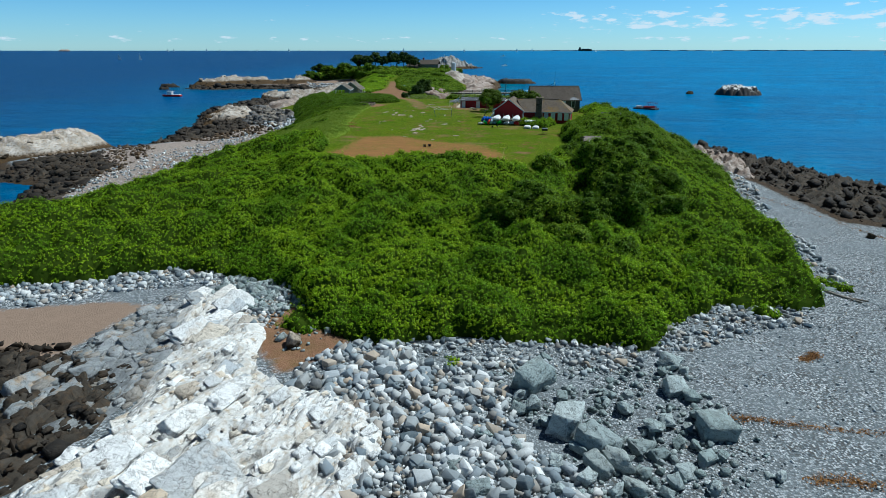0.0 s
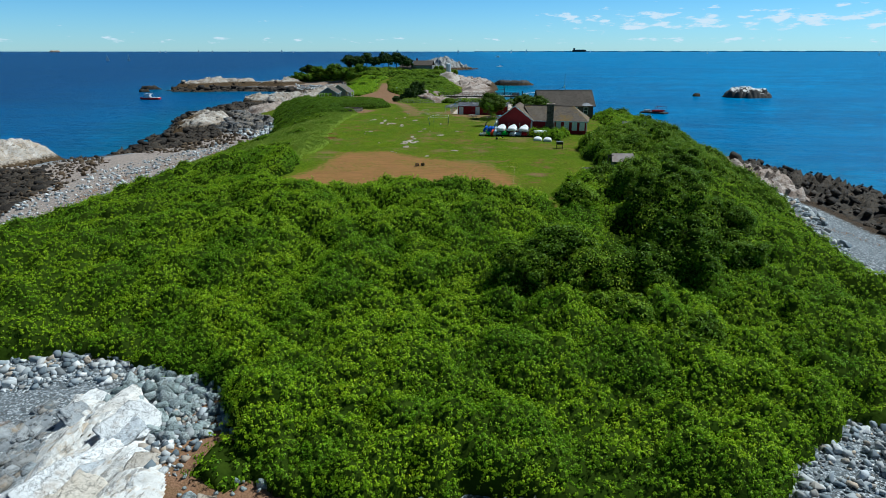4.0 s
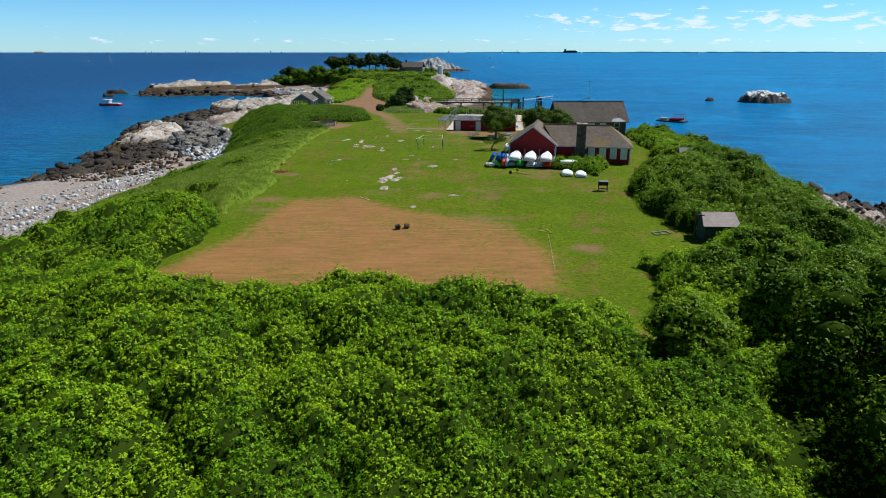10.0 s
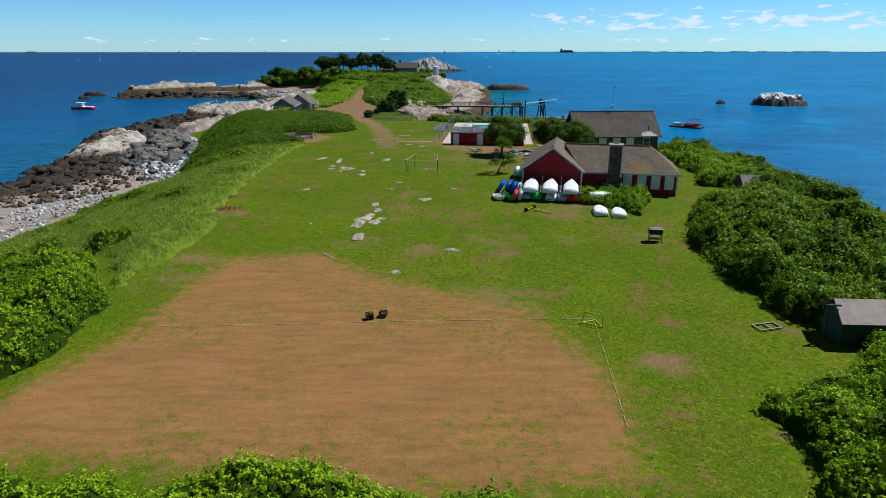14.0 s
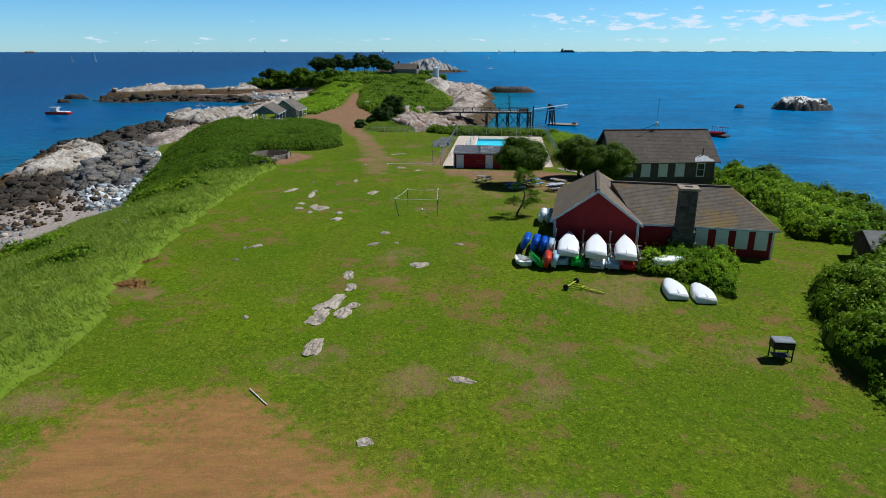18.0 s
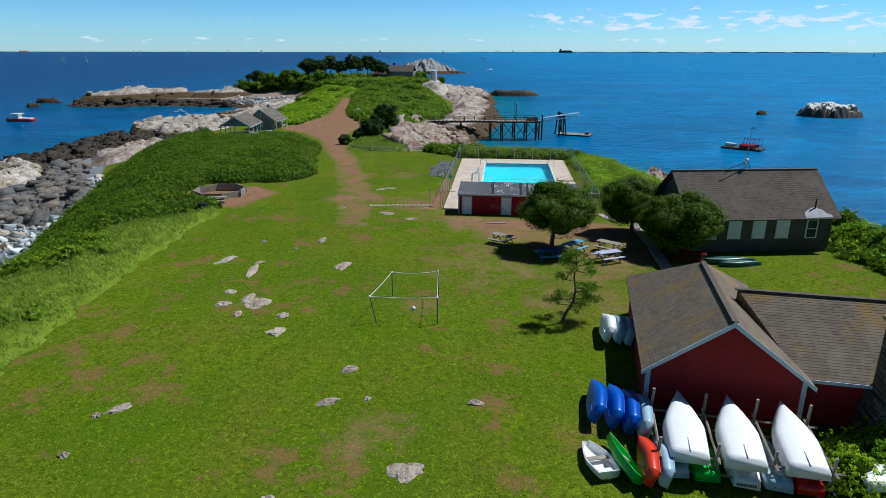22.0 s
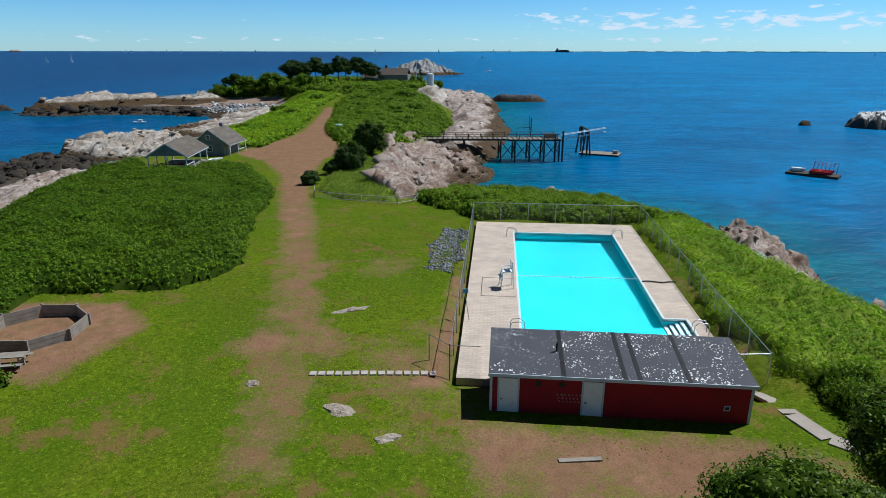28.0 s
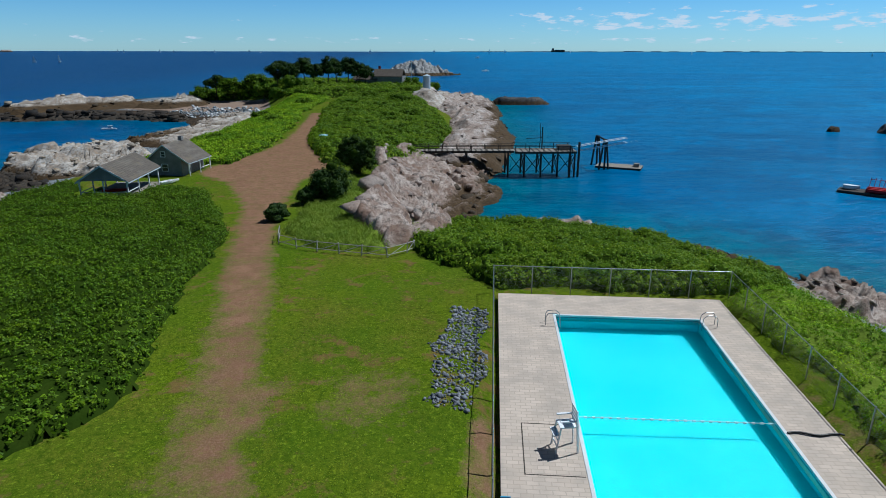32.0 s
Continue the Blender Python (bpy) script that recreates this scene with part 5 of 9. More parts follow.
stones("weedy_stones", "black broken rocks on the reef", [(54, 80), (66, 74), (88, 66), (90, 100), (78, 118), (62, 150), (54, 140), (57, 118)], 1100, 0.3, 1.7, WEEDROCK, 7)
stones("weedy_stones", "brown weedy rocks scattered by the tidal pool", [(-92, 120), (-78, 117), (-68, 92), (-62, 80), (-59, 90), (-60, 110), (-66, 140), (-80, 160), (-88, 140)], 1300, 0.2, 1.1, BROWNWEED, 81)
stones("weedy_stones", "dark rocks along the low shore", [(-80, 164), (-60, 150), (-48, 158), (-45, 170), (-54, 182), (-62, 193), (-80, 214), (-86, 200)], 1300, 0.25, 1.3, BROWNWEED, 9)
stones("beach_stones", "grey cobbles on the beach below the grass slope", [(-62, 84), (-48, 80), (-46, 110), (-45, 150), (-52, 165), (-64, 130)], 2400, 0.12, 0.7, STONE, 101)
stones("beach_stones", "loose grey blocks between thicket and shore", [(-60, 200), (-50, 172), (-42, 164), (-42, 178), (-50, 200), (-56, 214)], 700, 0.3, 1.4, STONE, 11)
stones("far_stones", "boulders along the shore of the small bay", [(-100, 412), (-86, 398), (-62, 392), (-58, 402), (-70, 420), (-95, 430)], 700, 0.4, 2.2, STONE, 12)
stones("drain_stones", "dark grey drainage stones beside the pool fence", [deck_at(-4.0, 15.5), deck_at(-1.2, 14.5), deck_at(-0.8, 27.5), deck_at(-3.0, 28)], 1500, 0.08, 0.28, BOULDER_SMALL := per_piece("drain_stone", ((0.10, 0.11, 0.13), (0.2, 0.21, 0.23), (0.3, 0.3, 0.31)), 0.8), 13)

# ---- building blocks ----
def box(bm, x0, x1, y0, y1, z0, z1, m=None):
    r = bmesh.ops.create_cube(bm, size=1, matrix=(m or Matrix()) @ Matrix.Translation(((x0 + x1) / 2, (y0 + y1) / 2, (z0 + z1) / 2)) @ Matrix.Diagonal((x1 - x0, y1 - y0, z1 - z0, 1)))
    return r["verts"]


def rod(bm, a, b, r, sides=8, r2=None):
    a, b = Vector(a), Vector(b)
    d = b - a
    m = Matrix.Translation((a + b) / 2) @ d.to_track_quat("Z", "Y").to_matrix().to_4x4()
    bmesh.ops.create_cone(bm, cap_ends=True, segments=sides, radius1=r, radius2=r if r2 is None else r2, depth=d.length, matrix=m)


def prism(bm, points, faces):
    vs = [bm.verts.new(p) for p in points]
    for f in faces:
        bm.faces.new([vs[i] for i in f])
    return vs


def part(name, bm, mat, parent=None, label="", bevel=0.0, smoothed=False):
    if bevel:
        bmesh.ops.bevel(bm, geom=bm.edges[:], offset=bevel, segments=1, affect="EDGES", clamp_overlap=True)
    bmesh.ops.recalc_face_normals(bm, faces=bm.faces[:])
    me = bpy.data.meshes.new(name)
    bm.to_mesh(me)
    bm.free()
    if smoothed:
        me.shade_smooth()
    me.materials.append(mat)
    ob = new(name, me)
    if parent:
        ob.parent = parent
    if label:
        ob["label"] = label
    return ob


def bpart(name, mat, parent, *boxes, label="", bevel=0.0):
    bm = bmesh.new()
    for b in boxes:
        box(bm, *b)
    return part(name, bm, mat, parent, label, bevel)


def thing(name, label, category, m, group=""):
    ob = new(name)
    ob.matrix_world = m
    ob.empty_display_size = 0.3
    return tagged(ob, label, category, group)


def slab(name, corners, thick, mat, parent, label=""):
    """A sheet with thickness over three or four corners, such as one slope of a roof."""
    vs = [Vector(c) for c in corners]
    nrm = (vs[1] - vs[0]).cross(vs[2] - vs[0]).normalized()
    if nrm.z < 0:
        nrm = -nrm
    bm = bmesh.new()
    n = len(vs)
    lo, hi = [bm.verts.new(v) for v in vs], [bm.verts.new(v + nrm * thick) for v in vs]
    bm.faces.new(lo), bm.faces.new(hi)
    for i in range(n):
        bm.faces.new((lo[i], lo[(i + 1) % n], hi[(i + 1) % n], hi[i]))
    return part(name, bm, mat, parent, label)


def courses(corners, mat, parent, rise=0.16, thick=0.006):
    """Courses of shingles laid up a slope: corners run eave left, eave right, top right, top left."""
    a, b, c, d = (Vector(v) for v in corners)
    up = ((d + c) / 2 - (a + b) / 2)
    n = max(int(up.length / rise), 2)
    nrm = (b - a).cross(d - a).normalized()
    if nrm.z < 0:
        nrm = -nrm
    for k in range(n):
        t0, t1 = k / n, min((k + 1.15) / n, 1)
        p = [a.lerp(d, t0), b.lerp(c, t0), b.lerp(c, t1), a.lerp(d, t1)]
        bm = bmesh.new()
        q = [p[0] + nrm * (thick * 1.8 + 0.003), p[1] + nrm * (thick * 1.8 + 0.003), p[2] + nrm * 0.004, p[3] + nrm * 0.004, p[0] + nrm * 0.001, p[1] + nrm * 0.001]
        prism(bm, q, ((0, 1, 2, 3), (4, 5, 1, 0)))
        part("shingle_course", bm, mat, parent)


def roof_material(name, c1, c2, streak, lichen, rise=0.16):
    """Asphalt shingles: tabs of differing tone, streaked and with lichen in patches."""
    n = Nodes(name, 0.92, 0, 0.12)
    tab = n.node("TexVoronoi")
    tab.inputs["Scale"].default_value = 3.2
    n.put(tab.inputs["Vector"], n.local((1.0, 2.2, 2.2)))
    tone = n.node("SeparateColor", Color=tab.outputs["Color"]).outputs[0]
    col = n.mix(tone, c1, c2)
    col = n.mix(n.ramp(n.noise(0.7, 5, 0.6, n.local((1.5, 0.4, 1))), 0.5, 0.72, 0, 0.7), col, streak)
    col = n.mix(n.ramp(n.noise(0.55, 6, 0.65, n.local()), 0.50, 0.66, 0, 0.8), col, lichen)
    fine = n.noise(40, 3)
    n.bump(fine, 0.4, 0.01)
    return n.done(col)


BROWNROOF = roof_material("brown_roof_shingle", (0.175, 0.14, 0.108), (0.12, 0.097, 0.076), (0.20, 0.17, 0.13), (0.235, 0.155, 0.05))
DARKROOF = roof_material("dark_roof_shingle", (0.125, 0.102, 0.082), (0.085, 0.07, 0.058), (0.15, 0.125, 0.10), (0.12, 0.10, 0.08))
GREYROOF = roof_material("grey_roof_shingle", (0.155, 0.132, 0.108), (0.105, 0.09, 0.075), (0.22, 0.20, 0.17), (0.17, 0.14, 0.10))
FIELDSTONE = per_piece("field_stone", ((0.04, 0.036, 0.03), (0.085, 0.072, 0.055), (0.14, 0.12, 0.092), (0.06, 0.056, 0.05)), 0.9, 8.0, island=False)
MORTAR = plain("mortar", (0.11, 0.10, 0.085), None, 4, 30, 0.95)
GLASS = plain("window_glass", (0.03, 0.04, 0.05), (0.05, 0.06, 0.07), 2, 10, 0.08, 0, 0.0, 0.6)
CAPSTONE = plain("chimney_cap_stone", (0.34, 0.27, 0.20), (0.27, 0.21, 0.16), 3, 25, 0.9)


def clapboards(mat, parent, x0, x1, y, z0, z1, side=-1, step=0.16, along="x"):
    """Boards one over the other, each tilted so that its lower edge stands proud."""
    n = int((z1 - z0) / step)
    for k in range(n):
        za, zb = z0 + k * step, min(z0 + (k + 1) * step, z1)
        bm = bmesh.new()
        o, i = y + side * 0.022, y + side * 0.004
        pts = [(x0, o, za), (x1, o, za), (x1, i, zb), (x0, i, zb), (x0, y, za), (x1, y, za)]
        if along == "y":
            pts = [(q, p, r) for p, q, r in pts]
        prism(bm, pts, ((0, 1, 2, 3), (4, 5, 1, 0)))
        part("clapboard", bm, mat, parent)


# ---- the red house ----
def red_house():
    g = 0.75
    ho = thing("red_house", "dark red clapboard house with brown shingle roof and stone chimney", "house", pose(12.5, 128.5, g, 0, 0, -13.5))
    eave, ridge, ridge2 = 3.2 - g, 5.7 - g, 5.5 - g
    # body of the gabled wing and of the long wing
    bm = bmesh.new()
    hw = 3.0
    prism(bm, [(-hw, 0.1, 0), (hw, 0.1, 0), (hw, 0.1, eave + 0.1), (0, 0.1, ridge - 0.12), (-hw, 0.1, eave + 0.1), (-hw, 11, 0), (hw, 11, 0), (hw, 11, eave), (-hw, 11, eave), (0, 7.3, ridge - 0.12)],
          ((0, 1, 2, 3, 4), (0, 4, 8, 5), (5, 8, 7, 6), (1, 6, 7, 2), (4, 3, 9, 8), (2, 7, 9, 3), (8, 9, 7)))
    wall = part("wall", bm, RED, ho)
    wing = bpart("wing_wall", RED, ho, (hw + 0.01, 12.35, 0.85, 7.5, 0, eave))
    clapboards(RED, wall, -hw, hw, 0.1, 0.05, eave)
    for k in range(14):
        z = eave + k * 0.16
        w = hw * (1 - (z + 0.16 - eave - 0.05) / (ridge - 0.12 - eave))
        if w > 0.15:
            bm = bmesh.new()
            prism(bm, [(-w, 0.078, z), (w, 0.078, z), (w, 0.096, z + 0.16), (-w, 0.096, z + 0.16), (-w, 0.1, z), (w, 0.1, z)], ((0, 1, 2, 3), (4, 5, 1, 0)))
            part("clapboard", bm, RED, wall)
    clapboards(RED, wall, 0.1, 11, -hw, 0.05, eave, -1, along="y")
    clapboards(RED, wing, hw + 0.02, 12.35, 0.85, 0.05, eave)
    # roofs: gable in front, hipped behind, a long wing with a hipped end
    ex, f = 3.3, -0.25
    rf = part("roof", (lambda b: (prism(b, [(-ex, f, eave), (0, f, ridge), (ex, f, eave), (0, 7.3, ridge), (-ex, 11.3, eave), (ex, 11.3, eave), (0, f, ridge - 0.2), (-ex, f, eave - 0.14), (ex, f, eave - 0.14), (-ex, 11.3, eave - 0.14), (ex, 11.3, eave - 0.14)],
                                  ((0, 1, 3, 4), (2, 5, 3, 1), (4, 3, 5), (0, 7, 6, 1), (1, 6, 8, 2), (0, 4, 9, 7), (2, 8, 10, 5), (4, 5, 10, 9))), b)[1])(bmesh.new()), BROWNROOF, ho)
    courses([(-ex, f, eave), (-ex, 11.3, eave), (0, 7.3, ridge), (0, f, ridge)], BROWNROOF, rf)
    courses([(ex, 11.3, eave), (ex, f, eave), (0, f, ridge), (0, 7.3, ridge)], BROWNROOF, rf)
    wy, wr, wx, wh = 0.5, 4.15, 12.66, 9.8
    r2 = part("wing_roof", (lambda b: (prism(b, [(ex - 0.3, wy, eave), (wx, wy, eave), (wh, wr, ridge2), (1.0, wr, ridge2), (wx, 7.8, eave), (ex - 0.3, 7.8, eave), (ex - 0.3, wy, eave - 0.12), (wx, wy, eave - 0.12), (wx, 7.8, eave - 0.12), (1.0, 4.15, eave)],
                                       ((0, 1, 2, 3), (1, 4, 2), (4, 5, 3, 2), (0, 6, 7, 1), (1, 7, 8, 4), (0, 3, 9), (5, 9, 3))), b)[1])(bmesh.new()), BROWNROOF, ho)
    courses([(ex - 0.3, wy, eave), (wx, wy, eave), (wh, wr, ridge2), (1.0, wr, ridge2)], BROWNROOF, r2)
    courses([(wx, wy, eave), (wx, 7.8, eave), (wh, wr, ridge2), (wh, wr, ridge2)], BROWNROOF, r2)
    # trim
    for s in (-1, 1):
        bm = bmesh.new()
        prism(bm, [(s * (ex + 0.03), f - 0.05, eave - 0.16), (s * (ex + 0.03), f - 0.05, eave + 0.02), (0, f - 0.05, ridge + 0.02), (0, f - 0.05, ridge - 0.2), (s * (ex + 0.03), f - 0.01, eave - 0.16), (s * (ex + 0.03), f - 0.01, eave + 0.02), (0, f - 0.01, ridge + 0.02), (0, f - 0.01, ridge - 0.2)],
              ((0, 1, 2, 3), (7, 6, 5, 4), (0, 4, 5, 1), (1, 5, 6, 2), (2, 6, 7, 3), (3, 7, 4, 0)))
        part("barge_board", bm, PALEBLUE, ho)
        bpart("corner_board", PALEBLUE, ho, (s * hw - 0.09, s * hw + 0.09, 0.04, 0.16, 0, eave))
    bpart("fascia", PALEBLUE, ho, (ex - 0.2, wx, wy - 0.045, wy - 0.01, eave - 0.15, eave - 0.01))
    bpart("corner_board", WHITE, ho, (12.28, 12.42, 0.79, 0.93, 0, eave - 0.12))
    for x in (7.55, 8.95, 10.3, 11.6):
        sh = bpart("shutter", WHITE, ho, (x - 0.43, x + 0.43, 0.775, 0.825, 0.85, eave - 0.2), bevel=0.01, label="closed white window shutter")
        bpart("batten", WHITE, sh, (x - 0.4, x + 0.4, 0.755, 0.774, 1.05, 1.15))
        bpart("batten", WHITE, sh, (x - 0.4, x + 0.4, 0.755, 0.774, eave - 0.45, eave - 0.35))
    bpart("ridge_cap", DARKROOF, ho, (-0.12, 0.12, f, 7.3, ridge, ridge + 0.05))
    bpart("ridge_cap", DARKROOF, ho, (0.9, wh, wr - 0.12, wr + 0.12, ridge2, ridge2 + 0.05))
    # chimney of field stone, wider at its foot
    ch = bpart("chimney", MORTAR, ho, (5.6, 6.7, -0.6, 0.6, 0, 6.0 - g), (5.3, 7.0, -0.75, 0.84, 0, 1.5), (5.45, 6.85, -0.68, 0.84, 1.5, 2.3))
    rng = random.Random(4)
    for x0, x1, y0, z0, z1 in ((5.3, 7.0, -0.75, 0, 1.5), (5.45, 6.85, -0.68, 1.5, 2.3), (5.6, 6.7, -0.6, 2.3, 5.15)):
        z = z0
        while z < z1 - 0.05:
            hgt = min(rng.uniform(0.14, 0.26), z1 - z)
            x = x0
            while x < x1 - 0.05:
                w = min(rng.uniform(0.2, 0.45), x1 - x)
                bpart("stone", FIELDSTONE, ch, (x + 0.012, x + w - 0.012, y0 - rng.uniform(0.02, 0.06), y0 + 0.02, z + 0.012, z + hgt - 0.012), bevel=0.012)
                x += w
            z += hgt
        for sx in (x0, x1):
            z = z0
            while z < z1 - 0.05:
                hgt = min(rng.uniform(0.16, 0.28), z1 - z)
                y = y0
                while y < 0.5:
                    w = min(rng.uniform(0.25, 0.45), 0.55 - y)
                    bpart("stone", FIELDSTONE, ch, (sx - 0.04, sx + 0.04, y + 0.012, y + w - 0.012, z + 0.012, z + hgt - 0.012), bevel=0.012)
                    y += max(w, 0.1)
                z += hgt
    bpart("chimney_cap", CAPSTONE, ch, (5.45, 6.85, -0.72, 0.72, 5.25, 5.42), bevel=0.02)
    bpart("flue", BLACK, ch, (5.9, 6.4, -0.2, 0.2, 5.42, 5.46))


red_house()


# ---- the grey house ----
def grey_house():
    g = 0.6
    ho = thing("grey_house", "weathered grey house with dark shingle roof and white boarded windows", "house", pose(25.7, 155.4, g, 0, 0, 3.0))
    eave, ridge = 3.6 - g, 6.6 - g
    bm = bmesh.new()
    prism(bm, [(-5.7, -3.4, 0), (5.7, -3.4, 0), (5.7, 3.4, 0), (-5.7, 3.4, 0), (-5.7, -3.4, eave), (5.7, -3.4, eave), (5.7, 3.4, eave), (-5.7, 3.4, eave), (-5.7, 0, ridge - 0.25), (5.7, 0, ridge - 0.25)],
          ((0, 1, 5, 4), (1, 2, 6, 9, 5), (2, 3, 7, 6), (3, 0, 4, 8, 7), (4, 5, 9, 8), (6, 7, 8, 9)))
    wall = part("wall", bm, GREYWALL, ho)
    clapboards(GREYWALL, wall, -5.7, 5.7, -3.4, 0.3, eave - 0.15, step=0.2)
    bpart("foundation", MORTAR, ho, (-5.75, 5.75, -3.46, 3.46, -0.4, 0.28))
    for s in (-1, 1):
        c = [(-6.05, s * 3.85, eave - 0.1), (6.05, s * 3.85, eave - 0.1), (6.05, 0, ridge), (-6.05, 0, ridge)]
        sl = slab("roof_slope", c, 0.1, DARKROOF, ho)
        nrm = Vector((0, s * (ridge - eave + 0.1), 3.85)).normalized() * 0.1
        courses([tuple(Vector(v) + nrm) for v in (c if s < 0 else (c[1], c[0], c[3], c[2]))], DARKROOF, sl, 0.2)
    bpart("ridge_cap", GREYROOF, ho, (-6.05, 6.05, -0.14, 0.14, ridge + 0.09, ridge + 0.15))
    for x in (-6.08, 6.05):
        for s in (-1, 1):
            bm = bmesh.new()
            prism(bm, [(x, s * 3.9, eave - 0.2), (x, s * 3.9, eave + 0.0), (x, 0, ridge + 0.1), (x, 0, ridge - 0.1), (x + 0.03, s * 3.9, eave - 0.2), (x + 0.03, s * 3.9, eave), (x + 0.03, 0, ridge + 0.1), (x + 0.03, 0, ridge - 0.1)],
                  ((0, 1, 2, 3), (7, 6, 5, 4), (0, 4, 5, 1), (1, 5, 6, 2), (3, 2, 6, 7), (0, 3, 7, 4)))
            part("barge_board", bm, DARKWOOD, ho)
    for x in (-4.0, -2.1, -0.15, 1.75):
        w = bpart("window_board", WHITE, ho, (x - 0.46, x + 0.46, -3.5, -3.44, 1.35, eave - 0.2), bevel=0.01, label="white painted board over a window")
        for q in (-0.52, 0.46):
            bpart("frame", WHITE, w, (x + q, x + q + 0.06, -3.49, -3.41, 1.3, eave - 0.15))
    x = 4.1
    w = bpart("window", GLASS, ho, (x - 0.38, x + 0.38, -3.45, -3.41, 1.4, eave - 0.25), label="dark sash window in a white frame")
    bpart("window_frame", WHITE, w, (x - 0.46, x - 0.38, -3.5, -3.4, 1.32, eave - 0.17), (x + 0.38, x + 0.46, -3.5, -3.4, 1.32, eave - 0.17), (x - 0.38, x + 0.38, -3.5, -3.4, 1.32, 1.4), (x - 0.38, x + 0.38, -3.5, -3.4, eave - 0.25, eave - 0.17), (x - 0.38, x + 0.38, -3.48, -3.455, 2.05, 2.1))
    nrm = Vector((0, -(ridge - eave + 0.1), 3.85)).normalized()
    up = Vector((0, 3.85, ridge - eave + 0.1)).normalized()
    base = Vector((3.2, -3.75, eave - 0.05)) + nrm * 0.135
    bm = bmesh.new()
    vs = [(0, 0), (2.2, 0), (2.2, 0.25), (1.8, 0.4), (1.6, 0.75), (1.0, 1.0), (0.55, 0.8), (0.1, 0.5)]
    lo = [bm.verts.new(base + Vector((a, 0, 0)) + up * b) for a, b in vs]
    hi = [bm.verts.new(base + Vector((a, 0, 0)) + up * b + nrm * 0.015) for a, b in vs]
    bm.faces.new(hi)
    for i in range(len(vs)):
        bm.faces.new((lo[i], lo[(i + 1) % len(vs)], hi[(i + 1) % len(vs)], hi[i]))
    part("roof_patch", bm, plain("patched_roof_metal", (0.22, 0.225, 0.24), (0.16, 0.165, 0.175), 2, 20, 0.6, 0.3), ho, "pale grey patch over a roof repair")
    bm = bmesh.new()
    rod(bm, base + Vector((1.1, 0, 0)) + up * 0.9, base + Vector((1.1, 0, 0.75)) + up * 0.9, 0.05)
    part("vent_pipe", bm, BLACK, ho)
    # weather mast
    mast = thing("weather_mast", "thin steel mast with instruments on the roof ridge", "antenna", pose(25.7, 155.45, 6.72))
    bm = bmesh.new()
    rod(bm, (0, 0, 0), (0.12, 0, 3.3), 0.03)
    part("pole", bm, METAL, mast)
    bm = bmesh.new()
    rod(bm, (-0.1, 0, 3.2), (0.35, 0, 3.25), 0.02)
    for a in (0, 120, 240):
        rod(bm, (0.12, 0, 3.35), (0.12 + 0.12 * math.cos(radians(a)), 0.12 * math.sin(radians(a)), 3.35), 0.015)
    part("wind_vane", bm, BLACK, mast)
    bm = bmesh.new()
    bmesh.ops.create_uvsphere(bm, u_segments=10, v_segments=8, radius=0.17, matrix=Matrix.Translation((0.05, -0.05, 0.75)))
    box(bm, -0.1, 0.12, -0.1, 0.1, 0.3, 0.55)
    part("sensor", bm, WHITE, mast)
    bm = bmesh.new()
    rod(bm, (-1.6, -0.3, 0.0), (-0.1, 0, 0.55), 0.03)
    rod(bm, (-1.6, -0.5, -0.1), (-1.6, 0.3, 0.15), 0.025)
    rod(bm, (0.3, -0.4, 0.0), (0.05, 0, 1.0), 0.02)
    part("stay", bm, BLACK, mast)


grey_house()


plain_mark = plain("faded_lettering", (0.34, 0.24, 0.24), (0.28, 0.12, 0.12), 8, 30, 0.8)


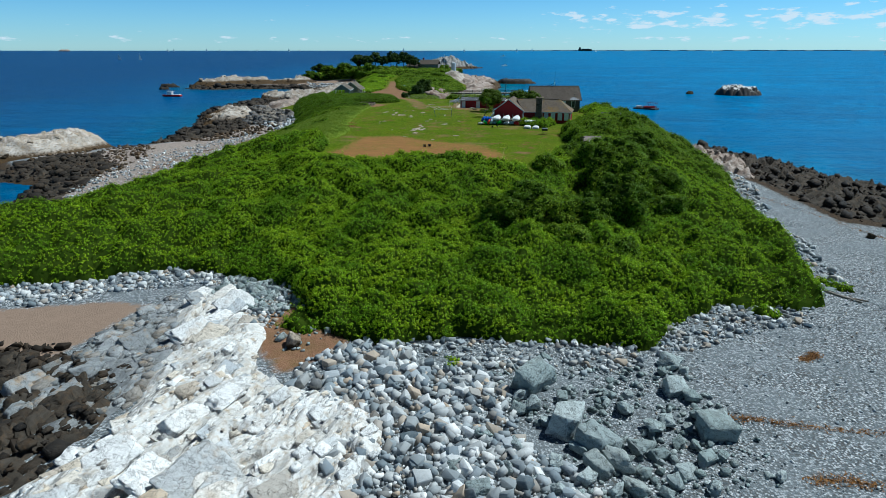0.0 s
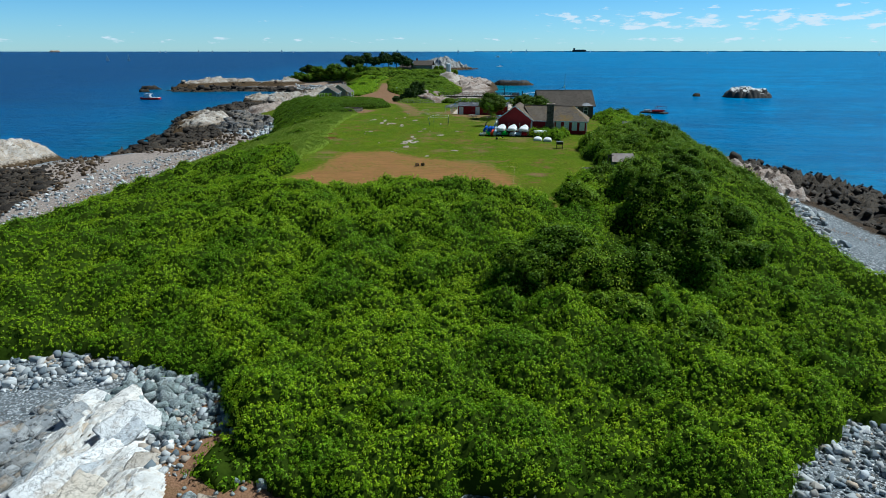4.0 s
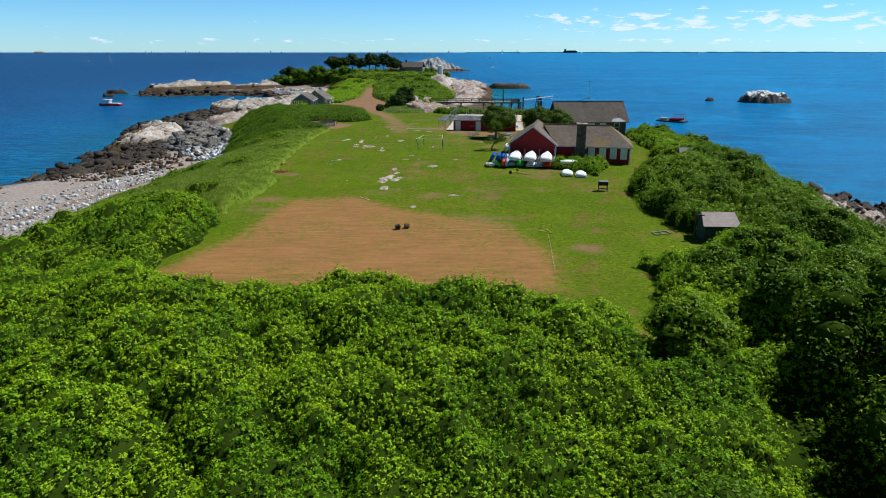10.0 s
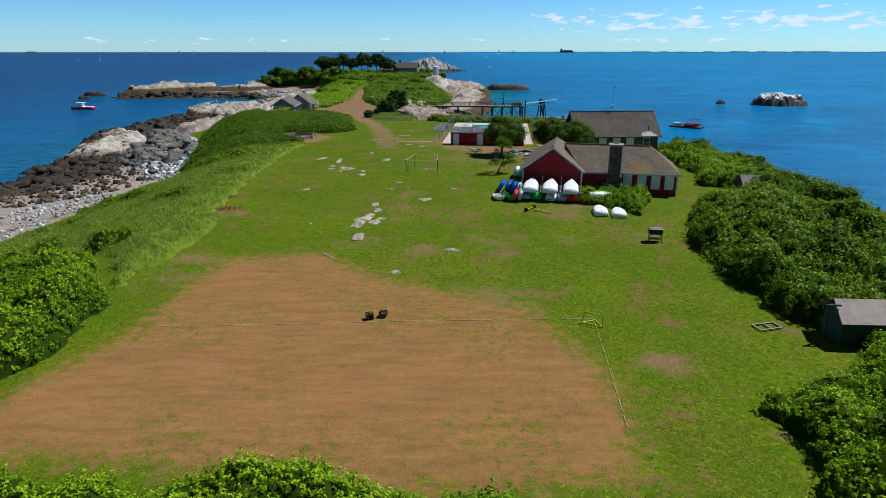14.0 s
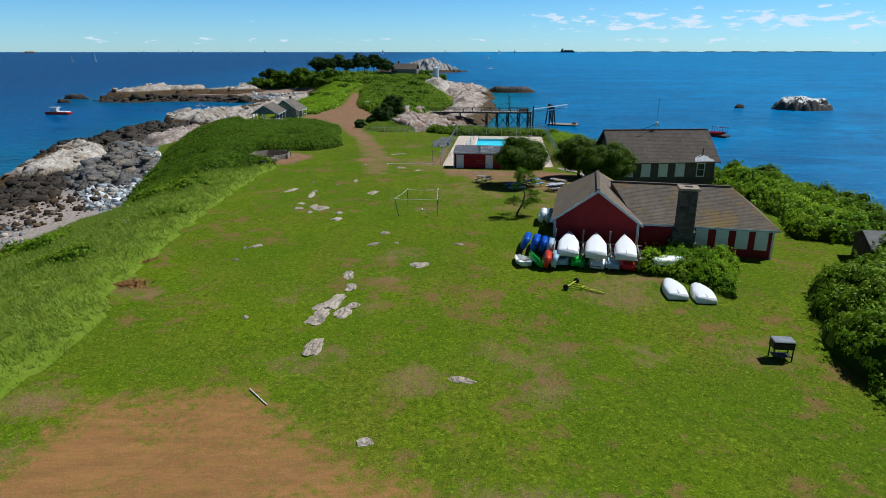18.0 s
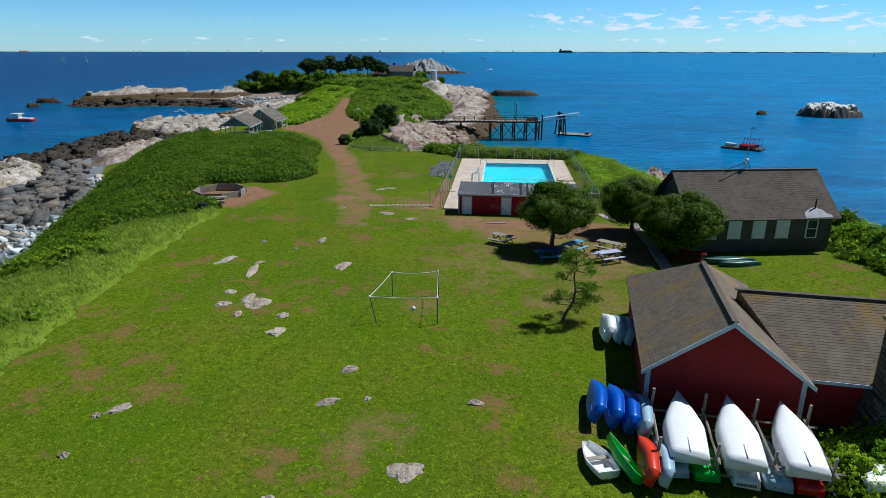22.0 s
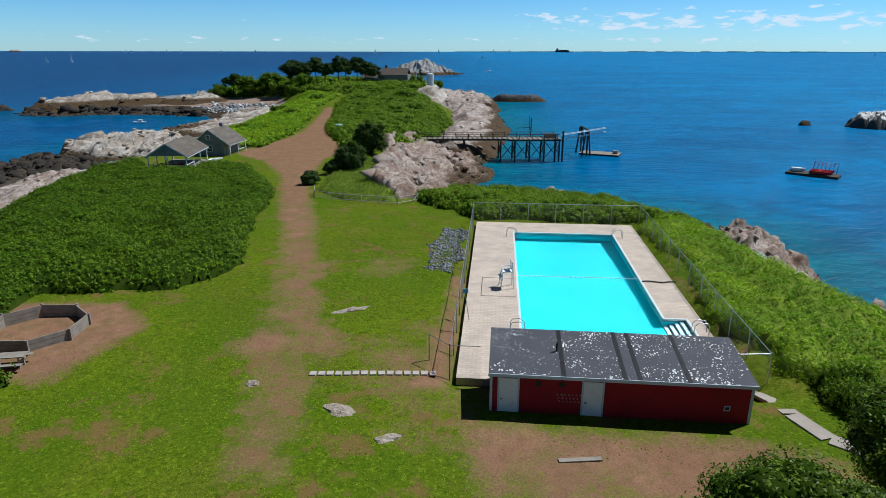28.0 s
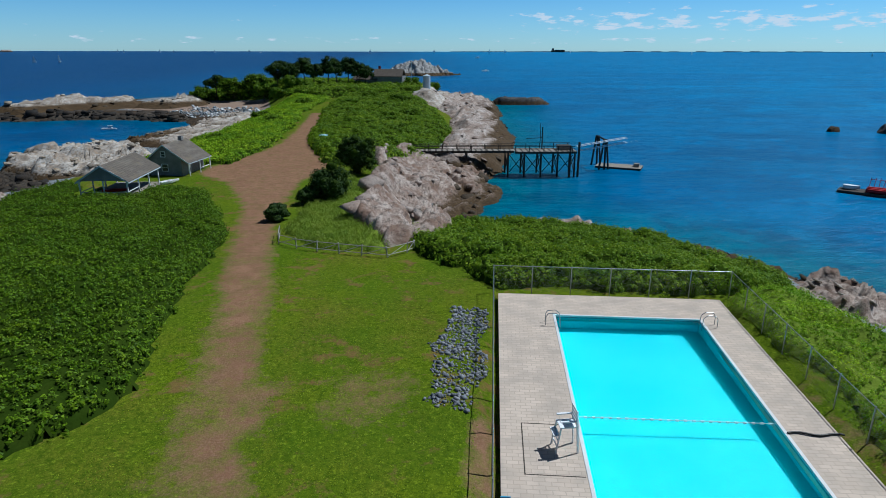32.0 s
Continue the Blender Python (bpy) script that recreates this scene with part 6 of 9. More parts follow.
# ---- the pool house ----
def pool_house():
    g = 0.25
    ho = thing("pool_house", "low red pool house with two white doors and stained roof", "house", pose(9.05, 166.35, g, 0, 0, -7.0))
    L, D, e, b = 5.75, 1.85, 2.62 - g, 2.98 - g
    bm = bmesh.new()
    prism(bm, [(-L, -D, -0.3), (L, -D, -0.3), (L, D, -0.3), (-L, D, -0.3), (-L, -D, e - 0.12), (L, -D, e - 0.12), (L, D, b - 0.12), (-L, D, b - 0.12)], ((0, 1, 5, 4), (1, 2, 6, 5), (2, 3, 7, 6), (3, 0, 4, 7), (4, 5, 6, 7), (0, 3, 2, 1)))
    part("wall", bm, REDBRIGHT, ho)
    n = Nodes("stained_roll_roof", 0.8, 0, 0.3)
    base = n.mix(n.noise(1.0, 5), (0.05, 0.052, 0.062), (0.085, 0.085, 0.095))
    spots = n.node("TexVoronoi")
    spots.inputs["Scale"].default_value = 10.0
    n.put(spots.inputs["Vector"], n.pos((1, 1.0, 1)))
    amount = n.ramp(n.noise(0.9, 3), 0.34, 0.66, 0.22, 0.72)
    pick = n.node("SeparateColor", Color=spots.outputs["Color"]).outputs[1]
    size = n.math("MULTIPLY", amount, pick)
    f = n.math("LESS_THAN", n.math("ADD", spots.outputs["Distance"], n.math("MULTIPLY", n.noise(22, 4, 0.7), 0.35)), n.math("ADD", size, 0.075))
    n.bump(n.noise(50, 3), 0.3, 0.01)
    roofm = n.done(n.mix(f, base, (0.72, 0.72, 0.70)))
    slab("roof", [(-L - 0.12, -D - 0.22, e - 0.1), (L + 0.12, -D - 0.22, e - 0.1), (L + 0.12, D + 0.15, b - 0.08), (-L - 0.12, D + 0.15, b - 0.08)], 0.1, roofm, ho, "dark roofing felt spattered with white droppings")
    for x in (-2.6, 0.1, 0.75, 2.9):
        k = (b - e) / (2 * D)
        slab("roof_seam", [(x, -D - 0.22, e + 0.003), (x + 0.2, -D - 0.22, e + 0.003), (x + 0.2, D + 0.15, b + 0.022), (x, D + 0.15, b + 0.022)], 0.012, BLACK, ho)
    bpart("fascia", PALEBLUE, ho, (-L - 0.13, L + 0.13, -D - 0.26, -D - 0.225, e - 0.16, e + 0.0))
    for x in (-L, L):
        bpart("corner_board", PALEBLUE, ho, (x - 0.06, x + 0.06, -D - 0.03, -D + 0.06, -0.1, e - 0.12))
    for x, lab in ((-4.95, "white plank door, closed"), (-1.15, "white plank door with a knob, closed")):
        d = bpart("door", WHITE, ho, (x - 0.42, x + 0.42, -D - 0.035, -D + 0.02, 0.02, 2.05), bevel=0.008, label=lab)
        bpart("door_frame", PALEBLUE, d, (x - 0.5, x - 0.42, -D - 0.045, -D + 0.01, 0, 2.12), (x + 0.42, x + 0.5, -D - 0.045, -D + 0.01, 0, 2.12))
        bm = bmesh.new()
        bmesh.ops.create_uvsphere(bm, u_segments=10, v_segments=8, radius=0.04, matrix=Matrix.Translation((x - 0.32, -D - 0.08, 1.0)))
        part("door_knob", bm, BLACK, d)
        bpart("step", WOOD, ho, (x - 0.5, x + 0.5, -D - 0.3, -D - 0.05, -0.25, -0.06))
    for x in (-3.6, -2.55):
        bpart("vent_window", BLACK, ho, (x - 0.14, x + 0.14, -D - 0.025, -D + 0.02, 1.72, 1.95), label="small dark vent opening")
    v = bpart("wall_vent", PALEBLUE, ho, (4.62, 4.88, -D - 0.04, -D + 0.02, 0.95, 1.2))
    bpart("louvre", BLACK, v, (4.66, 4.84, -D - 0.05, -D - 0.035, 1.0, 1.15))
    # faded lettering, no longer legible: rows of small strokes
    rng = random.Random(8)
    for r in range(3):
        for k in range(7):
            x = -2.75 + k * 0.17 + r * 0.05
            bpart("faded_mark", plain_mark, ho, (x, x + rng.uniform(0.05, 0.1), -D - 0.012, -D - 0.004, 1.28 - r * 0.17, 1.36 - r * 0.17))
    bm = bmesh.new()
    k = e + (b - e) * 0.5
    rod(bm, (-2.7, 0, k - 0.1), (-2.7, 0, k + 0.45), 0.05)
    part("vent_pipe", bm, BLACK, ho)



pool_house()


# ---- pool ----
DECK = pose(1.75, 169.5, 0.0, 0, 0, -6.3)
tiles = Nodes("paver_concrete", 0.85, 0, 0.25)
br = tiles.node("TexBrick")
br.offset, br.squash = 0.5, 1.0
for k, v in (("Scale", 1.0), ("Mortar Size", 0.02), ("Brick Width", 0.5), ("Row Height", 0.25)):
    br.inputs[k].default_value = v
tiles.put(br.inputs["Vector"], tiles.local())
br.inputs["Color1"].default_value, br.inputs["Color2"].default_value, br.inputs["Mortar"].default_value = (0.61, 0.50, 0.40, 1), (0.52, 0.425, 0.335, 1), (0.45, 0.365, 0.29, 1)
col = tiles.mix(tiles.ramp(tiles.noise(0.7, 5), 0.42, 0.68, 0, 0.6), br.outputs["Color"], (0.37, 0.315, 0.26))
tiles.bump(tiles.noise(20, 3), 0.2, 0.01)
PAVER = tiles.done(col)
PX0, PX1, PY0, PY1, SXX, SY0, SY1 = 3.6, 12.62, 4.0, 26.9, 14.05, 4.0, 8.0
deck = thing("pool_deck", "pale concrete deck round the swimming pool", "deck", DECK)
deck["kind"] = "structure"
for i, b in enumerate(((0, PX0, -0.6, 30.4), (PX0, PX1, -0.6, PY0), (PX0, PX1, PY1, 30.4), (PX1, SXX, -0.6, SY0), (SXX, 15.0, -0.6, 30.4), (PX1, SXX, SY1, 30.4))):
    bpart("deck_slab", PAVER, deck, (b[0], b[1], b[2], b[3], -0.6, 0.2))
pool = thing("swimming_pool", "rectangular swimming pool filled with bright turquoise water", "pool", DECK)
POOLPAINT = plain("pool_paint", (0.07, 0.60, 0.66), (0.05, 0.53, 0.60), 0.3, 6, 0.6, 0, 0.05)
bm = bmesh.new()
zs, zd = -0.75, -1.7
prism(bm, [(PX0, PY0, 0.16), (PX1, PY0, 0.16), (PX1, PY1, 0.16), (PX0, PY1, 0.16), (PX0, PY0, zs), (PX1, PY0, zs), (PX1, 15, zs - 0.3), (PX0, 15, zs - 0.3), (PX1, PY1, zd), (PX0, PY1, zd), (PX1, SY1, 0.16), (PX1, SY1, zs - 0.1)],
      ((0, 4, 7, 9, 3), (3, 9, 8, 2), (10, 2, 8, 6, 11), (4, 5, 6, 7), (7, 6, 8, 9), (0, 1, 5, 4)))
part("basin", bm, POOLPAINT, pool)
bm = bmesh.new()
prism(bm, [(PX1, SY0, 0.16), (SXX, SY0, 0.16), (SXX, SY1, 0.16), (PX1, SY1, 0.16), (PX1, SY0, -1.2), (SXX, SY0, -1.2), (SXX, SY1, -1.2), (PX1, SY1, -1.2)], ((0, 1, 5, 4), (1, 2, 6, 5), (2, 3, 7, 6), (4, 5, 6, 7)))
alcove = part("step_alcove", bm, POOLPAINT, pool)
for k in range(4):
    x = PX1 + 0.05 + k * 0.34
    s = bpart("pool_step", WHITE, alcove, (x, x + 0.22, SY0 + 0.02, SY1 - 0.02, -1.1, -0.75 + k * 0.22))
w = Nodes("pool_water", 0.02, 0, 0.4)
w.b.inputs["Transmission Weight"].default_value, w.b.inputs["IOR"].default_value = 1.0, 1.33
w.bump(w.noise(1.5, 3), 0.08, 0.1)
WATER = w.done((0.72, 0.98, 0.99))
bm = bmesh.new()
prism(bm, [(PX0 + 0.01, PY0 + 0.01, 0.12), (SXX - 0.01, PY0 + 0.01, 0.12), (SXX - 0.01, SY1 - 0.01, 0.12), (PX1 - 0.01, SY1 - 0.01, 0.12), (PX1 - 0.01, PY1 - 0.01, 0.12), (PX0 + 0.01, PY1 - 0.01, 0.12)], ((0, 1, 2, 3, 4, 5),))
water = part("water", bm, WATER, pool, "clear pool water")
water.visible_shadow = False
COPE = plain("pool_coping", (0.74, 0.74, 0.72), (0.66, 0.66, 0.64), 1, 20, 0.6)
TILE = plain("waterline_tile", (0.05, 0.12, 0.16), (0.08, 0.20, 0.24), 4, 30, 0.3)
c = 0.14
for b in ((PX0 - c, PX0 + 0.03, PY0 - c, PY1 + c), (PX0 + 0.03, PX1 - 0.03, PY1 - 0.03, PY1 + c), (PX1 - 0.03, PX1 + c, SY1 + c, PY1 + c), (PX1 + 0.0, SXX + c, SY1 - 0.03, SY1 + c), (SXX - 0.03, SXX + c, SY0 - c, SY1 - 0.03), (PX0 + 0.03, SXX - 0.03, PY0 - c, PY0 + 0.03)):
    bpart("coping", COPE, pool, (b[0], b[1], b[2], b[3], 0.1, 0.225), bevel=0.012)
for b in ((PX0 + 0.002, PX1 - 0.002, PY1 - 0.016, PY1 - 0.002), (PX1 - 0.016, PX1 - 0.002, SY1 + 0.05, PY1 - 0.016), (PX1 + 0.002, SXX - 0.002, SY1 - 0.016, SY1 - 0.002)):
    bpart("waterline_tiles", TILE, pool, (b[0], b[1], b[2], b[3], -0.1, 0.098))
rope = thing("lane_rope", "white float rope strung across the pool", "rope", DECK)
bm = bmesh.new()
rod(bm, (PX0, 15.3, 0.16), (PX1, 15.45, 0.16), 0.02, 6)
part("line", bm, WHITE, rope)
for k in range(24):
    bm = bmesh.new()
    x = PX0 + 0.3 + k * 0.38
    rod(bm, (x, 15.31 + k * 0.006, 0.15), (x + 0.13, 15.31 + k * 0.006, 0.15), 0.055, 8)
    part("float", bm, WHITE, rope)
hose = thing("pool_hose", "dark ribbed hose lying across the deck", "hose", DECK)
bm = bmesh.new()
for k in range(9):
    rod(bm, (PX1 + 0.1 + k * 0.27, 14.6 + 0.1 * math.sin(k), 0.27), (PX1 + 0.1 + (k + 1) * 0.27, 14.6 + 0.1 * math.sin(k + 1), 0.27), 0.05, 8)
part("tube", bm, BLACK, hose)
bpart("depth_stripe", TILE, pool, (PX0 + 0.05, PX1 - 0.05, 13.2, 13.35, zs - 0.29, zs - 0.255))


def pool_ladder(u, v, turn):
    la = thing("pool_ladder", "curved steel grab rails beside the pool", "ladder", DECK @ pose(u, v, 0.2, 0, 0, turn))
    for s in (-0.25, 0.25):
        bm = bmesh.new()
        pts = [(-0.5, s, 0.0), (-0.5, s, 0.55), (-0.38, s, 0.75), (0.1, s, 0.8), (0.35, s, 0.6), (0.4, s, 0.0), (0.4, s, -0.5)]
        for a, b in zip(pts, pts[1:]):
            rod(bm, a, b, 0.025)
        part("grab_rail", bm, METAL, la)


pool_ladder(PX0 - 0.2, 5.2, 0)
pool_ladder(PX0 - 0.2, 25.6, 0)
pool_ladder(PX1 + 0.2, 26.0, 180)
pool_ladder(SXX + 0.2, 6.0, 180)


def guard_chair():
    ch = thing("lifeguard_chair", "tall white wooden lifeguard chair on the pool deck", "chair", DECK @ pose(2.75, 12.75, 0.2, 0, 0, -80))
    for sx in (-0.32, 0.32):
        for sy, dy in ((-0.4, -0.1), (0.4, 0.05)):
            bm = bmesh.new()
            rod(bm, (sx * 1.15, sy + dy, 0), (sx, sy * 0.8, 1.25 if sy < 0 else 2.0), 0.045, 4)
            part("leg", bm, WHITE, ch)
        bpart("arm", WHITE, ch, (sx - 0.05, sx + 0.05, -0.36, 0.34, 1.5, 1.54))
    bpart("seat", WHITE, ch, (-0.34, 0.34, -0.36, 0.34, 1.2, 1.25), bevel=0.01)
    for k in range(4):
        bpart("back_slat", WHITE, ch, (-0.34, 0.34, 0.3, 0.33, 1.4 + k * 0.16, 1.52 + k * 0.16))
    for k in range(3):
        bpart("rung", WHITE, ch, (-0.34, 0.34, -0.46 + k * 0.02, -0.42 + k * 0.02, 0.3 + k * 0.3, 0.36 + k * 0.3))
    bpart("footrest", WHITE, ch, (-0.34, 0.34, -0.62, -0.36, 0.85, 0.89))


guard_chair()
mark = thing("deck_marking", "dark painted outline round the lifeguard chair", "marking", DECK)
bpart("line", DARKWOOD, mark, (0.95, 3.4, 10.88, 10.93, 0.2, 0.206), (0.95, 3.4, 14.5, 14.55, 0.2, 0.206), (0.95, 1.0, 10.93, 14.5, 0.2, 0.206))
net = thing("skimmer_net", "blue skimmer net on a pole leaning at the fence", "net", DECK @ pose(0.35, 6.6, 0.2))
bm = bmesh.new()
rod(bm, (0, 0, 0), (-0.3, 0.5, 1.7), 0.02)
part("pole", bm, METAL, net)
bpart("head", plain("blue_plastic", (0.10, 0.35, 0.55), None, 3, 20, 0.4), net, (-0.45, -0.1, 0.5, 0.55, 1.65, 1.95))

# chain-link fence: a post for each bay, rails, and wire drawn as real strands
fence = thing("pool_fence", "grey chain-link fence on steel posts round the pool", "fence", DECK)


def fence_bay(a, b, h=1.85, z=0.1):
    a, b = Vector((*a, z)), Vector((*b, z))
    along = b - a
    L = along.length
    along.normalize()
    up = Vector((0, 0, 1))
    bm = bmesh.new()
    rod(bm, a - up * 0.2, a + up * (h + 0.06), 0.035)
    part("post", bm, METAL, fence)
    bm = bmesh.new()
    rod(bm, a + up * h, b + up * h, 0.022, 6)
    part("top_rail", bm, METAL, fence)
    bm = bmesh.new()
    k, s = -h, 0.11
    while k < L:
        for sg in (1, -1):
            p0, p1 = max(k, 0), min(k + h, L)
            if p1 > p0:
                q0, q1 = (p0 - k), (p1 - k)
                if sg < 0:
                    q0, q1 = h - q0, h - q1
                A, B = a + along * p0 + up * q0, a + along * p1 + up * q1
                t = (B - A).normalized().cross(along.cross(up)).normalized() * 0.0014
                vs = [bm.verts.new(v) for v in (A - t, B - t, B + t, A + t)]
                bm.faces.new(vs)
        k += s
    part("wire_mesh", bm, METAL, fence)


FU0, FU1, FV0, FV1 = -0.35, 15.9, -0.4, 31.2
for u0, v0, u1, v1, n in ((FU0, FV0, FU0, FV1, 11), (FU0, FV1, FU1, FV1, 6), (FU1, FV1, FU1, FV0 + 0.5, 11), (FU1, FV0 + 0.5, FU1 - 2.6, FV0 + 0.2, 1), (FU0 - 1.2, FV0 + 1.2, FU0, FV0, 1), (FU0, FV0, FU0 + 1.6, FV0, 1)):
    for i in range(n):
        fence_bay((u0 + (u1 - u0) * i / n, v0 + (v1 - v0) * i / n), (u0 + (u1 - u0) * (i + 1) / n, v0 + (v1 - v0) * (i + 1) / n))

# ---- trees ----
BARK = plain("bark", (0.12, 0.09, 0.065), (0.075, 0.058, 0.045), 3, 20, 0.95, 0, 0.6, 0.1, 0.03)


def tree(name, label, x, y, tall, width, seed, mat, n_leaf, leaf, clumps=26, trunk=0.16, low=0.25, flat=1.0, lean=(0, 0), gap=0.5, bare=False):
    """A tapered trunk with limbs, and a crown of leaf clumps of uneven outline."""
    rng = np.random.RandomState(seed)
    ob = thing(name, label, "tree", pose(x, y, height(x, y) - 0.1))
    bm = bmesh.new()
    top = Vector((lean[0], lean[1], tall * (low + 0.35)))
    rod(bm, (0, 0, 0), (lean[0] * 0.4, lean[1] * 0.4, tall * low), trunk, 8, trunk * 0.75)
    rod(bm, (lean[0] * 0.4, lean[1] * 0.4, tall * low), top, trunk * 0.75, 8, trunk * 0.4)
    cen, crowns = np.array([lean[0], lean[1], tall * (0.5 + low / 2)]), []
    half = tall * (1 - low) / 2
    for k in range(clumps):
        v = rng.normal(0, 1, 3)
        v /= np.linalg.norm(v)
        r = rng.uniform(0.35, 1.0) ** 0.6
        c = cen + v * r * np.array([width / 2, width / 2, half * flat]) * (1 - 0.28 * (gap if k % 3 else 0))
        crowns.append((c, rng.uniform(0.4, 1.0) * width * 0.19))
        if k % 2 == 0:
            a = Vector((lean[0] * 0.4, lean[1] * 0.4, tall * low)).lerp(top, rng.uniform(0.0, 1.0))
            rod(bm, a, Vector(c), trunk * 0.35, 5, trunk * 0.1)
    part("trunk", bm, BARK, ob)
    # dark cores added for twigs and inner leaves, to close each clump to light
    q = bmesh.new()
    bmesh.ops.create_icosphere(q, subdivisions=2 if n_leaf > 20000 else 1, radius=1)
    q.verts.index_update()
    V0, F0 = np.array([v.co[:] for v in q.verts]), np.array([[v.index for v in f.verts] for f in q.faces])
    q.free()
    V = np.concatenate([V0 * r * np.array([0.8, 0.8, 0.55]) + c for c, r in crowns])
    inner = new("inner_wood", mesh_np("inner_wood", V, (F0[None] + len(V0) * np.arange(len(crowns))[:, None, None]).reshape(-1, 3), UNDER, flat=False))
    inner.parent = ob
    per = n_leaf // clumps
    P, N = [], []
    for c, r in crowns:
        v = rng.normal(0, 1, (per, 3))
        v /= np.linalg.norm(v, axis=1)[:, None]
        P.append(c + v * r * np.array([1.15, 1.15, 0.8]) * rng.uniform(0.82, 1.14, (per, 1)))
        N.append(v + np.array([0, 0, 0.35]) + rng.normal(0, 0.45, (per, 3)))
    P, N = np.concatenate(P), np.concatenate(N)
    N /= np.linalg.norm(N, axis=1)[:, None]
    cr = leaves("crown", P, N, leaf * rng.uniform(0.6, 1.4, len(P)), rng, mat, ob)
    cr.pop("kind")
    return ob


tree("rowan_tree", "round dark green tree shading the picnic tables", 9.8, 152.5, 5.4, 5.4, 1, TREELEAF, 60000, 0.056, 110, 0.2, 0.26, 0.9, (0.4, 0.2))
tree("rowan_tree", "broad dark green tree beside the grey house", 17.8, 157.8, 4.8, 5.2, 2, TREELEAF, 60000, 0.056, 100, 0.2, 0.2)
tree("rowan_tree", "dense dark green tree in front of the grey house", 19.4, 151.4, 4.7, 5.6, 3, TREELEAF, 60000, 0.056, 100, 0.2, 0.2)


def small_pine(x, y):
    """A thin pine with a bent trunk and tufts of needles at the ends of its few limbs."""
    rng = np.random.RandomState(44)
    ob = thing("small_pine", "thin crooked young pine on the lawn", "tree", pose(x, y, height(x, y) - 0.1))
    stem = [Vector(v) for v in ((0, 0, 0), (0.1, 0, 0.5), (0.55, 0.1, 1.2), (0.65, 0.1, 2.0), (0.5, 0.05, 2.8), (0.6, 0.0, 3.6), (0.55, 0.0, 4.2))]
    bm = bmesh.new()
    for k in range(6):
        rod(bm, stem[k], stem[k + 1], 0.1 - 0.014 * k, 7, 0.1 - 0.014 * (k + 1))
    P, N = [], []
    for k in range(26):
        f = rng.uniform(1.4, 5.9)
        a = stem[int(f)].lerp(stem[int(f) + 1], f - int(f))
        w = rng.uniform(0, 6.28)
        reach = rng.uniform(0.5, 1.0) * (2.1 - 0.27 * f)
        b = a + Vector((math.cos(w) * reach, math.sin(w) * reach, rng.uniform(0.05, 0.5)))
        m = a.lerp(b, 0.5) + Vector((0, 0, -0.1))
        rod(bm, a, m, 0.028, 5, 0.02)
        rod(bm, m, b, 0.02, 5, 0.008)
        for c, q in ((b, 150), (a.lerp(b, 0.75) + Vector(rng.normal(0, 0.12, 3)), 90)):
            P.append(np.array(c) + rng.normal(0, 1, (q, 3)) * np.array([0.17, 0.17, 0.11]))
            N.append(rng.normal(0, 1, (q, 3)) + np.array([0, 0, 0.5]))
    part("trunk", bm, BARK, ob)
    P, N = np.concatenate(P), np.concatenate(N)
    N /= np.linalg.norm(N, axis=1)[:, None]
    leaves("crown", P, N, rng.uniform(0.04, 0.09, len(P)), rng, LEAFD, ob, 0.35).pop("kind")


small_pine(8.0, 138.8)
for i, (x, y, h, w) in enumerate(((13.0, 75.5, 3.2, 4.2), (6.2, 60.5, 4.2, 5.0), (9.0, 62.5, 5.0, 5.6), (10.8, 59.5, 5.2, 5.8), (14.6, 61.0, 5.0, 5.6), (19.4, 63.4, 6.2, 5.8), (20.4, 67.8, 7.2, 6.6), (20.8, 73.0, 7.0, 6.6), (19.5, 77.4, 5.6, 5.6), (23.5, 79, 4.6, 5.6), (26, 73, 4.8, 5.6), (18.0, 83.5, 3.2, 4.4), (22.5, 87, 3.2, 5.0),
                                  (27, 84, 3.4, 5.0), (29, 92, 3.4, 5.0), (12.2, 56, 3.6, 4.6), (24.5, 66, 3.8, 4.8), (26, 104, 3.2, 5), (31, 110, 3.4, 5.4), (35, 119, 3.0, 5.2), (16.5, 54, 3.2, 4.6), (38, 138, 2.6, 5), (40, 150, 2.4, 5))):
    tree("shrub_tree", "dark green spreading shrub tree rising out of the thicket", x, y, h, w, 20 + i, LEAFD if i % 3 else LEAFM, 9000, 0.088, 46, 0.14, 0.06)["group"] = "shrub trees on the slope"
for i, (x, y, h, w) in enumerate(((-11.6, 235.4, 4.8, 5.4), (-10.2, 257, 6.4, 6.6), (-14.0, 234, 2.4, 2.8), (-16.0, 225.2, 1.9, 2.4))):
    tree("pine_tree", "dark low pine beside the dirt track", x, y, h, w, 50 + i, PINE, 7500, 0.13, 60, 0.16, 0.05)["group"] = "pines by the cove"
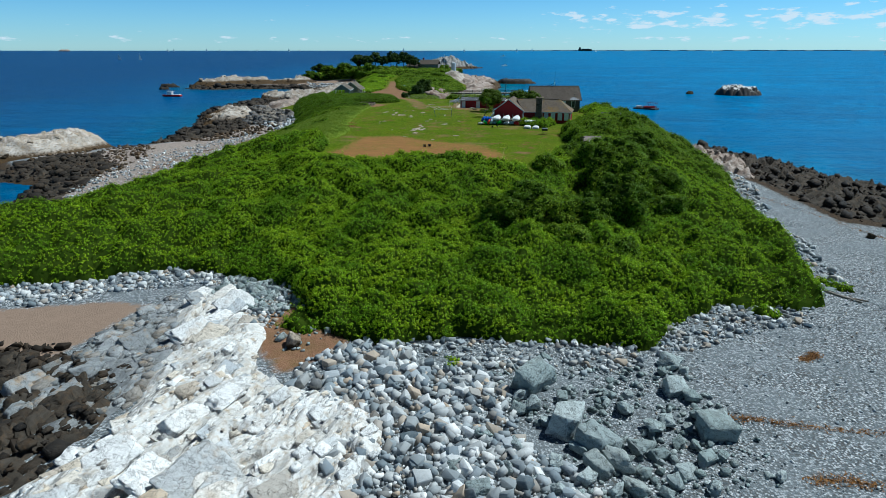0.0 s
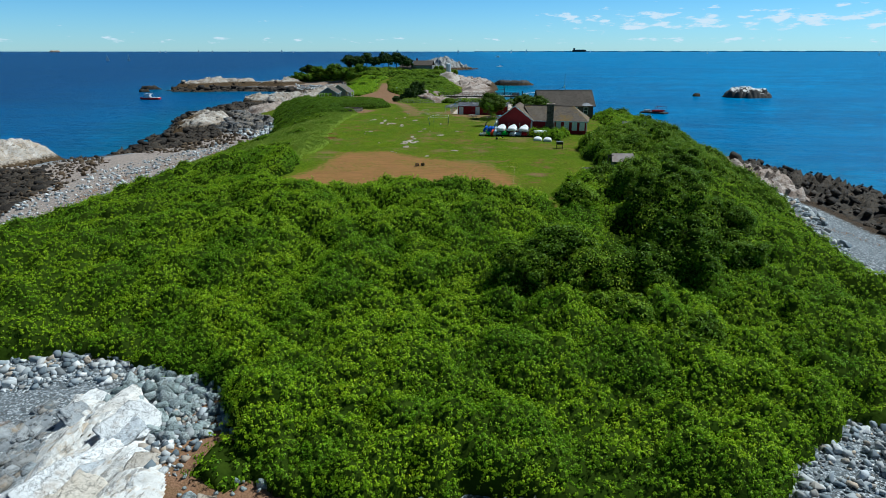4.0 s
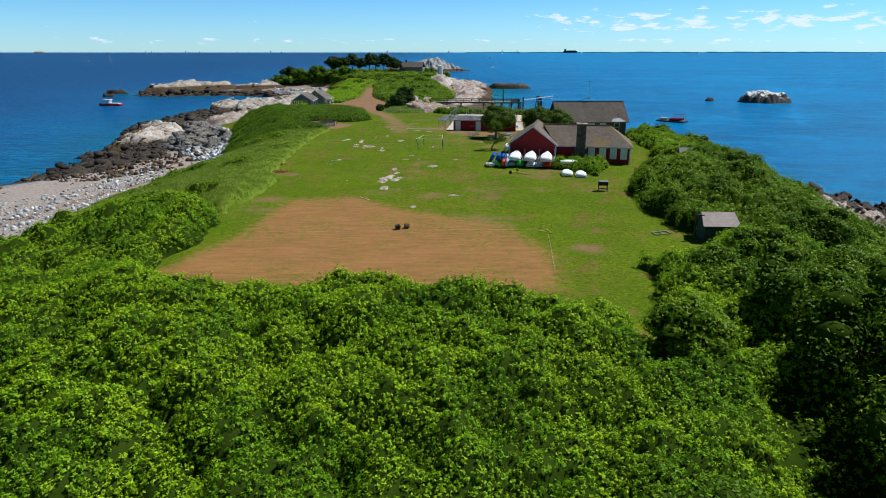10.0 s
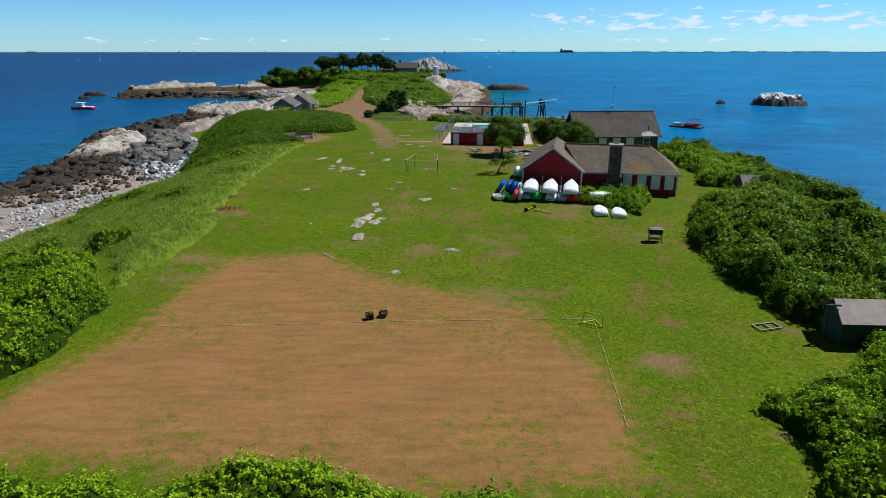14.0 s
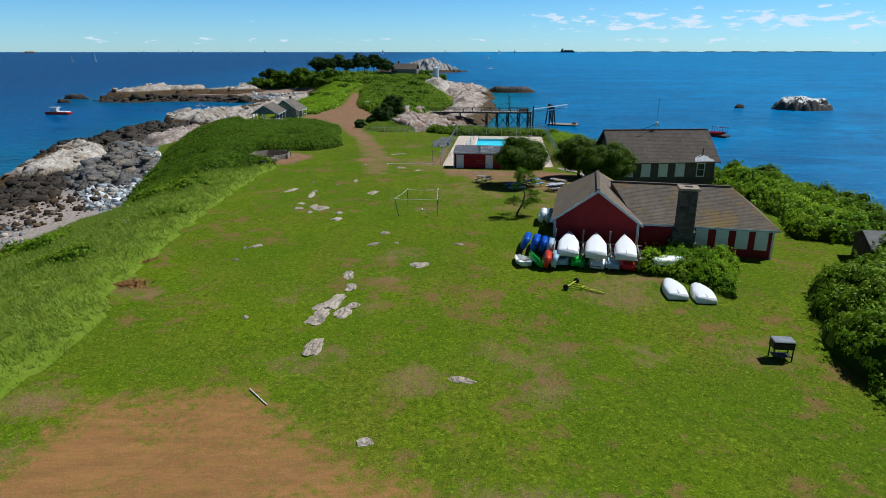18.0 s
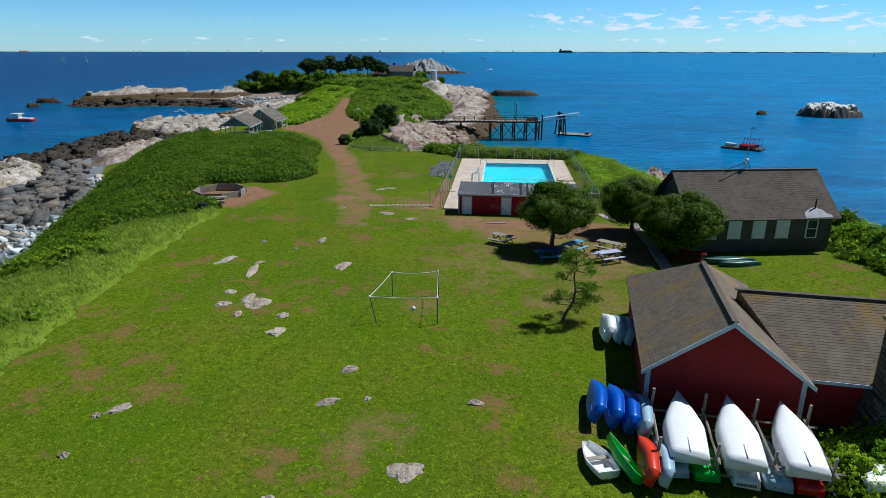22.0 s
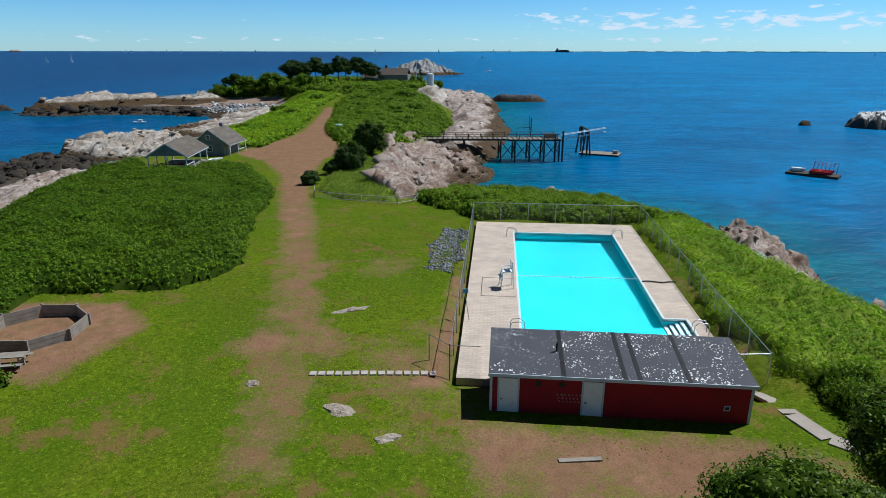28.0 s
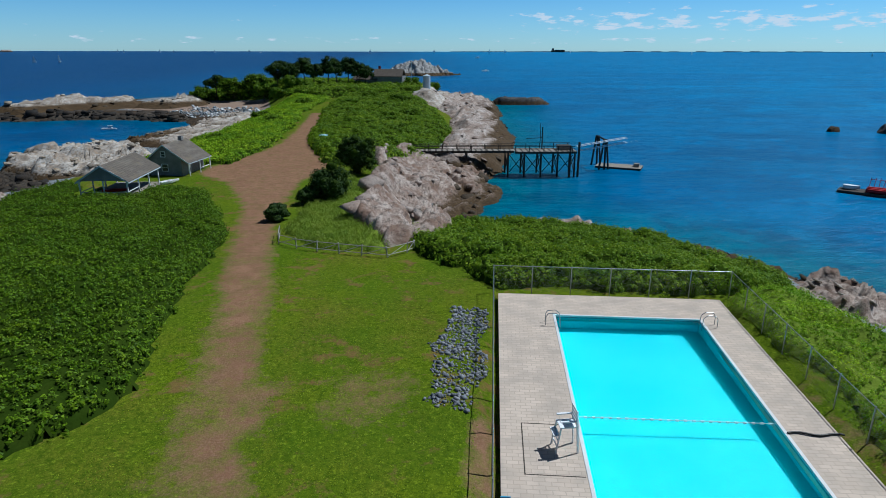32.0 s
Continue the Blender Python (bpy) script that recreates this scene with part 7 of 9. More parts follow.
for i, (x, y, h, w, lo) in enumerate(((-64, 446, 12.5, 9, 0.4), (-58, 441, 12, 9, 0.4), (-52, 447, 13.5, 9, 0.45), (-47, 440, 12, 8, 0.45), (-42, 446, 14, 9, 0.45), (-37, 440, 13, 9, 0.45), (-33, 447, 13.5, 9, 0.45), (-29, 441, 12, 8, 0.4), (-25, 446, 11, 8, 0.4), (-69, 440, 9, 8, 0.3),
                                      (-76, 452, 9.5, 11, 0.2), (-84, 449, 9.5, 12, 0.2), (-93, 452, 10.5, 9, 0.45), (-100, 448, 7, 8, 0.2), (-66, 470, 12, 7, 0.6), (-54, 428, 7, 7, 0.3), (-60, 424, 5, 6, 0.1), (-47, 426, 5, 6, 0.1), (4, 455, 5, 7, 0.1), (-6, 450, 5, 7, 0.1))):
    tree("pine_tree", "tall dark pine with a bare trunk on the far headland" if lo > 0.3 else "rounded dark tree on the far headland", x, y, h, w, 80 + i, PINE if lo > 0.3 else LEAFD, 3200, 0.32, 34, 0.28, lo, 0.9, (1.2 * math.sin(i * 2.1), 0), 0.1)["group"] = "trees on the far headland"
for i, (x, y, h, w) in enumerate(((-14, 300, 2.2, 5), (-6, 312, 2.6, 6), (-18, 322, 2.0, 5), (-10, 334, 2.6, 6), (0, 330, 2.0, 5), (-22, 345, 2.2, 6), (-4, 350, 2.6, 7), (-14, 362, 2.6, 7), (-24, 372, 2.4, 6), (-8, 382, 3.0, 8), (-20, 394, 3.0, 8), (-2, 300, 1.8, 4), (-46, 300, 1.6, 4), (-40, 330, 1.8, 5), (-48, 350, 2.0, 6), (-40, 376, 2.2, 6), (-13, 286, 1.6, 4))):
    tree("headland_bush", "dark green rounded bush in the headland scrub", x, y, h, w, 140 + i, LEAFD, 2600, 0.17, 26, 0.1, 0.02)["group"] = "bushes on the headland"
thicket("cliff_bush", "dark leafy bush on the cliff edge near the pool", [(18.9, 163.4), (20.6, 162.6), (22.8, 163.4), (23.6, 165.4), (23.0, 168.0), (20.8, 168.8), (19.0, 167.6), (18.4, 165.4)], 0.9, 67, 300, 0.06, 1.2, LEAFD, 0.9, 0.25, 1.6, spread=0.6)
thicket("garden_bush", "leafy green bush beside the red house", [(13.5, 125.4), (13.6, 123.4), (14.4, 122.0), (15.9, 122.2), (17.3, 121.0), (18.0, 118.9), (19.2, 118.6), (20.6, 121.0), (21.6, 124.2), (21.4, 126.4), (18.5, 127.0), (15.6, 127.0)], 1.15, 61, 480, 0.05, 1.1, LEAF, 0.9, 0.2, 2.0, spread=0.6)
thicket("beach_plant", "green weeds growing out of the shingle", [(0.6, 37.2), (1.6, 37.0), (1.9, 39.0), (0.9, 39.2)], 0.5, 62, 120, 0.09, 0.6, LEAF, 0.4, 0.15)
thicket("beach_plant", "green weeds growing out of the shingle", [(26.4, 47.4), (28.2, 46.6), (28.8, 47.8), (27, 48.6)], 0.45, 63, 90, 0.09, 0.6, LEAF, 0.4, 0.15)
thicket("beach_plant", "green weeds around beached debris", [(35, 54.6), (38.5, 52.8), (39, 54.4), (36, 56.4)], 0.4, 64, 60, 0.09, 0.6, LEAF, 0.4, 0.15)
thicket("slope_bush", "dark green bush in the tall grass", [(-42, 138), (-34, 136), (-31, 140), (-36, 145), (-42, 144)], 1.5, 65, 120, 0.09, 1.8, LEAFM, 1.2, 0.4)
thicket("slope_bush", "dark green bush in the tall grass", [(-33, 150), (-26, 147), (-23, 151), (-27, 156), (-33, 156)], 1.4, 66, 120, 0.09, 1.8, LEAFM, 1.2, 0.4)

for i, (x, y, w) in enumerate(((-27, 127, 3.4), (-34, 117, 3.0), (-25, 113, 2.6), (-38, 128, 2.6), (-23.5, 138, 2.4))):
    thicket("slope_bush", "dark green bush in the tall grass", [(x - w, y - 1), (x - w * 0.4, y - w * 0.7), (x + w * 0.8, y - w * 0.5), (x + w, y + w * 0.3), (x, y + w * 0.8), (x - w * 0.8, y + w * 0.5)], 1.2, 170 + i, 120, 0.085, 1.5, LEAFM, 1.0, 0.35, 1.6)

# ---- lawn rocks, litter and markings ----
LAWNROCK = rock_material("lawn_rock", ((0.48, 0.41, 0.33), (0.35, 0.29, 0.225), (0.25, 0.19, 0.125)), low=SEA)


def lawn_rock(x, y, a, b, turn, seed):
    rng = np.random.RandomState(seed)
    bm = bmesh.new()
    bmesh.ops.create_icosphere(bm, subdivisions=3, radius=1)
    for v in bm.verts:
        q = v.co.copy()
        k = max(0.4, 1.15 + 0.5 * noise.fractal(q * 1.4 + Vector((seed * 3.1, 0, 0)), 0.9, 2, 4))
        v.co = Vector((q.x * a * k, q.y * b * k, q.z * 0.17 * (0.8 + 0.6 * noise.noise(q * 2.5 + Vector((seed, 5, 0))))))
    ob = part("lawn_rock", bm, LAWNROCK)
    ob.matrix_world = pose(x, y, height(x, y) - 0.03, 0, 0, turn)
    tagged(ob, "pale flat rock breaking through the lawn turf", "rock", "rocks in the lawn")


MID_LAWN_ROCKS = (
    (-5.2, 123.8, 0.76, 0.29, 93), (-4.8, 121.5, 0.61, 0.34, 94), (-6.2, 118.5, 0.56, 0.34, 63), (-5.5, 119.2, 1.3, 0.48, 76), (-6.0, 117.4, 0.86, 0.44, 86),
    (-6.2, 116.4, 0.53, 0.48, 48), (-4.8, 117.5, 0.74, 0.48, 74), (-4.3, 118.6, 0.39, 0.34, 66), (-5.7, 113.2, 0.86, 0.44, 83), (1.8, 109.9, 0.52, 0.25, -16),
    (-10.2, 116.9, 0.16, 0.15, 71), (-2.2, 105.2, 0.35, 0.25, 0))
NET_ROCKS = (
    (-12.2, 141.4, 0.45, 0.44, 26), (-12.4, 143.5, 0.37, 0.34, 56), (-11.0, 142.2, 0.76, 0.34, 90), (-10.2, 141.5, 0.81, 0.63, 90), (-10.9, 139.8, 0.35, 0.25, 90),
    (-8.2, 139.6, 0.34, 0.39, 63), (-8.0, 137.4, 0.54, 0.44, 56), (-13.8, 129.4, 0.16, 0.19, 18), (-13.1, 129.9, 0.47, 0.25, 49), (-13.7, 126.7, 0.18, 0.19, 56),
    (-4.1, 130.4, 0.45, 0.25, 26), (-2.4, 130.6, 0.18, 0.15, 56), (-3.5, 133.3, 0.45, 0.25, 26), (2.4, 130.2, 0.36, 0.19, 0), (-0.5, 125.6, 0.63, 0.48, 14))
UPPER_LAWN_ROCKS = (
    (-14.9, 150.4, 1.07, 0.39, 64), (-12.2, 147.7, 1.27, 0.29, 92), (-12.2, 149.8, 0.34, 0.15, 26), (-13.4, 155.5, 0.3, 0.19, 90), (-10.4, 153.4, 0.18, 0.15, 56),
    (-8.6, 155.8, 0.86, 0.25, 86), (-6.0, 148.9, 0.93, 0.44, 77), (-1.5, 163.0, 0.54, 0.25, 21), (-4.8, 177.4, 1.11, 0.29, 24), (-3.9, 165.3, 0.8, 0.4, -30),
    (-8.6, 168, 0.3, 0.3, 0))
for i, r in enumerate(MID_LAWN_ROCKS + NET_ROCKS + UPPER_LAWN_ROCKS):
    lawn_rock(*r, i)

line = thing("field_line", "faded white chalk line on the playing field", "marking", pose(0, 0, 0))
CHALK = plain("field_chalk", (0.34, 0.29, 0.14), (0.26, 0.19, 0.08), 4, 15, 0.95)
for a, b in (((-16, 96.8), (9.4, 97.5)), ((9.4, 97.5), (8.2, 87))):
    n = 40
    for k in range(n):
        if (k * 7) % 5 == 2:
            continue
        p, q = Vector(a).lerp(Vector(b), k / n), Vector(a).lerp(Vector(b), (k + 0.9) / n)
        t = (q - p).normalized()
        t = Vector((-t.y, t.x)) * 0.024
        bm = bmesh.new()
        zp, zq = height(p.x, p.y) + 0.03, height(q.x, q.y) + 0.03
        prism(bm, [(p.x - t.x, p.y - t.y, zp), (q.x - t.x, q.y - t.y, zq), (q.x + t.x, q.y + t.y, zq), (p.x + t.x, p.y + t.y, zp)], ((0, 1, 2, 3),))
        part("chalk_dash", bm, CHALK, line)
stick = thing("white_pole", "thin white pole lying on the lawn", "pole", pose(-7.25, 108.45, height(-7.25, 108.45) + 0.04, 0, 0, 40))
bm = bmesh.new()
rod(bm, (0, -0.85, 0), (0, 0.85, 0.03), 0.025)
part("shaft", bm, WHITE, stick)


def crate(x, y, turn, tilt):
    c = thing("milk_crate", "black plastic milk crate on the field", "crate", pose(x, y, height(x, y) + 0.02, tilt, 0, turn), "crates on the field")
    for s in (-1, 1):
        for k in range(4):
            bpart("side_slat", BLACK, c, (-0.2, 0.2, s * 0.18 - 0.012, s * 0.18 + 0.012, 0.02 + k * 0.085, 0.07 + k * 0.085))
            bpart("end_slat", BLACK, c, (s * 0.19 - 0.012, s * 0.19 + 0.012, -0.168, 0.168, 0.02 + k * 0.085, 0.07 + k * 0.085))
    bpart("base", BLACK, c, (-0.18, 0.18, -0.16, 0.16, 0.0, 0.015))


crate(-3.25, 97.6, 20, 4)
crate(-2.5, 97.85, -15, 0)
YELLOW = plain("yellow_paint", (0.55, 0.58, 0.03), (0.45, 0.50, 0.04), 3, 20, 0.45)
goal = thing("field_goal", "small folding goal with yellow tube frame", "goal", pose(9.1, 96.6, height(9.1, 96.6) + 0.02, 0, 0, -35))
for a, b in (((-0.6, 0, 0.02), (0.6, 0, 0.02)), ((-0.6, 0, 0.02), (-0.5, 0.1, 0.65)), ((0.6, 0, 0.02), (0.5, 0.1, 0.65)), ((-0.5, 0.1, 0.65), (0.5, 0.1, 0.65)), ((-0.6, 0, 0.02), (-0.1, 0.7, 0.02)), ((0.6, 0, 0.02), (-0.1, 0.7, 0.02))):
    bm = bmesh.new()
    rod(bm, a, b, 0.03)
    part("tube", bm, YELLOW, goal)
frame_ = thing("wooden_frame", "pale wooden frame lying in the grass", "frame", pose(18.6, 96.2, height(18.6, 96.2) + 0.05, 0, 0, 15))
for b in ((-0.7, 0.7, -0.4, -0.32), (-0.7, 0.7, 0.32, 0.4), (-0.7, -0.62, -0.32, 0.32), (0.62, 0.7, -0.32, 0.32), (-0.04, 0.04, -0.32, 0.32)):
    bpart("bar", WOOD, frame_, (*b, 0, 0.05))


def grill():
    x, y = 17.6, 111.6
    g = thing("barbecue_grill", "large black barrel grill standing on the grass", "grill", pose(x, y, height(x, y), 0, 0, -8))
    bm = bmesh.new()
    box(bm, -0.5, 0.5, -0.33, 0.33, 0.62, 0.98)
    part("firebox", bm, BLACK, g, bevel=0.04)
    bm = bmesh.new()
    box(bm, -0.52, 0.52, -0.35, 0.35, 0.985, 1.08)
    part("lid", bm, METAL, g, "dull grey metal lid", 0.04)
    for sx in (-0.44, 0.44):
        for sy in (-0.28, 0.28):
            bpart("leg", BLACK, g, (sx - 0.025, sx + 0.025, sy - 0.025, sy + 0.025, -0.05, 0.64))
    bpart("shelf", BLACK, g, (-0.42, 0.42, -0.26, 0.26, 0.22, 0.25))


grill()


def shed():
    x, y = 22.5, 94.9
    s = thing("garden_shed", "small dark green shed with a rusty pale metal roof", "shed", pose(x, y, height(x, y) - 0.1, 0, 0, -4))
    dg = plain("green_boards", (0.045, 0.085, 0.065), (0.03, 0.06, 0.05), 2, 20, 0.8)
    bm = bmesh.new()
    prism(bm, [(-1.2, -0.9, 0), (1.2, -0.9, 0), (1.2, 0.9, 0), (-1.2, 0.9, 0), (-1.2, -0.9, 1.5), (1.2, -0.9, 1.5), (1.2, 0.9, 1.5), (-1.2, 0.9, 1.5), (-1.2, 0.1, 2.15), (1.2, 0.1, 2.15)], ((0, 1, 5, 4), (1, 2, 6, 9, 5), (2, 3, 7, 6), (3, 0, 4, 8, 7), (4, 5, 9, 8), (6, 7, 8, 9)))
    part("wall", bm, dg, s)
    tin = plain("rusty_tin", (0.29, 0.245, 0.22), (0.22, 0.165, 0.14), 1.5, 18, 0.7, 0.1, dirt=(0.24, 0.15, 0.11))
    slab("roof_sheet", [(-1.45, -1.25, 1.4), (1.45, -1.25, 1.4), (1.3, 0.12, 2.25), (-1.3, 0.12, 2.25)], 0.03, tin, s)
    slab("roof_sheet", [(-1.45, 1.2, 1.5), (1.45, 1.2, 1.5), (1.3, 0.12, 2.25), (-1.3, 0.12, 2.25)], 0.03, tin, s)
    bpart("post", DARKWOOD, s, (-1.85, -1.75, -0.5, -0.4, 0, 2.1))
    bpart("beam", DARKWOOD, s, (-1.9, -1.2, -0.5, -0.4, 2.08, 2.16))


shed()


def roofed_store():
    """A low store half sunk in the brush, its shallow gable roof towards the lawn."""
    x, y = 32.6, 125.6
    s = thing("boat_store", "low dark store with a grey felt roof in the brush", "shed", pose(x, y, height(x, y) - 0.2, 0, 0, -12))
    bm = bmesh.new()
    prism(bm, [(-1.7, -1.5, 0), (1.7, -1.5, 0), (1.7, 1.5, 0), (-1.7, 1.5, 0), (-1.7, -1.5, 1.75), (1.7, -1.5, 1.75), (1.7, 1.5, 1.75), (-1.7, 1.5, 1.75), (-1.7, 0, 2.4), (1.7, 0, 2.4)], ((0, 1, 5, 4), (1, 2, 6, 9, 5), (2, 3, 7, 6), (3, 0, 4, 8, 7), (4, 5, 9, 8), (6, 7, 8, 9)))
    part("wall", bm, DARKWOOD, s)
    felt = plain("grey_roof_felt", (0.17, 0.165, 0.16), (0.12, 0.115, 0.11), 1.2, 18, 0.9, dirt=(0.22, 0.2, 0.17))
    for q in (-1, 1):
        slab("roof_slope", [(-1.95, q * 1.85, 1.66), (1.95, q * 1.85, 1.66), (1.95, 0, 2.48), (-1.95, 0, 2.48)], 0.06, felt, s)
    bpart("fascia", WOOD, s, (-1.95, 1.95, -1.89, -1.855, 1.56, 1.72))
    bpart("door", DARKWOOD, s, (-1.75, -1.705, -0.5, 0.4, 0.1, 1.7))


roofed_store()


# ---- ball game frame ----
def net_frame():
    x, y = -0.7, 140.6
    z = height(x, y)
    f = thing("ball_game_court", "ball game frame of blue posts and white top cords", "frame", pose(0, 0, 0))
    blue = plain("blue_pipe", (0.02, 0.10, 0.20), (0.015, 0.07, 0.14), 3, 20, 0.4)
    P = [(-2.65, 138.6), (0.8, 138.4), (0.9, 143.0), (-2.0, 142.8)]
    tops = []
    for px, py in P:
        g = height(px, py)
        t = Vector((px + (0.35 if px < 0 and py < 140 else 0.0) * -1, py, g + 1.6))
        bm = bmesh.new()
        rod(bm, (px, py, g - 0.1), t, 0.03)
        part("post", bm, blue, f)
        bm = bmesh.new()
        bmesh.ops.create_uvsphere(bm, u_segments=8, v_segments=6, radius=0.07, matrix=Matrix.Translation(t))
        part("joint", bm, WHITE, f)
        tops.append(t)
    for a, b, sag in zip(tops, tops[1:] + tops[:1], (0.06, 0.03, 0.12, 0.05)):
        bm = bmesh.new()
        for k in range(8):
            p, q = a.lerp(b, k / 8), a.lerp(b, (k + 1) / 8)
            rod(bm, p - Vector((0, 0, sag * 4 * (k / 8) * (1 - k / 8))), q - Vector((0, 0, sag * 4 * ((k + 1) / 8) * (1 - (k + 1) / 8))), 0.014, 6)
        part("top_cord", bm, WHITE, f)
    ball = thing("game_ball", "white ball lying under the game frame", "ball", pose(-0.6, 140.4, z + 0.1))
    bm = bmesh.new()
    bmesh.ops.create_uvsphere(bm, u_segments=14, v_segments=10, radius=0.12)
    part("shell", bm, WHITE, ball, smoothed=True)


net_frame()


# ---- picnic tables ----
def picnic_table(x, y, turn, top, seatm, legm, label):
    t = thing("picnic_table", label, "table", pose(x, y, height(x, y), 0, 0, turn), "picnic tables in the yard")
    for k in range(5):
        bpart("top_plank", top, t, (-0.92, 0.92, -0.37 + k * 0.15, -0.23 + k * 0.15, 0.72, 0.76), bevel=0.006)
    for s in (-1, 1):
        for k in range(2):
            y0 = s * 0.72 + (k - 1) * 0.14
            bpart("seat_plank", seatm, t, (-0.92, 0.92, y0, y0 + 0.13, 0.43, 0.47), bevel=0.006)
        bpart("seat_beam", legm, t, (s * 0.62 - 0.02, s * 0.62 + 0.02, -0.86, 0.86, 0.345, 0.43))
        bpart("top_beam", legm, t, (s * 0.62 - 0.02, s * 0.62 + 0.02, -0.36, 0.36, 0.63, 0.72))
        for q in (-1, 1):
            bm = bmesh.new()
            rod(bm, (s * 0.58, q * 0.72, 0), (s * 0.58, q * 0.26, 0.72), 0.045, 4)
            part("leg", bm, legm, t)


BLUE = plain("blue_paint", (0.03, 0.085, 0.24), (0.022, 0.06, 0.18), 2, 20, 0.5)
SKY = plain("light_blue_paint", (0.16, 0.40, 0.58), (0.12, 0.32, 0.50), 2, 20, 0.5)
LILAC = plain("lilac_paint", (0.40, 0.45, 0.60), (0.46, 0.42, 0.50), 2, 20, 0.6, dirt=(0.5, 0.42, 0.38))
REDP = plain("red_paint", (0.22, 0.012, 0.014), (0.16, 0.01, 0.012), 2, 20, 0.5)
picnic_table(6.2, 154.5, -38, WOOD, WOOD, WOOD, "weathered wooden picnic table on bare ground")
picnic_table(9.2, 150.2, 12, BLUE, SKY, BLUE, "dark blue picnic table with pale blue benches")
picnic_table(11.5, 152.2, 40, SKY, SKY, BLUE, "light blue picnic table near the round tree")
picnic_table(13.6, 149.8, 20, LILAC, LILAC, BLUE, "picnic table painted pale lilac and blue")
picnic_table(14.3, 152.3, -42, WOOD, WOOD, WOOD, "weathered wooden picnic table on the grass")
picnic_table(19.8, 149.6, -30, REDP, REDP, REDP, "red painted picnic table in tree shade")


# ---- walks ----
SLAB = plain("walk_concrete", (0.40, 0.345, 0.285), (0.33, 0.28, 0.23), 1, 15, 0.9, 0, 0.3)
walkway = thing("concrete_walk", "narrow concrete slab walk from the house to the pool", "path", pose(0, 0, 0))
pts = [Vector(p) for p in ((16.7, 143.6), (17.15, 147), (17.6, 149.8), (18.3, 154), (18.75, 158.6), (18.9, 161.0), (17.4, 162.5), (16.9, 164.5), (17.0, 167.8))]
for a, b in zip(pts, pts[1:]):
    n = max(int((b - a).length / 1.2), 1)
    for k in range(n):
        p, q = a.lerp(b, k / n), a.lerp(b, (k + 0.97) / n)
        t = (q - p).normalized()
        t = Vector((-t.y, t.x)) * 0.42
        zp, zq = height(p.x, p.y), height(q.x, q.y)
        bm = bmesh.new()
        c = [(p.x - t.x, p.y - t.y), (q.x - t.x, q.y - t.y), (q.x + t.x, q.y + t.y), (p.x + t.x, p.y + t.y)]
        zz = [zp, zq, zq, zp]
        prism(bm, [(u, v, h - 0.1) for (u, v), h in zip(c, zz)] + [(u, v, h + 0.07) for (u, v), h in zip(c, zz)], ((0, 3, 2, 1), (4, 5, 6, 7), (0, 1, 5, 4), (1, 2, 6, 5), (2, 3, 7, 6), (3, 0, 4, 7)))
        part("paving_slab", bm, SLAB, walkway)
for k in range(15):
    x, y = -5.75 + k * 0.445, 169.0 - k * 0.012
    st = part("stepping_stone", (lambda b: (box(b, -0.17, 0.17, -0.19, 0.19, -0.05, 0.05), b)[1])(bmesh.new()), CONC, None, bevel=0.01)
    st.matrix_world = pose(x, y, height(x, y) + 0.03, 0, 0, (k * 37) % 9 - 4)
    tagged(st, "pale concrete stepping stone set in the grass", "stepping stone", "stepping stones to the pool gate")
brick = part("ground_plank", (lambda b: (box(b, -0.9, 0.9, -0.12, 0.12, -0.03, 0.03), b)[1])(bmesh.new()), WOOD, None, bevel=0.01)
brick.matrix_world = pose(6.4, 161.3, height(6.4, 161.3) + 0.04, 0, 0, 3)
tagged(brick, "old plank lying flat on bare earth", "plank")


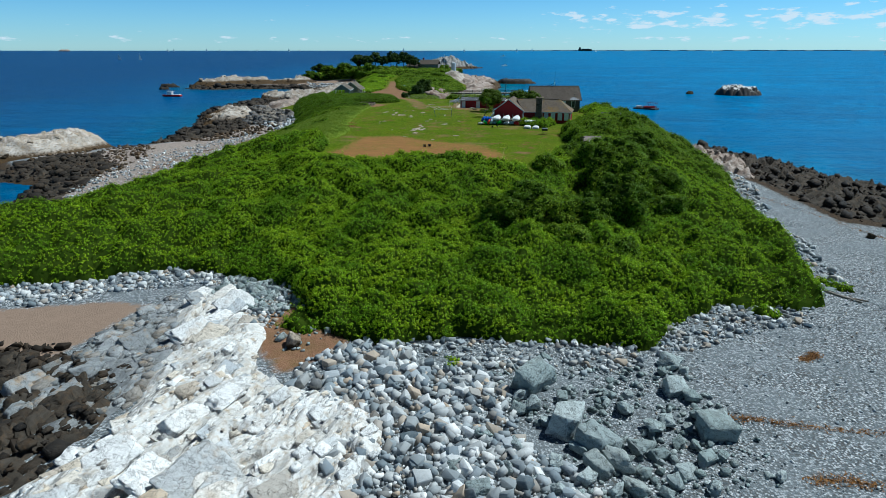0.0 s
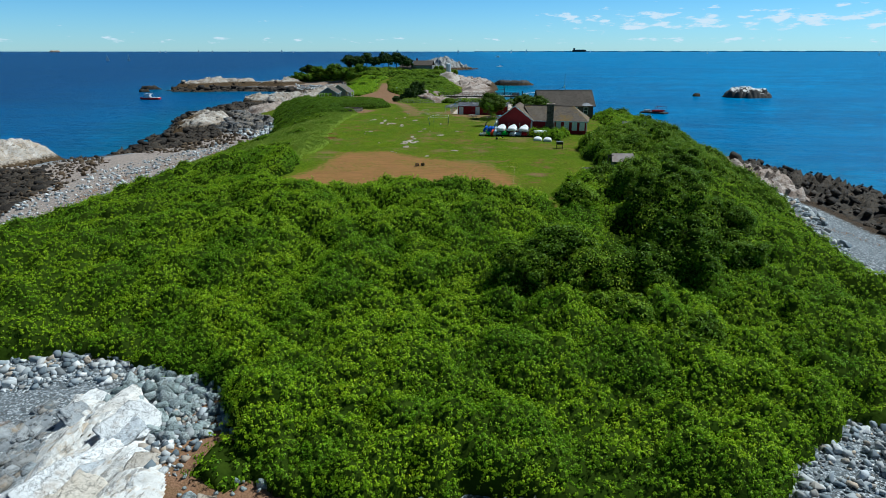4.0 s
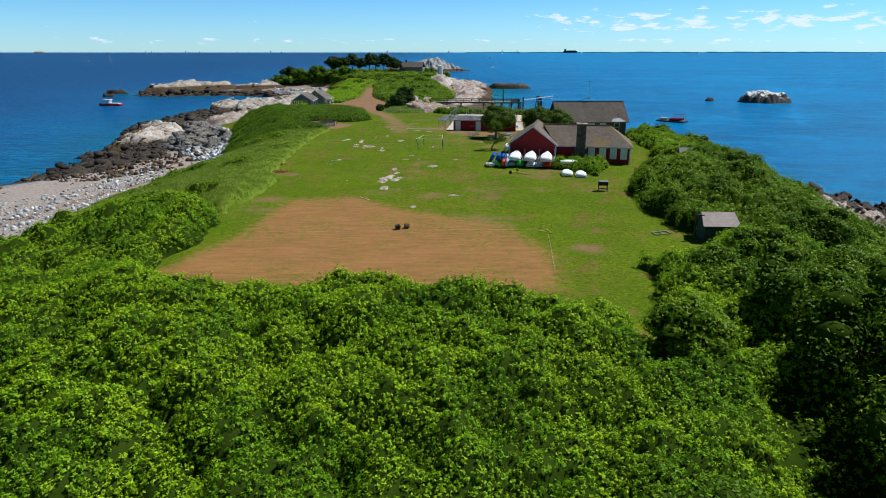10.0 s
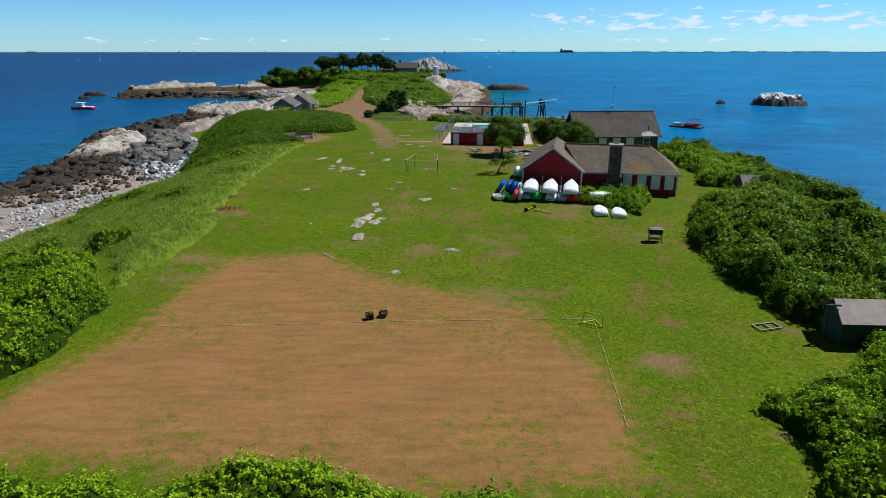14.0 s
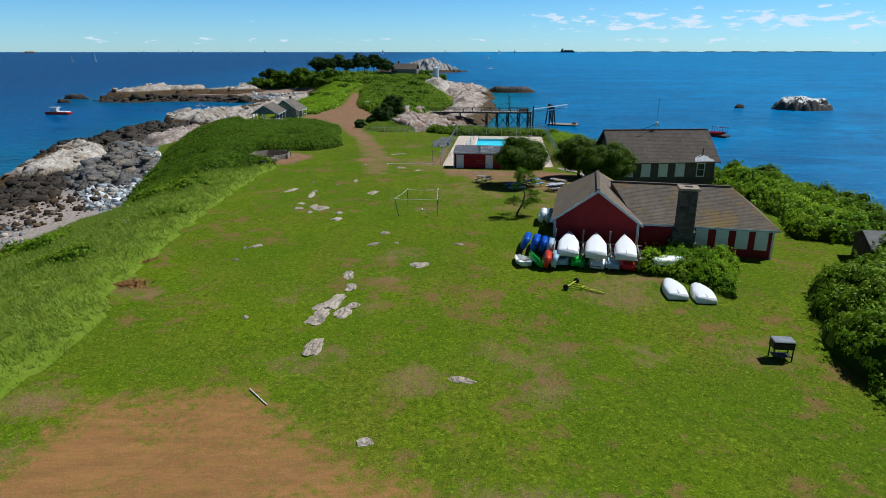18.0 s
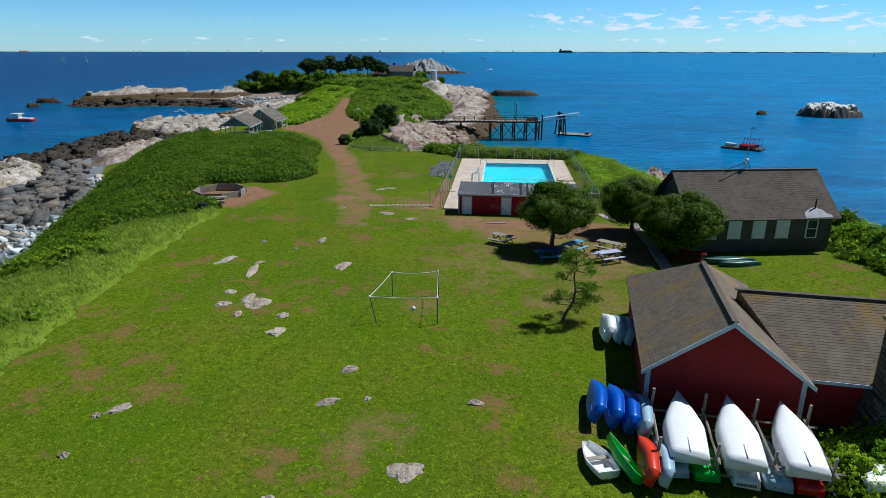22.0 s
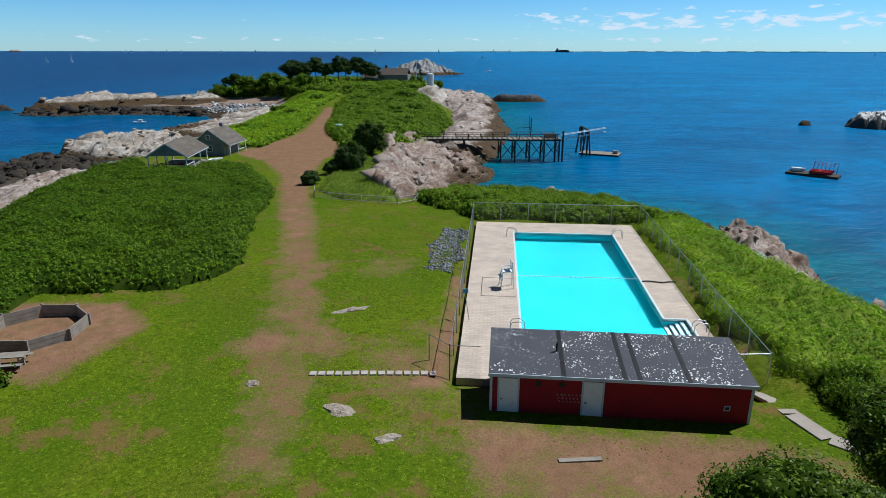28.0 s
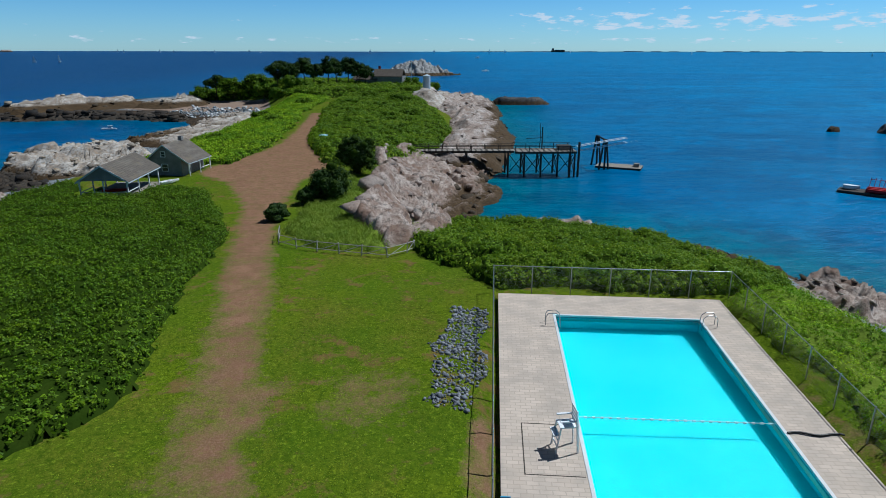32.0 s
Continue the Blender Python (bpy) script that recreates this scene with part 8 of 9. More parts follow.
# ---- octagonal ball pit ----
def ball_pit():
    cx, cy = -23.0, 174.3
    z = height(cx, cy)
    p = thing("ball_pit", "octagonal wooden ball pit on trodden earth", "pit", pose(cx, cy, z))
    for k in range(8):
        a, b = radians(22.5 + 45 * k), radians(22.5 + 45 * (k + 1))
        A, B = Vector((2.75 * math.cos(a), 2.75 * math.sin(a), 0)), Vector((2.75 * math.cos(b), 2.75 * math.sin(b), 0))
        m = Matrix.Translation((A + B) / 2) @ Matrix.Rotation(math.atan2(B.y - A.y, B.x - A.x), 4, "Z")
        L = (B - A).length / 2
        for j in range(3):
            bm = bmesh.new()
            box(bm, -L, L, -0.03, 0.03, -0.1 + j * 0.29, 0.17 + j * 0.29, m)
            part("plank", bm, WOOD, p)
        bm = bmesh.new()
        box(bm, -0.06, 0.06, -0.06, 0.06, -0.2, 0.8, Matrix.Translation(A * 1.03))
        part("post", bm, WOOD, p)
    be = thing("bench_table", "weathered picnic bench beside the ball pit", "table", pose(-21.8, 169.9, height(-21.8, 169.9), 0, 0, 8))
    bpart("top", WOOD, be, (-0.9, 0.9, -0.35, 0.35, 0.68, 0.73))
    for s in (-1, 1):
        bpart("bench", WOOD, be, (-0.9, 0.9, s * 0.62 - 0.13, s * 0.62 + 0.13, 0.4, 0.44))
        bpart("trestle", WOOD, be, (s * 0.6 - 0.03, s * 0.6 + 0.03, -0.7, 0.7, 0.3, 0.4), (s * 0.6 - 0.03, s * 0.6 + 0.03, -0.3, -0.2, -0.05, 0.68), (s * 0.6 - 0.03, s * 0.6 + 0.03, 0.2, 0.3, -0.05, 0.68))
    bi = thing("litter_bin", "black square litter bin in the brush edge", "bin", pose(-22.1, 166.4, height(-22.1, 166.4)))
    bpart("body", BLACK, bi, (-0.35, 0.35, -0.3, 0.3, -0.1, 0.75), bevel=0.03)
    bpart("lid", BLACK, bi, (-0.38, 0.38, -0.33, 0.33, 0.76, 0.84), bevel=0.02)


ball_pit()


# ---- boats ----
def hull_paint(name, c, c2=None, rough=0.35):
    return plain(name, c, c2 or tuple(v * 0.85 for v in c), 1.2, 18, rough, 0, 0.05, 0.4, local=True)


HW, HG, HR, HB, HLB, HOR = (hull_paint("white_hull", (0.90, 0.90, 0.89), (0.86, 0.86, 0.85)), hull_paint("green_hull", (0.035, 0.48, 0.035)), hull_paint("red_hull", (0.52, 0.012, 0.012)),
                            hull_paint("blue_hull", (0.008, 0.10, 0.55)), hull_paint("pale_blue_hull", (0.40, 0.55, 0.66)), hull_paint("orange_red_hull", (0.70, 0.05, 0.012)))


def boat(name, label, m, L, W, D, mat, blunt=0.62, bow=1.0, open_up=False, inner=None, group="boats by the house"):
    """A moulded hull, keel down, with its rim at z = 0 and depth D: turned over by its pose where it lies upside down."""
    b = thing(name, label, "boat", m, group)
    ns, nr = 15, 9
    pts = []
    for i in range(ns):
        t = i / (ns - 1)
        w = W / 2 * (blunt + (1 - blunt) * min(1, math.sin(min(t / 0.45, 1) * math.pi / 2))) * (1 if t < 0.4 else max(0.02, 1 - ((t - 0.4) / 0.6) ** 1.5 * bow))
        d = D * (0.9 + 0.1 * math.sin(t * math.pi)) * (1 if t < 0.7 else 1 - ((t - 0.7) / 0.3) ** 2 * 0.3)
        for j in range(nr):
            a = math.pi * j / (nr - 1)
            fine = 0.5 + 0.5 * max(0, (t - 0.45) / 0.55)
            cx = math.copysign(abs(math.cos(a)) ** fine, math.cos(a))
            pts.append(((t - 0.5) * L, w * cx, -d * math.sin(a) ** fine))
    bm = bmesh.new()
    vs = [bm.verts.new(p) for p in pts]
    for i in range(ns - 1):
        for j in range(nr - 1):
            k = i * nr + j
            bm.faces.new((vs[k], vs[k + 1], vs[k + nr + 1], vs[k + nr]))
    bm.faces.new(vs[:nr])
    bm.faces.new(vs[-nr:])
    if not open_up:
        bm.faces.new([vs[i * nr] for i in range(ns)] + [vs[i * nr + nr - 1] for i in reversed(range(ns))])
    part("hull", bm, mat, b, smoothed=True)
    bm = bmesh.new()
    for side in (0, nr - 1):
        for i in range(ns - 1):
            rod(bm, pts[i * nr + side], pts[(i + 1) * nr + side], 0.022, 5)
    rod(bm, pts[0], pts[nr - 1], 0.022, 5)
    part("gunwale", bm, mat, b)
    bpart("skeg", mat, b, (-L * 0.48, -L * 0.3, -0.012, 0.012, -D - 0.01, -D * 0.9))
    if open_up:
        bm = bmesh.new()
        vs = [bm.verts.new((p[0] * 0.96, p[1] * 0.9, p[2] * 0.86)) for p in pts]
        for i in range(ns - 1):
            for j in range(nr - 1):
                k = i * nr + j
                bm.faces.new((vs[k + 1], vs[k], vs[k + nr], vs[k + nr + 1]))
        bm.faces.new(vs[:nr])
        part("inside", bm, inner or mat, b)
        bpart("thwart", WOOD, b, (-0.12, 0.12, -W * 0.44, W * 0.44, -D * 0.35, -D * 0.27))
        bpart("thwart", inner or mat, b, (-L * 0.46, -L * 0.32, -W * 0.3, W * 0.3, -D * 0.4, -D * 0.3))
    return b


HO = pose(12.5, 128.5, 0.75, 0, 0, -13.5)


def flip(x, y, z, head, tilt=0.0, roll=0.0):
    """Upside down on the house's own axes, bow turned to head."""
    return HO @ pose(x, y, z, 0, 0, head) @ pose(0, 0, 0, 180 + roll, tilt, 0)


def boat_rack():
    r = thing("boat_rack", "rough timber boat rack against the red gable", "rack", HO)
    for x in (-2.9, -0.9, 1.0, 2.9):
        for y in (-3.9, -1.0):
            bm = bmesh.new()
            rod(bm, (x, y, -0.1), (x + 0.05, y, 1.75 if y < -2 else 2.1), 0.06, 6)
            part("post", bm, WOOD, r)
    for z in (0.5, 1.15):
        for y in (-3.9, -1.0):
            bm = bmesh.new()
            rod(bm, (-3.1, y - 0.06, z), (3.3, y - 0.06, z + 0.02), 0.055, 4)
            part("rail", bm, WOOD, r)
        for x in (-2.9, -0.9, 1.0, 2.9):
            bm = bmesh.new()
            rod(bm, (x + 0.06, -4.3, z + 0.05), (x + 0.06, -0.6, z + 0.05), 0.05, 4)
            part("arm", bm, WOOD, r)
    for i, x in enumerate((-1.95, -0.05, 1.95)):
        boat("sailing_dinghy", "white sailing dinghy stored upside down on the rack", flip(x + 0.1, -2.3, 1.3, 90, -6), 4.0, 1.5, 0.5, HW, 0.92)
    for x, mat, lab in ((-2.2, HLB, "pale blue dinghy under the rack"), (-1.25, HG, "bright green dinghy under the rack"), (0.2, HW, "white dinghy with dark lettering under the rack"), (1.3, HLB, "pale blue dinghy under the rack"), (2.2, HR, "red dinghy under the rack")):
        boat("sailing_dinghy", lab, flip(x, -2.8, 0.42 if mat is not HW else 0.36, 86 + (x * 13) % 8, 0, (x * 57) % 16 - 8), 3.0, 1.15, 0.42, mat, 0.75)
    # unreadable lettering on one transom
    lt = thing("boat_lettering", "row of dark painted marks on a white transom", "lettering", HO)
    for k in range(9):
        bpart("letter_bar", DARKWOOD, lt, (-0.2 + k * 0.075, -0.155 + k * 0.075, -4.36, -4.35, 0.45, 0.55))


boat_rack()
boat("rowing_dinghy", "small white open dinghy lying upright on the grass", pose(6.75, 126.0, height(6.75, 126) + 0.36, 0, 4, 100), 2.1, 1.05, 0.36, HW, 0.8, 0.75, True, HW)
boat("kayak", "bright green open kayak tilted on its side", pose(7.75, 125.9, height(7.75, 126) + 0.52, 0, 0, 98) @ pose(0, 0, 0, 42, 0, 0), 2.7, 1.0, 0.38, HG, 0.6, 1.0, True, HG)
boat("sailing_dinghy", "red and orange dinghy leaning on its side", pose(8.6, 125.6, height(8.6, 125.6) + 0.55, 0, 0, 80) @ pose(0, 0, 0, 110, 0, 0), 2.6, 1.05, 0.4, HOR, 0.7)
boat("sailing_dinghy", "white and pale blue dinghy leaning on the rack", pose(9.15, 125.5, height(9.1, 125.5) + 0.6, 0, 0, 78) @ pose(0, 0, 0, 105, 0, 0), 2.6, 1.05, 0.4, HLB, 0.7)
for i, (x, y, mat, lab) in enumerate(((7.7, 129.6, HB, "bright blue dinghy leaning on its side by the wall"), (8.35, 129.2, HB, "blue dinghy leaning against another"), (8.9, 128.8, HB, "dark blue dinghy leaning against the house"), (9.35, 128.4, HLB, "pale blue dinghy standing against the house"))):
    boat("sailing_dinghy", lab, pose(x, y, height(x, y) + 0.62, 0, 0, 78) @ pose(0, 0, 0, 118 - 5 * i, 0, 0), 2.9, 1.2, 0.42, mat, 0.75)
for i, (x, y, mat, lab) in enumerate(((10.1, 136.8, HW, "white dinghy standing on its side by the wall"), (10.65, 136.6, HLB, "pale blue dinghy standing on its side"), (11.1, 136.4, HLB, "pale blue dinghy against the red wall"))):
    boat("sailing_dinghy", lab, pose(x, y, height(x, y) + 0.65, 0, 0, 80) @ pose(0, 0, 0, 115 - 6 * i, 0, 0), 2.7, 1.2, 0.42, mat, 0.75)
boat("sailing_dinghy", "white dinghy turned over on the lawn", pose(15.55, 120.5, height(15.55, 120.5) + 0.06, 0, 0, 82) @ pose(0, 0, 0, 180, 0, 0), 3.1, 1.35, 0.42, HW, 0.88, 0.5)
boat("sailing_dinghy", "white dinghy turned over beside the bush", pose(17.05, 119.8, height(17.05, 119.8) + 0.06, 0, 0, 81) @ pose(0, 0, 0, 180, 0, 0), 2.9, 1.3, 0.42, HW, 0.88, 0.5)
boat("sailing_dinghy", "white upturned dinghy half hidden in the bush", pose(16.4, 124.0, height(16.4, 124.0) + 0.72, 0, 0, 10) @ pose(0, 0, 0, 180, 0, 0), 2.4, 1.1, 0.4, HW, 0.75)
GREENC = hull_paint("green_canoe", (0.03, 0.11, 0.08))
boat("canoe", "dark green canoe turned over by the grey house", pose(22.4, 149.2, height(22.4, 149.2) + 0.05, 0, 0, 2) @ pose(0, 0, 0, 180, 0, 0), 3.9, 0.9, 0.42, GREENC, 0.2)
boat("canoe", "dark green canoe turned over beside another", pose(22.9, 148.5, height(22.9, 148.5) + 0.05, 0, 0, 3) @ pose(0, 0, 0, 180, 0, 0), 3.2, 0.7, 0.35, GREENC, 0.2)
tr = thing("boat_trolley", "yellow-green boat trolley lying on the lawn", "trolley", pose(10.1, 120.8, height(10.1, 120.8) + 0.18, 0, 0, -38))
for a, b in (((-1.3, -0.25, 0), (1.3, 0.0, -0.1)), ((-1.3, 0.25, 0), (1.3, 0.0, -0.1)), ((-1.0, -0.7, 0), (-1.0, 0.7, 0)), ((-0.2, -0.2, 0), (-0.2, 0.2, 0)), ((0.4, -0.1, -0.05), (0.4, 0.1, -0.05))):
    bm = bmesh.new()
    rod(bm, a, b, 0.035)
    part("tube", bm, YELLOW, tr)
for s in (-0.75, 0.75):
    bm = bmesh.new()
    rod(bm, (-1.0, s - 0.05, 0), (-1.0, s + 0.05, 0), 0.19, 14)
    part("wheel", bm, BLACK, tr)

# ---- beach litter ----
def driftlog(x, y, L, r, turn, label):
    b = thing("drift_log", label, "log", pose(x, y, height(x, y) + r * 0.7, 0, 2, turn))
    bm = bmesh.new()
    for k in range(6):
        rod(bm, ((k / 6 - 0.5) * L, 0.03 * math.sin(k * 2), 0.02 * math.cos(k)), (((k + 1) / 6 - 0.5) * L, 0.03 * math.sin(k * 2 + 2), 0.02 * math.cos(k + 1)), r * (1 - 0.06 * k), 8, r * (0.95 - 0.06 * k))
    part("trunk", bm, WOOD, b)


driftlog(36.6, 51.6, 3.2, 0.14, -52, "grey drift log among debris on the shingle")
driftlog(37.4, 51.4, 2.4, 0.1, -30, "thin grey drift log on the shingle")
driftlog(-22.6, 121.8, 3.4, 0.19, 50, "long sun-bleached log on bare earth by the lawn")
driftlog(-25.6, 139.0, 3.4, 0.22, 30, "sun-bleached log in the grass")
driftlog(-27.6, 137.4, 1.8, 0.2, 10, "sun-bleached log end in the grass")
tarp = thing("debris_tarp", "crumpled grey-green fishing tarp on the shingle", "debris", pose(36.0, 53.4, height(36, 53.4)))
bm = bmesh.new()
bmesh.ops.create_icosphere(bm, subdivisions=3, radius=1)
for v in bm.verts:
    v.co = Vector((v.co.x * 1.0, v.co.y * 0.6, v.co.z * 0.28)) * (1 + 0.5 * noise.fractal(v.co * 2, 1, 2, 3))
part("sheet", bm, plain("green_tarp", (0.12, 0.17, 0.15), (0.2, 0.24, 0.22), 3, 20, 0.6), tarp)
for (x, y, c, r) in ((33.6, 55.6, HR, 0.22), (25.3, 51.4, HW, 0.14)):
    bu = thing("net_float", "round plastic net float on the shingle", "buoy", pose(x, y, height(x, y) + 0.1))
    bm = bmesh.new()
    bmesh.ops.create_uvsphere(bm, u_segments=12, v_segments=8, radius=r)
    part("ball", bm, c, bu, smoothed=True)
KELP = per_piece("dry_kelp", ((0.20, 0.085, 0.02), (0.34, 0.16, 0.04), (0.10, 0.05, 0.02)), 0.8)


def wrack(name, label, pts, n, w, seed, tones=None):
    rng = np.random.RandomState(seed)
    p = np.array(pts, float)
    k = rng.uniform(0, len(p) - 1.001, n)
    i = k.astype(int)
    c = p[i] + (p[i + 1] - p[i]) * (k - i)[:, None] + rng.normal(0, w, (n, 2)) * (0.4 + 0.6 * np.sin(k * 9)[:, None] ** 2)
    P = np.stack([c[:, 0], c[:, 1], land(c[:, 0], c[:, 1]) + rng.uniform(0.02, 0.1, n)], -1)
    N = np.stack([rng.normal(0, 0.5, n), rng.normal(0, 0.5, n), np.ones(n)], -1)
    N /= np.linalg.norm(N, axis=1)[:, None]
    root = tagged(new(name), label, "seaweed", kind="stuff")
    leaves("weed_strands", P, N, rng.uniform(0.05, 0.15, n), rng, tones or KELP, root, 0.3)


wrack("seaweed_line", "line of dry brown seaweed along the beach", [(17.6, 32.4), (20, 32.0), (22.5, 31.4), (27, 31.0), (33, 31.5)], 900, 0.28, 1)
wrack("seaweed_line", "dark seaweed thrown up on the shingle", [(20.4, 26.6), (22, 26.8), (24, 26.2), (30, 27)], 700, 0.4, 2)
wrack("seaweed_line", "reddish seaweed line across the upper beach", [(42, 96), (47, 90), (51.4, 78), (54, 71), (60, 60)], 900, 0.6, 3)
wrack("seaweed_heap", "heap of dry brown seaweed and sticks", [(27.0, 40.2), (28.0, 40.6), (28.4, 41.0)], 700, 0.28, 4)
wrack("seaweed_heap", "reddish seaweed stranded along the upper beach", [(-52, 100), (-54, 118), (-50, 136), (-44, 150)], 3000, 1.2, 5)
wrack("brush_heap", "heap of dead brown branches by the lawn", [(-20.4, 121.8), (-19.3, 122.2), (-18.4, 122.0)], 900, 0.45, 6)
wrack("brush_heap", "heap of dead grey-brown branches at the edge of the lawn", [(-21.4, 126.2), (-20.4, 126.4), (-19.8, 126.9)], 700, 0.4, 7)

boat("covered_boat", "small boat under a blue and white cover beside the track", pose(-21.0, 292.6, height(-21.0, 292.6) + 0.55, 180, 0, 70), 4.2, 1.9, 1.0, hull_paint("blue_cover", (0.03, 0.42, 0.60), (0.6, 0.66, 0.68)), 0.8, 1.0, False, None, "boats by the cottages")
# ---- cottages by the track ----
def cottage_pair():
    z = -2.45
    # open pavilion
    p = thing("pavilion", "open grey pavilion with a weathered shingle roof and white posts", "pavilion", pose(-40.5, 243.0, -1.72, 0, 0, 2))
    W, D, e, r = 2.9, 5.2, 2.25, 4.1
    for s in (-1, 1):
        c = [(s * (W + 0.35), -D - 0.3, e - 0.2), (s * (W + 0.35), D + 0.3, e - 0.2), (0, D + 0.3, r), (0, -D - 0.3, r)]
        sl = slab("roof_slope", c, 0.09, GREYROOF, p)
        nrm = Vector((s * (r - e + 0.2), 0, W + 0.35)).normalized() * 0.09
        courses([tuple(Vector(v) + nrm) for v in (c if s > 0 else (c[1], c[0], c[3], c[2]))], GREYROOF, sl, 0.3, 0.02)
        bpart("fascia", PALEBLUE, p, (s * (W + 0.36) - 0.02, s * (W + 0.36) + 0.02, -D - 0.3, D + 0.3, e - 0.32, e - 0.14))
        for y in (-D, -D / 3, D / 3, D):
            bpart("post", WHITE, p, (s * W - 0.07, s * W + 0.07, y - 0.07, y + 0.07, -0.6, e))
        bpart("rail", WHITE, p, (s * W - 0.04, s * W + 0.04, -D + 0.08, -D / 3 - 0.08, 0.75, 0.83))
    bpart("post", WHITE, p, (-0.07, 0.07, -D - 0.07, -D + 0.07, -0.6, e))
    bpart("rail", WHITE, p, (-W + 0.08, W - 0.08, -D - 0.04, -D + 0.04, 0.75, 0.83))
    bpart("half_wall", GREYSHAKE, p, (-W + 0.08, W - 0.08, -D - 0.03, -D + 0.03, -0.6, 0.4))
    bpart("floor", WOOD, p, (-W + 0.05, W - 0.05, -D + 0.05, D - 0.05, -0.5, 0.02))
    bm = bmesh.new()
    prism(bm, [(-W, -D - 0.05, e), (W, -D - 0.05, e), (0, -D - 0.05, r - 0.1), (-W, -D + 0.05, e), (W, -D + 0.05, e), (0, -D + 0.05, r - 0.1)], ((0, 1, 2), (5, 4, 3), (0, 3, 4, 1), (1, 4, 5, 2), (2, 5, 3, 0)))
    part("gable", bm, GREYSHAKE, p)
    for s in (-1, 1):
        bm = bmesh.new()
        prism(bm, [(s * (W + 0.36), -D - 0.34, e - 0.32), (s * (W + 0.36), -D - 0.34, e - 0.1), (0, -D - 0.34, r + 0.12), (0, -D - 0.34, r - 0.1), (s * (W + 0.36), -D - 0.3, e - 0.32), (s * (W + 0.36), -D - 0.3, e - 0.1), (0, -D - 0.3, r + 0.12), (0, -D - 0.3, r - 0.1)],
              ((0, 1, 2, 3), (7, 6, 5, 4), (0, 4, 5, 1), (1, 5, 6, 2), (3, 2, 6, 7), (0, 3, 7, 4)))
        part("barge_board", bm, PALEBLUE, p)
    boat("rowing_boat", "white boat lying beside the pavilion", pose(-37.0, 250.2, height(-37, 250.2) + 0.45, 0, 0, 60), 3.2, 1.2, 0.42, HW, 0.6, 1.0, True, HW, "boats by the cottages")
    boat("kayak", "red and blue kayak stored inside the pavilion", pose(-40.6, 241.0, -1.2, 0, 0, 10), 3.0, 0.8, 0.35, HR, 0.3, 1.0, False, None, "boats by the cottages")
    # shingled cottage
    c = thing("cottage", "grey shingled cottage with white trim and a small porch", "cottage", pose(-39.3, 259.6, z - 0.1, 0, 0, -8))
    W, D, e, r = 2.6, 3.5, 2.75, 4.85
    bm = bmesh.new()
    prism(bm, [(-W, -D, -0.6), (W, -D, -0.6), (W, D, -0.6), (-W, D, -0.6), (-W, -D, e), (W, -D, e), (W, D, e), (-W, D, e), (0, -D, r - 0.1), (0, D, r - 0.1)], ((0, 1, 5, 8, 4), (1, 2, 6, 5), (2, 3, 7, 9, 6), (3, 0, 4, 7), (4, 8, 9, 7), (8, 5, 6, 9)))
    w = part("wall", bm, GREYSHAKE, c)
    clapboards(GREYSHAKE, w, -W, W, -D, 0, e, step=0.25)
    for s in (-1, 1):
        k = [(s * (W + (0.3 if s < 0 else 1.3)), -D - 0.3, e - 0.2 - (0.0 if s < 0 else 0.45)), (s * (W + (0.3 if s < 0 else 1.3)), D + 0.3, e - 0.2 - (0.0 if s < 0 else 0.45)), (0, D + 0.3, r), (0, -D - 0.3, r)]
        sl = slab("roof_slope", k, 0.09, GREYROOF, c)
        bm = bmesh.new()
        prism(bm, [(k[0][0], -D - 0.34, k[0][2] - 0.1), (k[0][0], -D - 0.34, k[0][2] + 0.12), (0, -D - 0.34, r + 0.12), (0, -D - 0.34, r - 0.1), (k[0][0], -D - 0.3, k[0][2] - 0.1), (k[0][0], -D - 0.3, k[0][2] + 0.12), (0, -D - 0.3, r + 0.12), (0, -D - 0.3, r - 0.1)],
              ((0, 1, 2, 3), (7, 6, 5, 4), (0, 4, 5, 1), (1, 5, 6, 2), (3, 2, 6, 7), (0, 3, 7, 4)))
        part("barge_board", bm, PALEBLUE, c)
        bpart("fascia", PALEBLUE, c, (k[0][0] - 0.02, k[0][0] + 0.02, -D - 0.3, D + 0.3, k[0][2] - 0.1, k[0][2] + 0.1))
    for x, z0, z1, h in ((-0.2, 3.1, 3.8, 0.3), (-0.1, 0.9, 1.9, 0.45)):
        wi = bpart("window", GLASS, c, (x - h, x + h, -D - 0.03, -D + 0.02, z0, z1))
        bpart("window_frame", WHITE, wi, (x - h - 0.1, x - h, -D - 0.06, -D, z0 - 0.1, z1 + 0.1), (x + h, x + h + 0.1, -D - 0.06, -D, z0 - 0.1, z1 + 0.1), (x - h, x + h, -D - 0.06, -D, z0 - 0.1, z0), (x - h, x + h, -D - 0.06, -D, z1, z1 + 0.1), (x - h, x + h, -D - 0.045, -D - 0.031, (z0 + z1) / 2 - 0.03, (z0 + z1) / 2 + 0.03))
    for y in (-D + 0.1, 0, D - 0.1):
        bpart("porch_post", WHITE, c, (W + 1.12, W + 1.24, y - 0.06, y + 0.06, -0.5, e - 0.6))
    bpart("porch_floor", WOOD, c, (W + 0.02, W + 1.25, -D, D, -0.5, 0.1))
    bpart("porch_rail", WHITE, c, (W + 1.14, W + 1.2, 0.1, D - 0.2, 0.8, 0.88))
    d = bpart("door", WHITE, c, (W + 0.0, W + 0.05, -1.6, -0.7, 0.1, 2.1))
    bpart("door_panel", GREYSHAKE, d, (W + 0.051, W + 0.06, -1.5, -0.8, 0.3, 1.0))
    bpart("vent_cupola", GREYSHAKE, c, (-0.3, 0.3, 1.6, 2.2, r, r + 0.7))
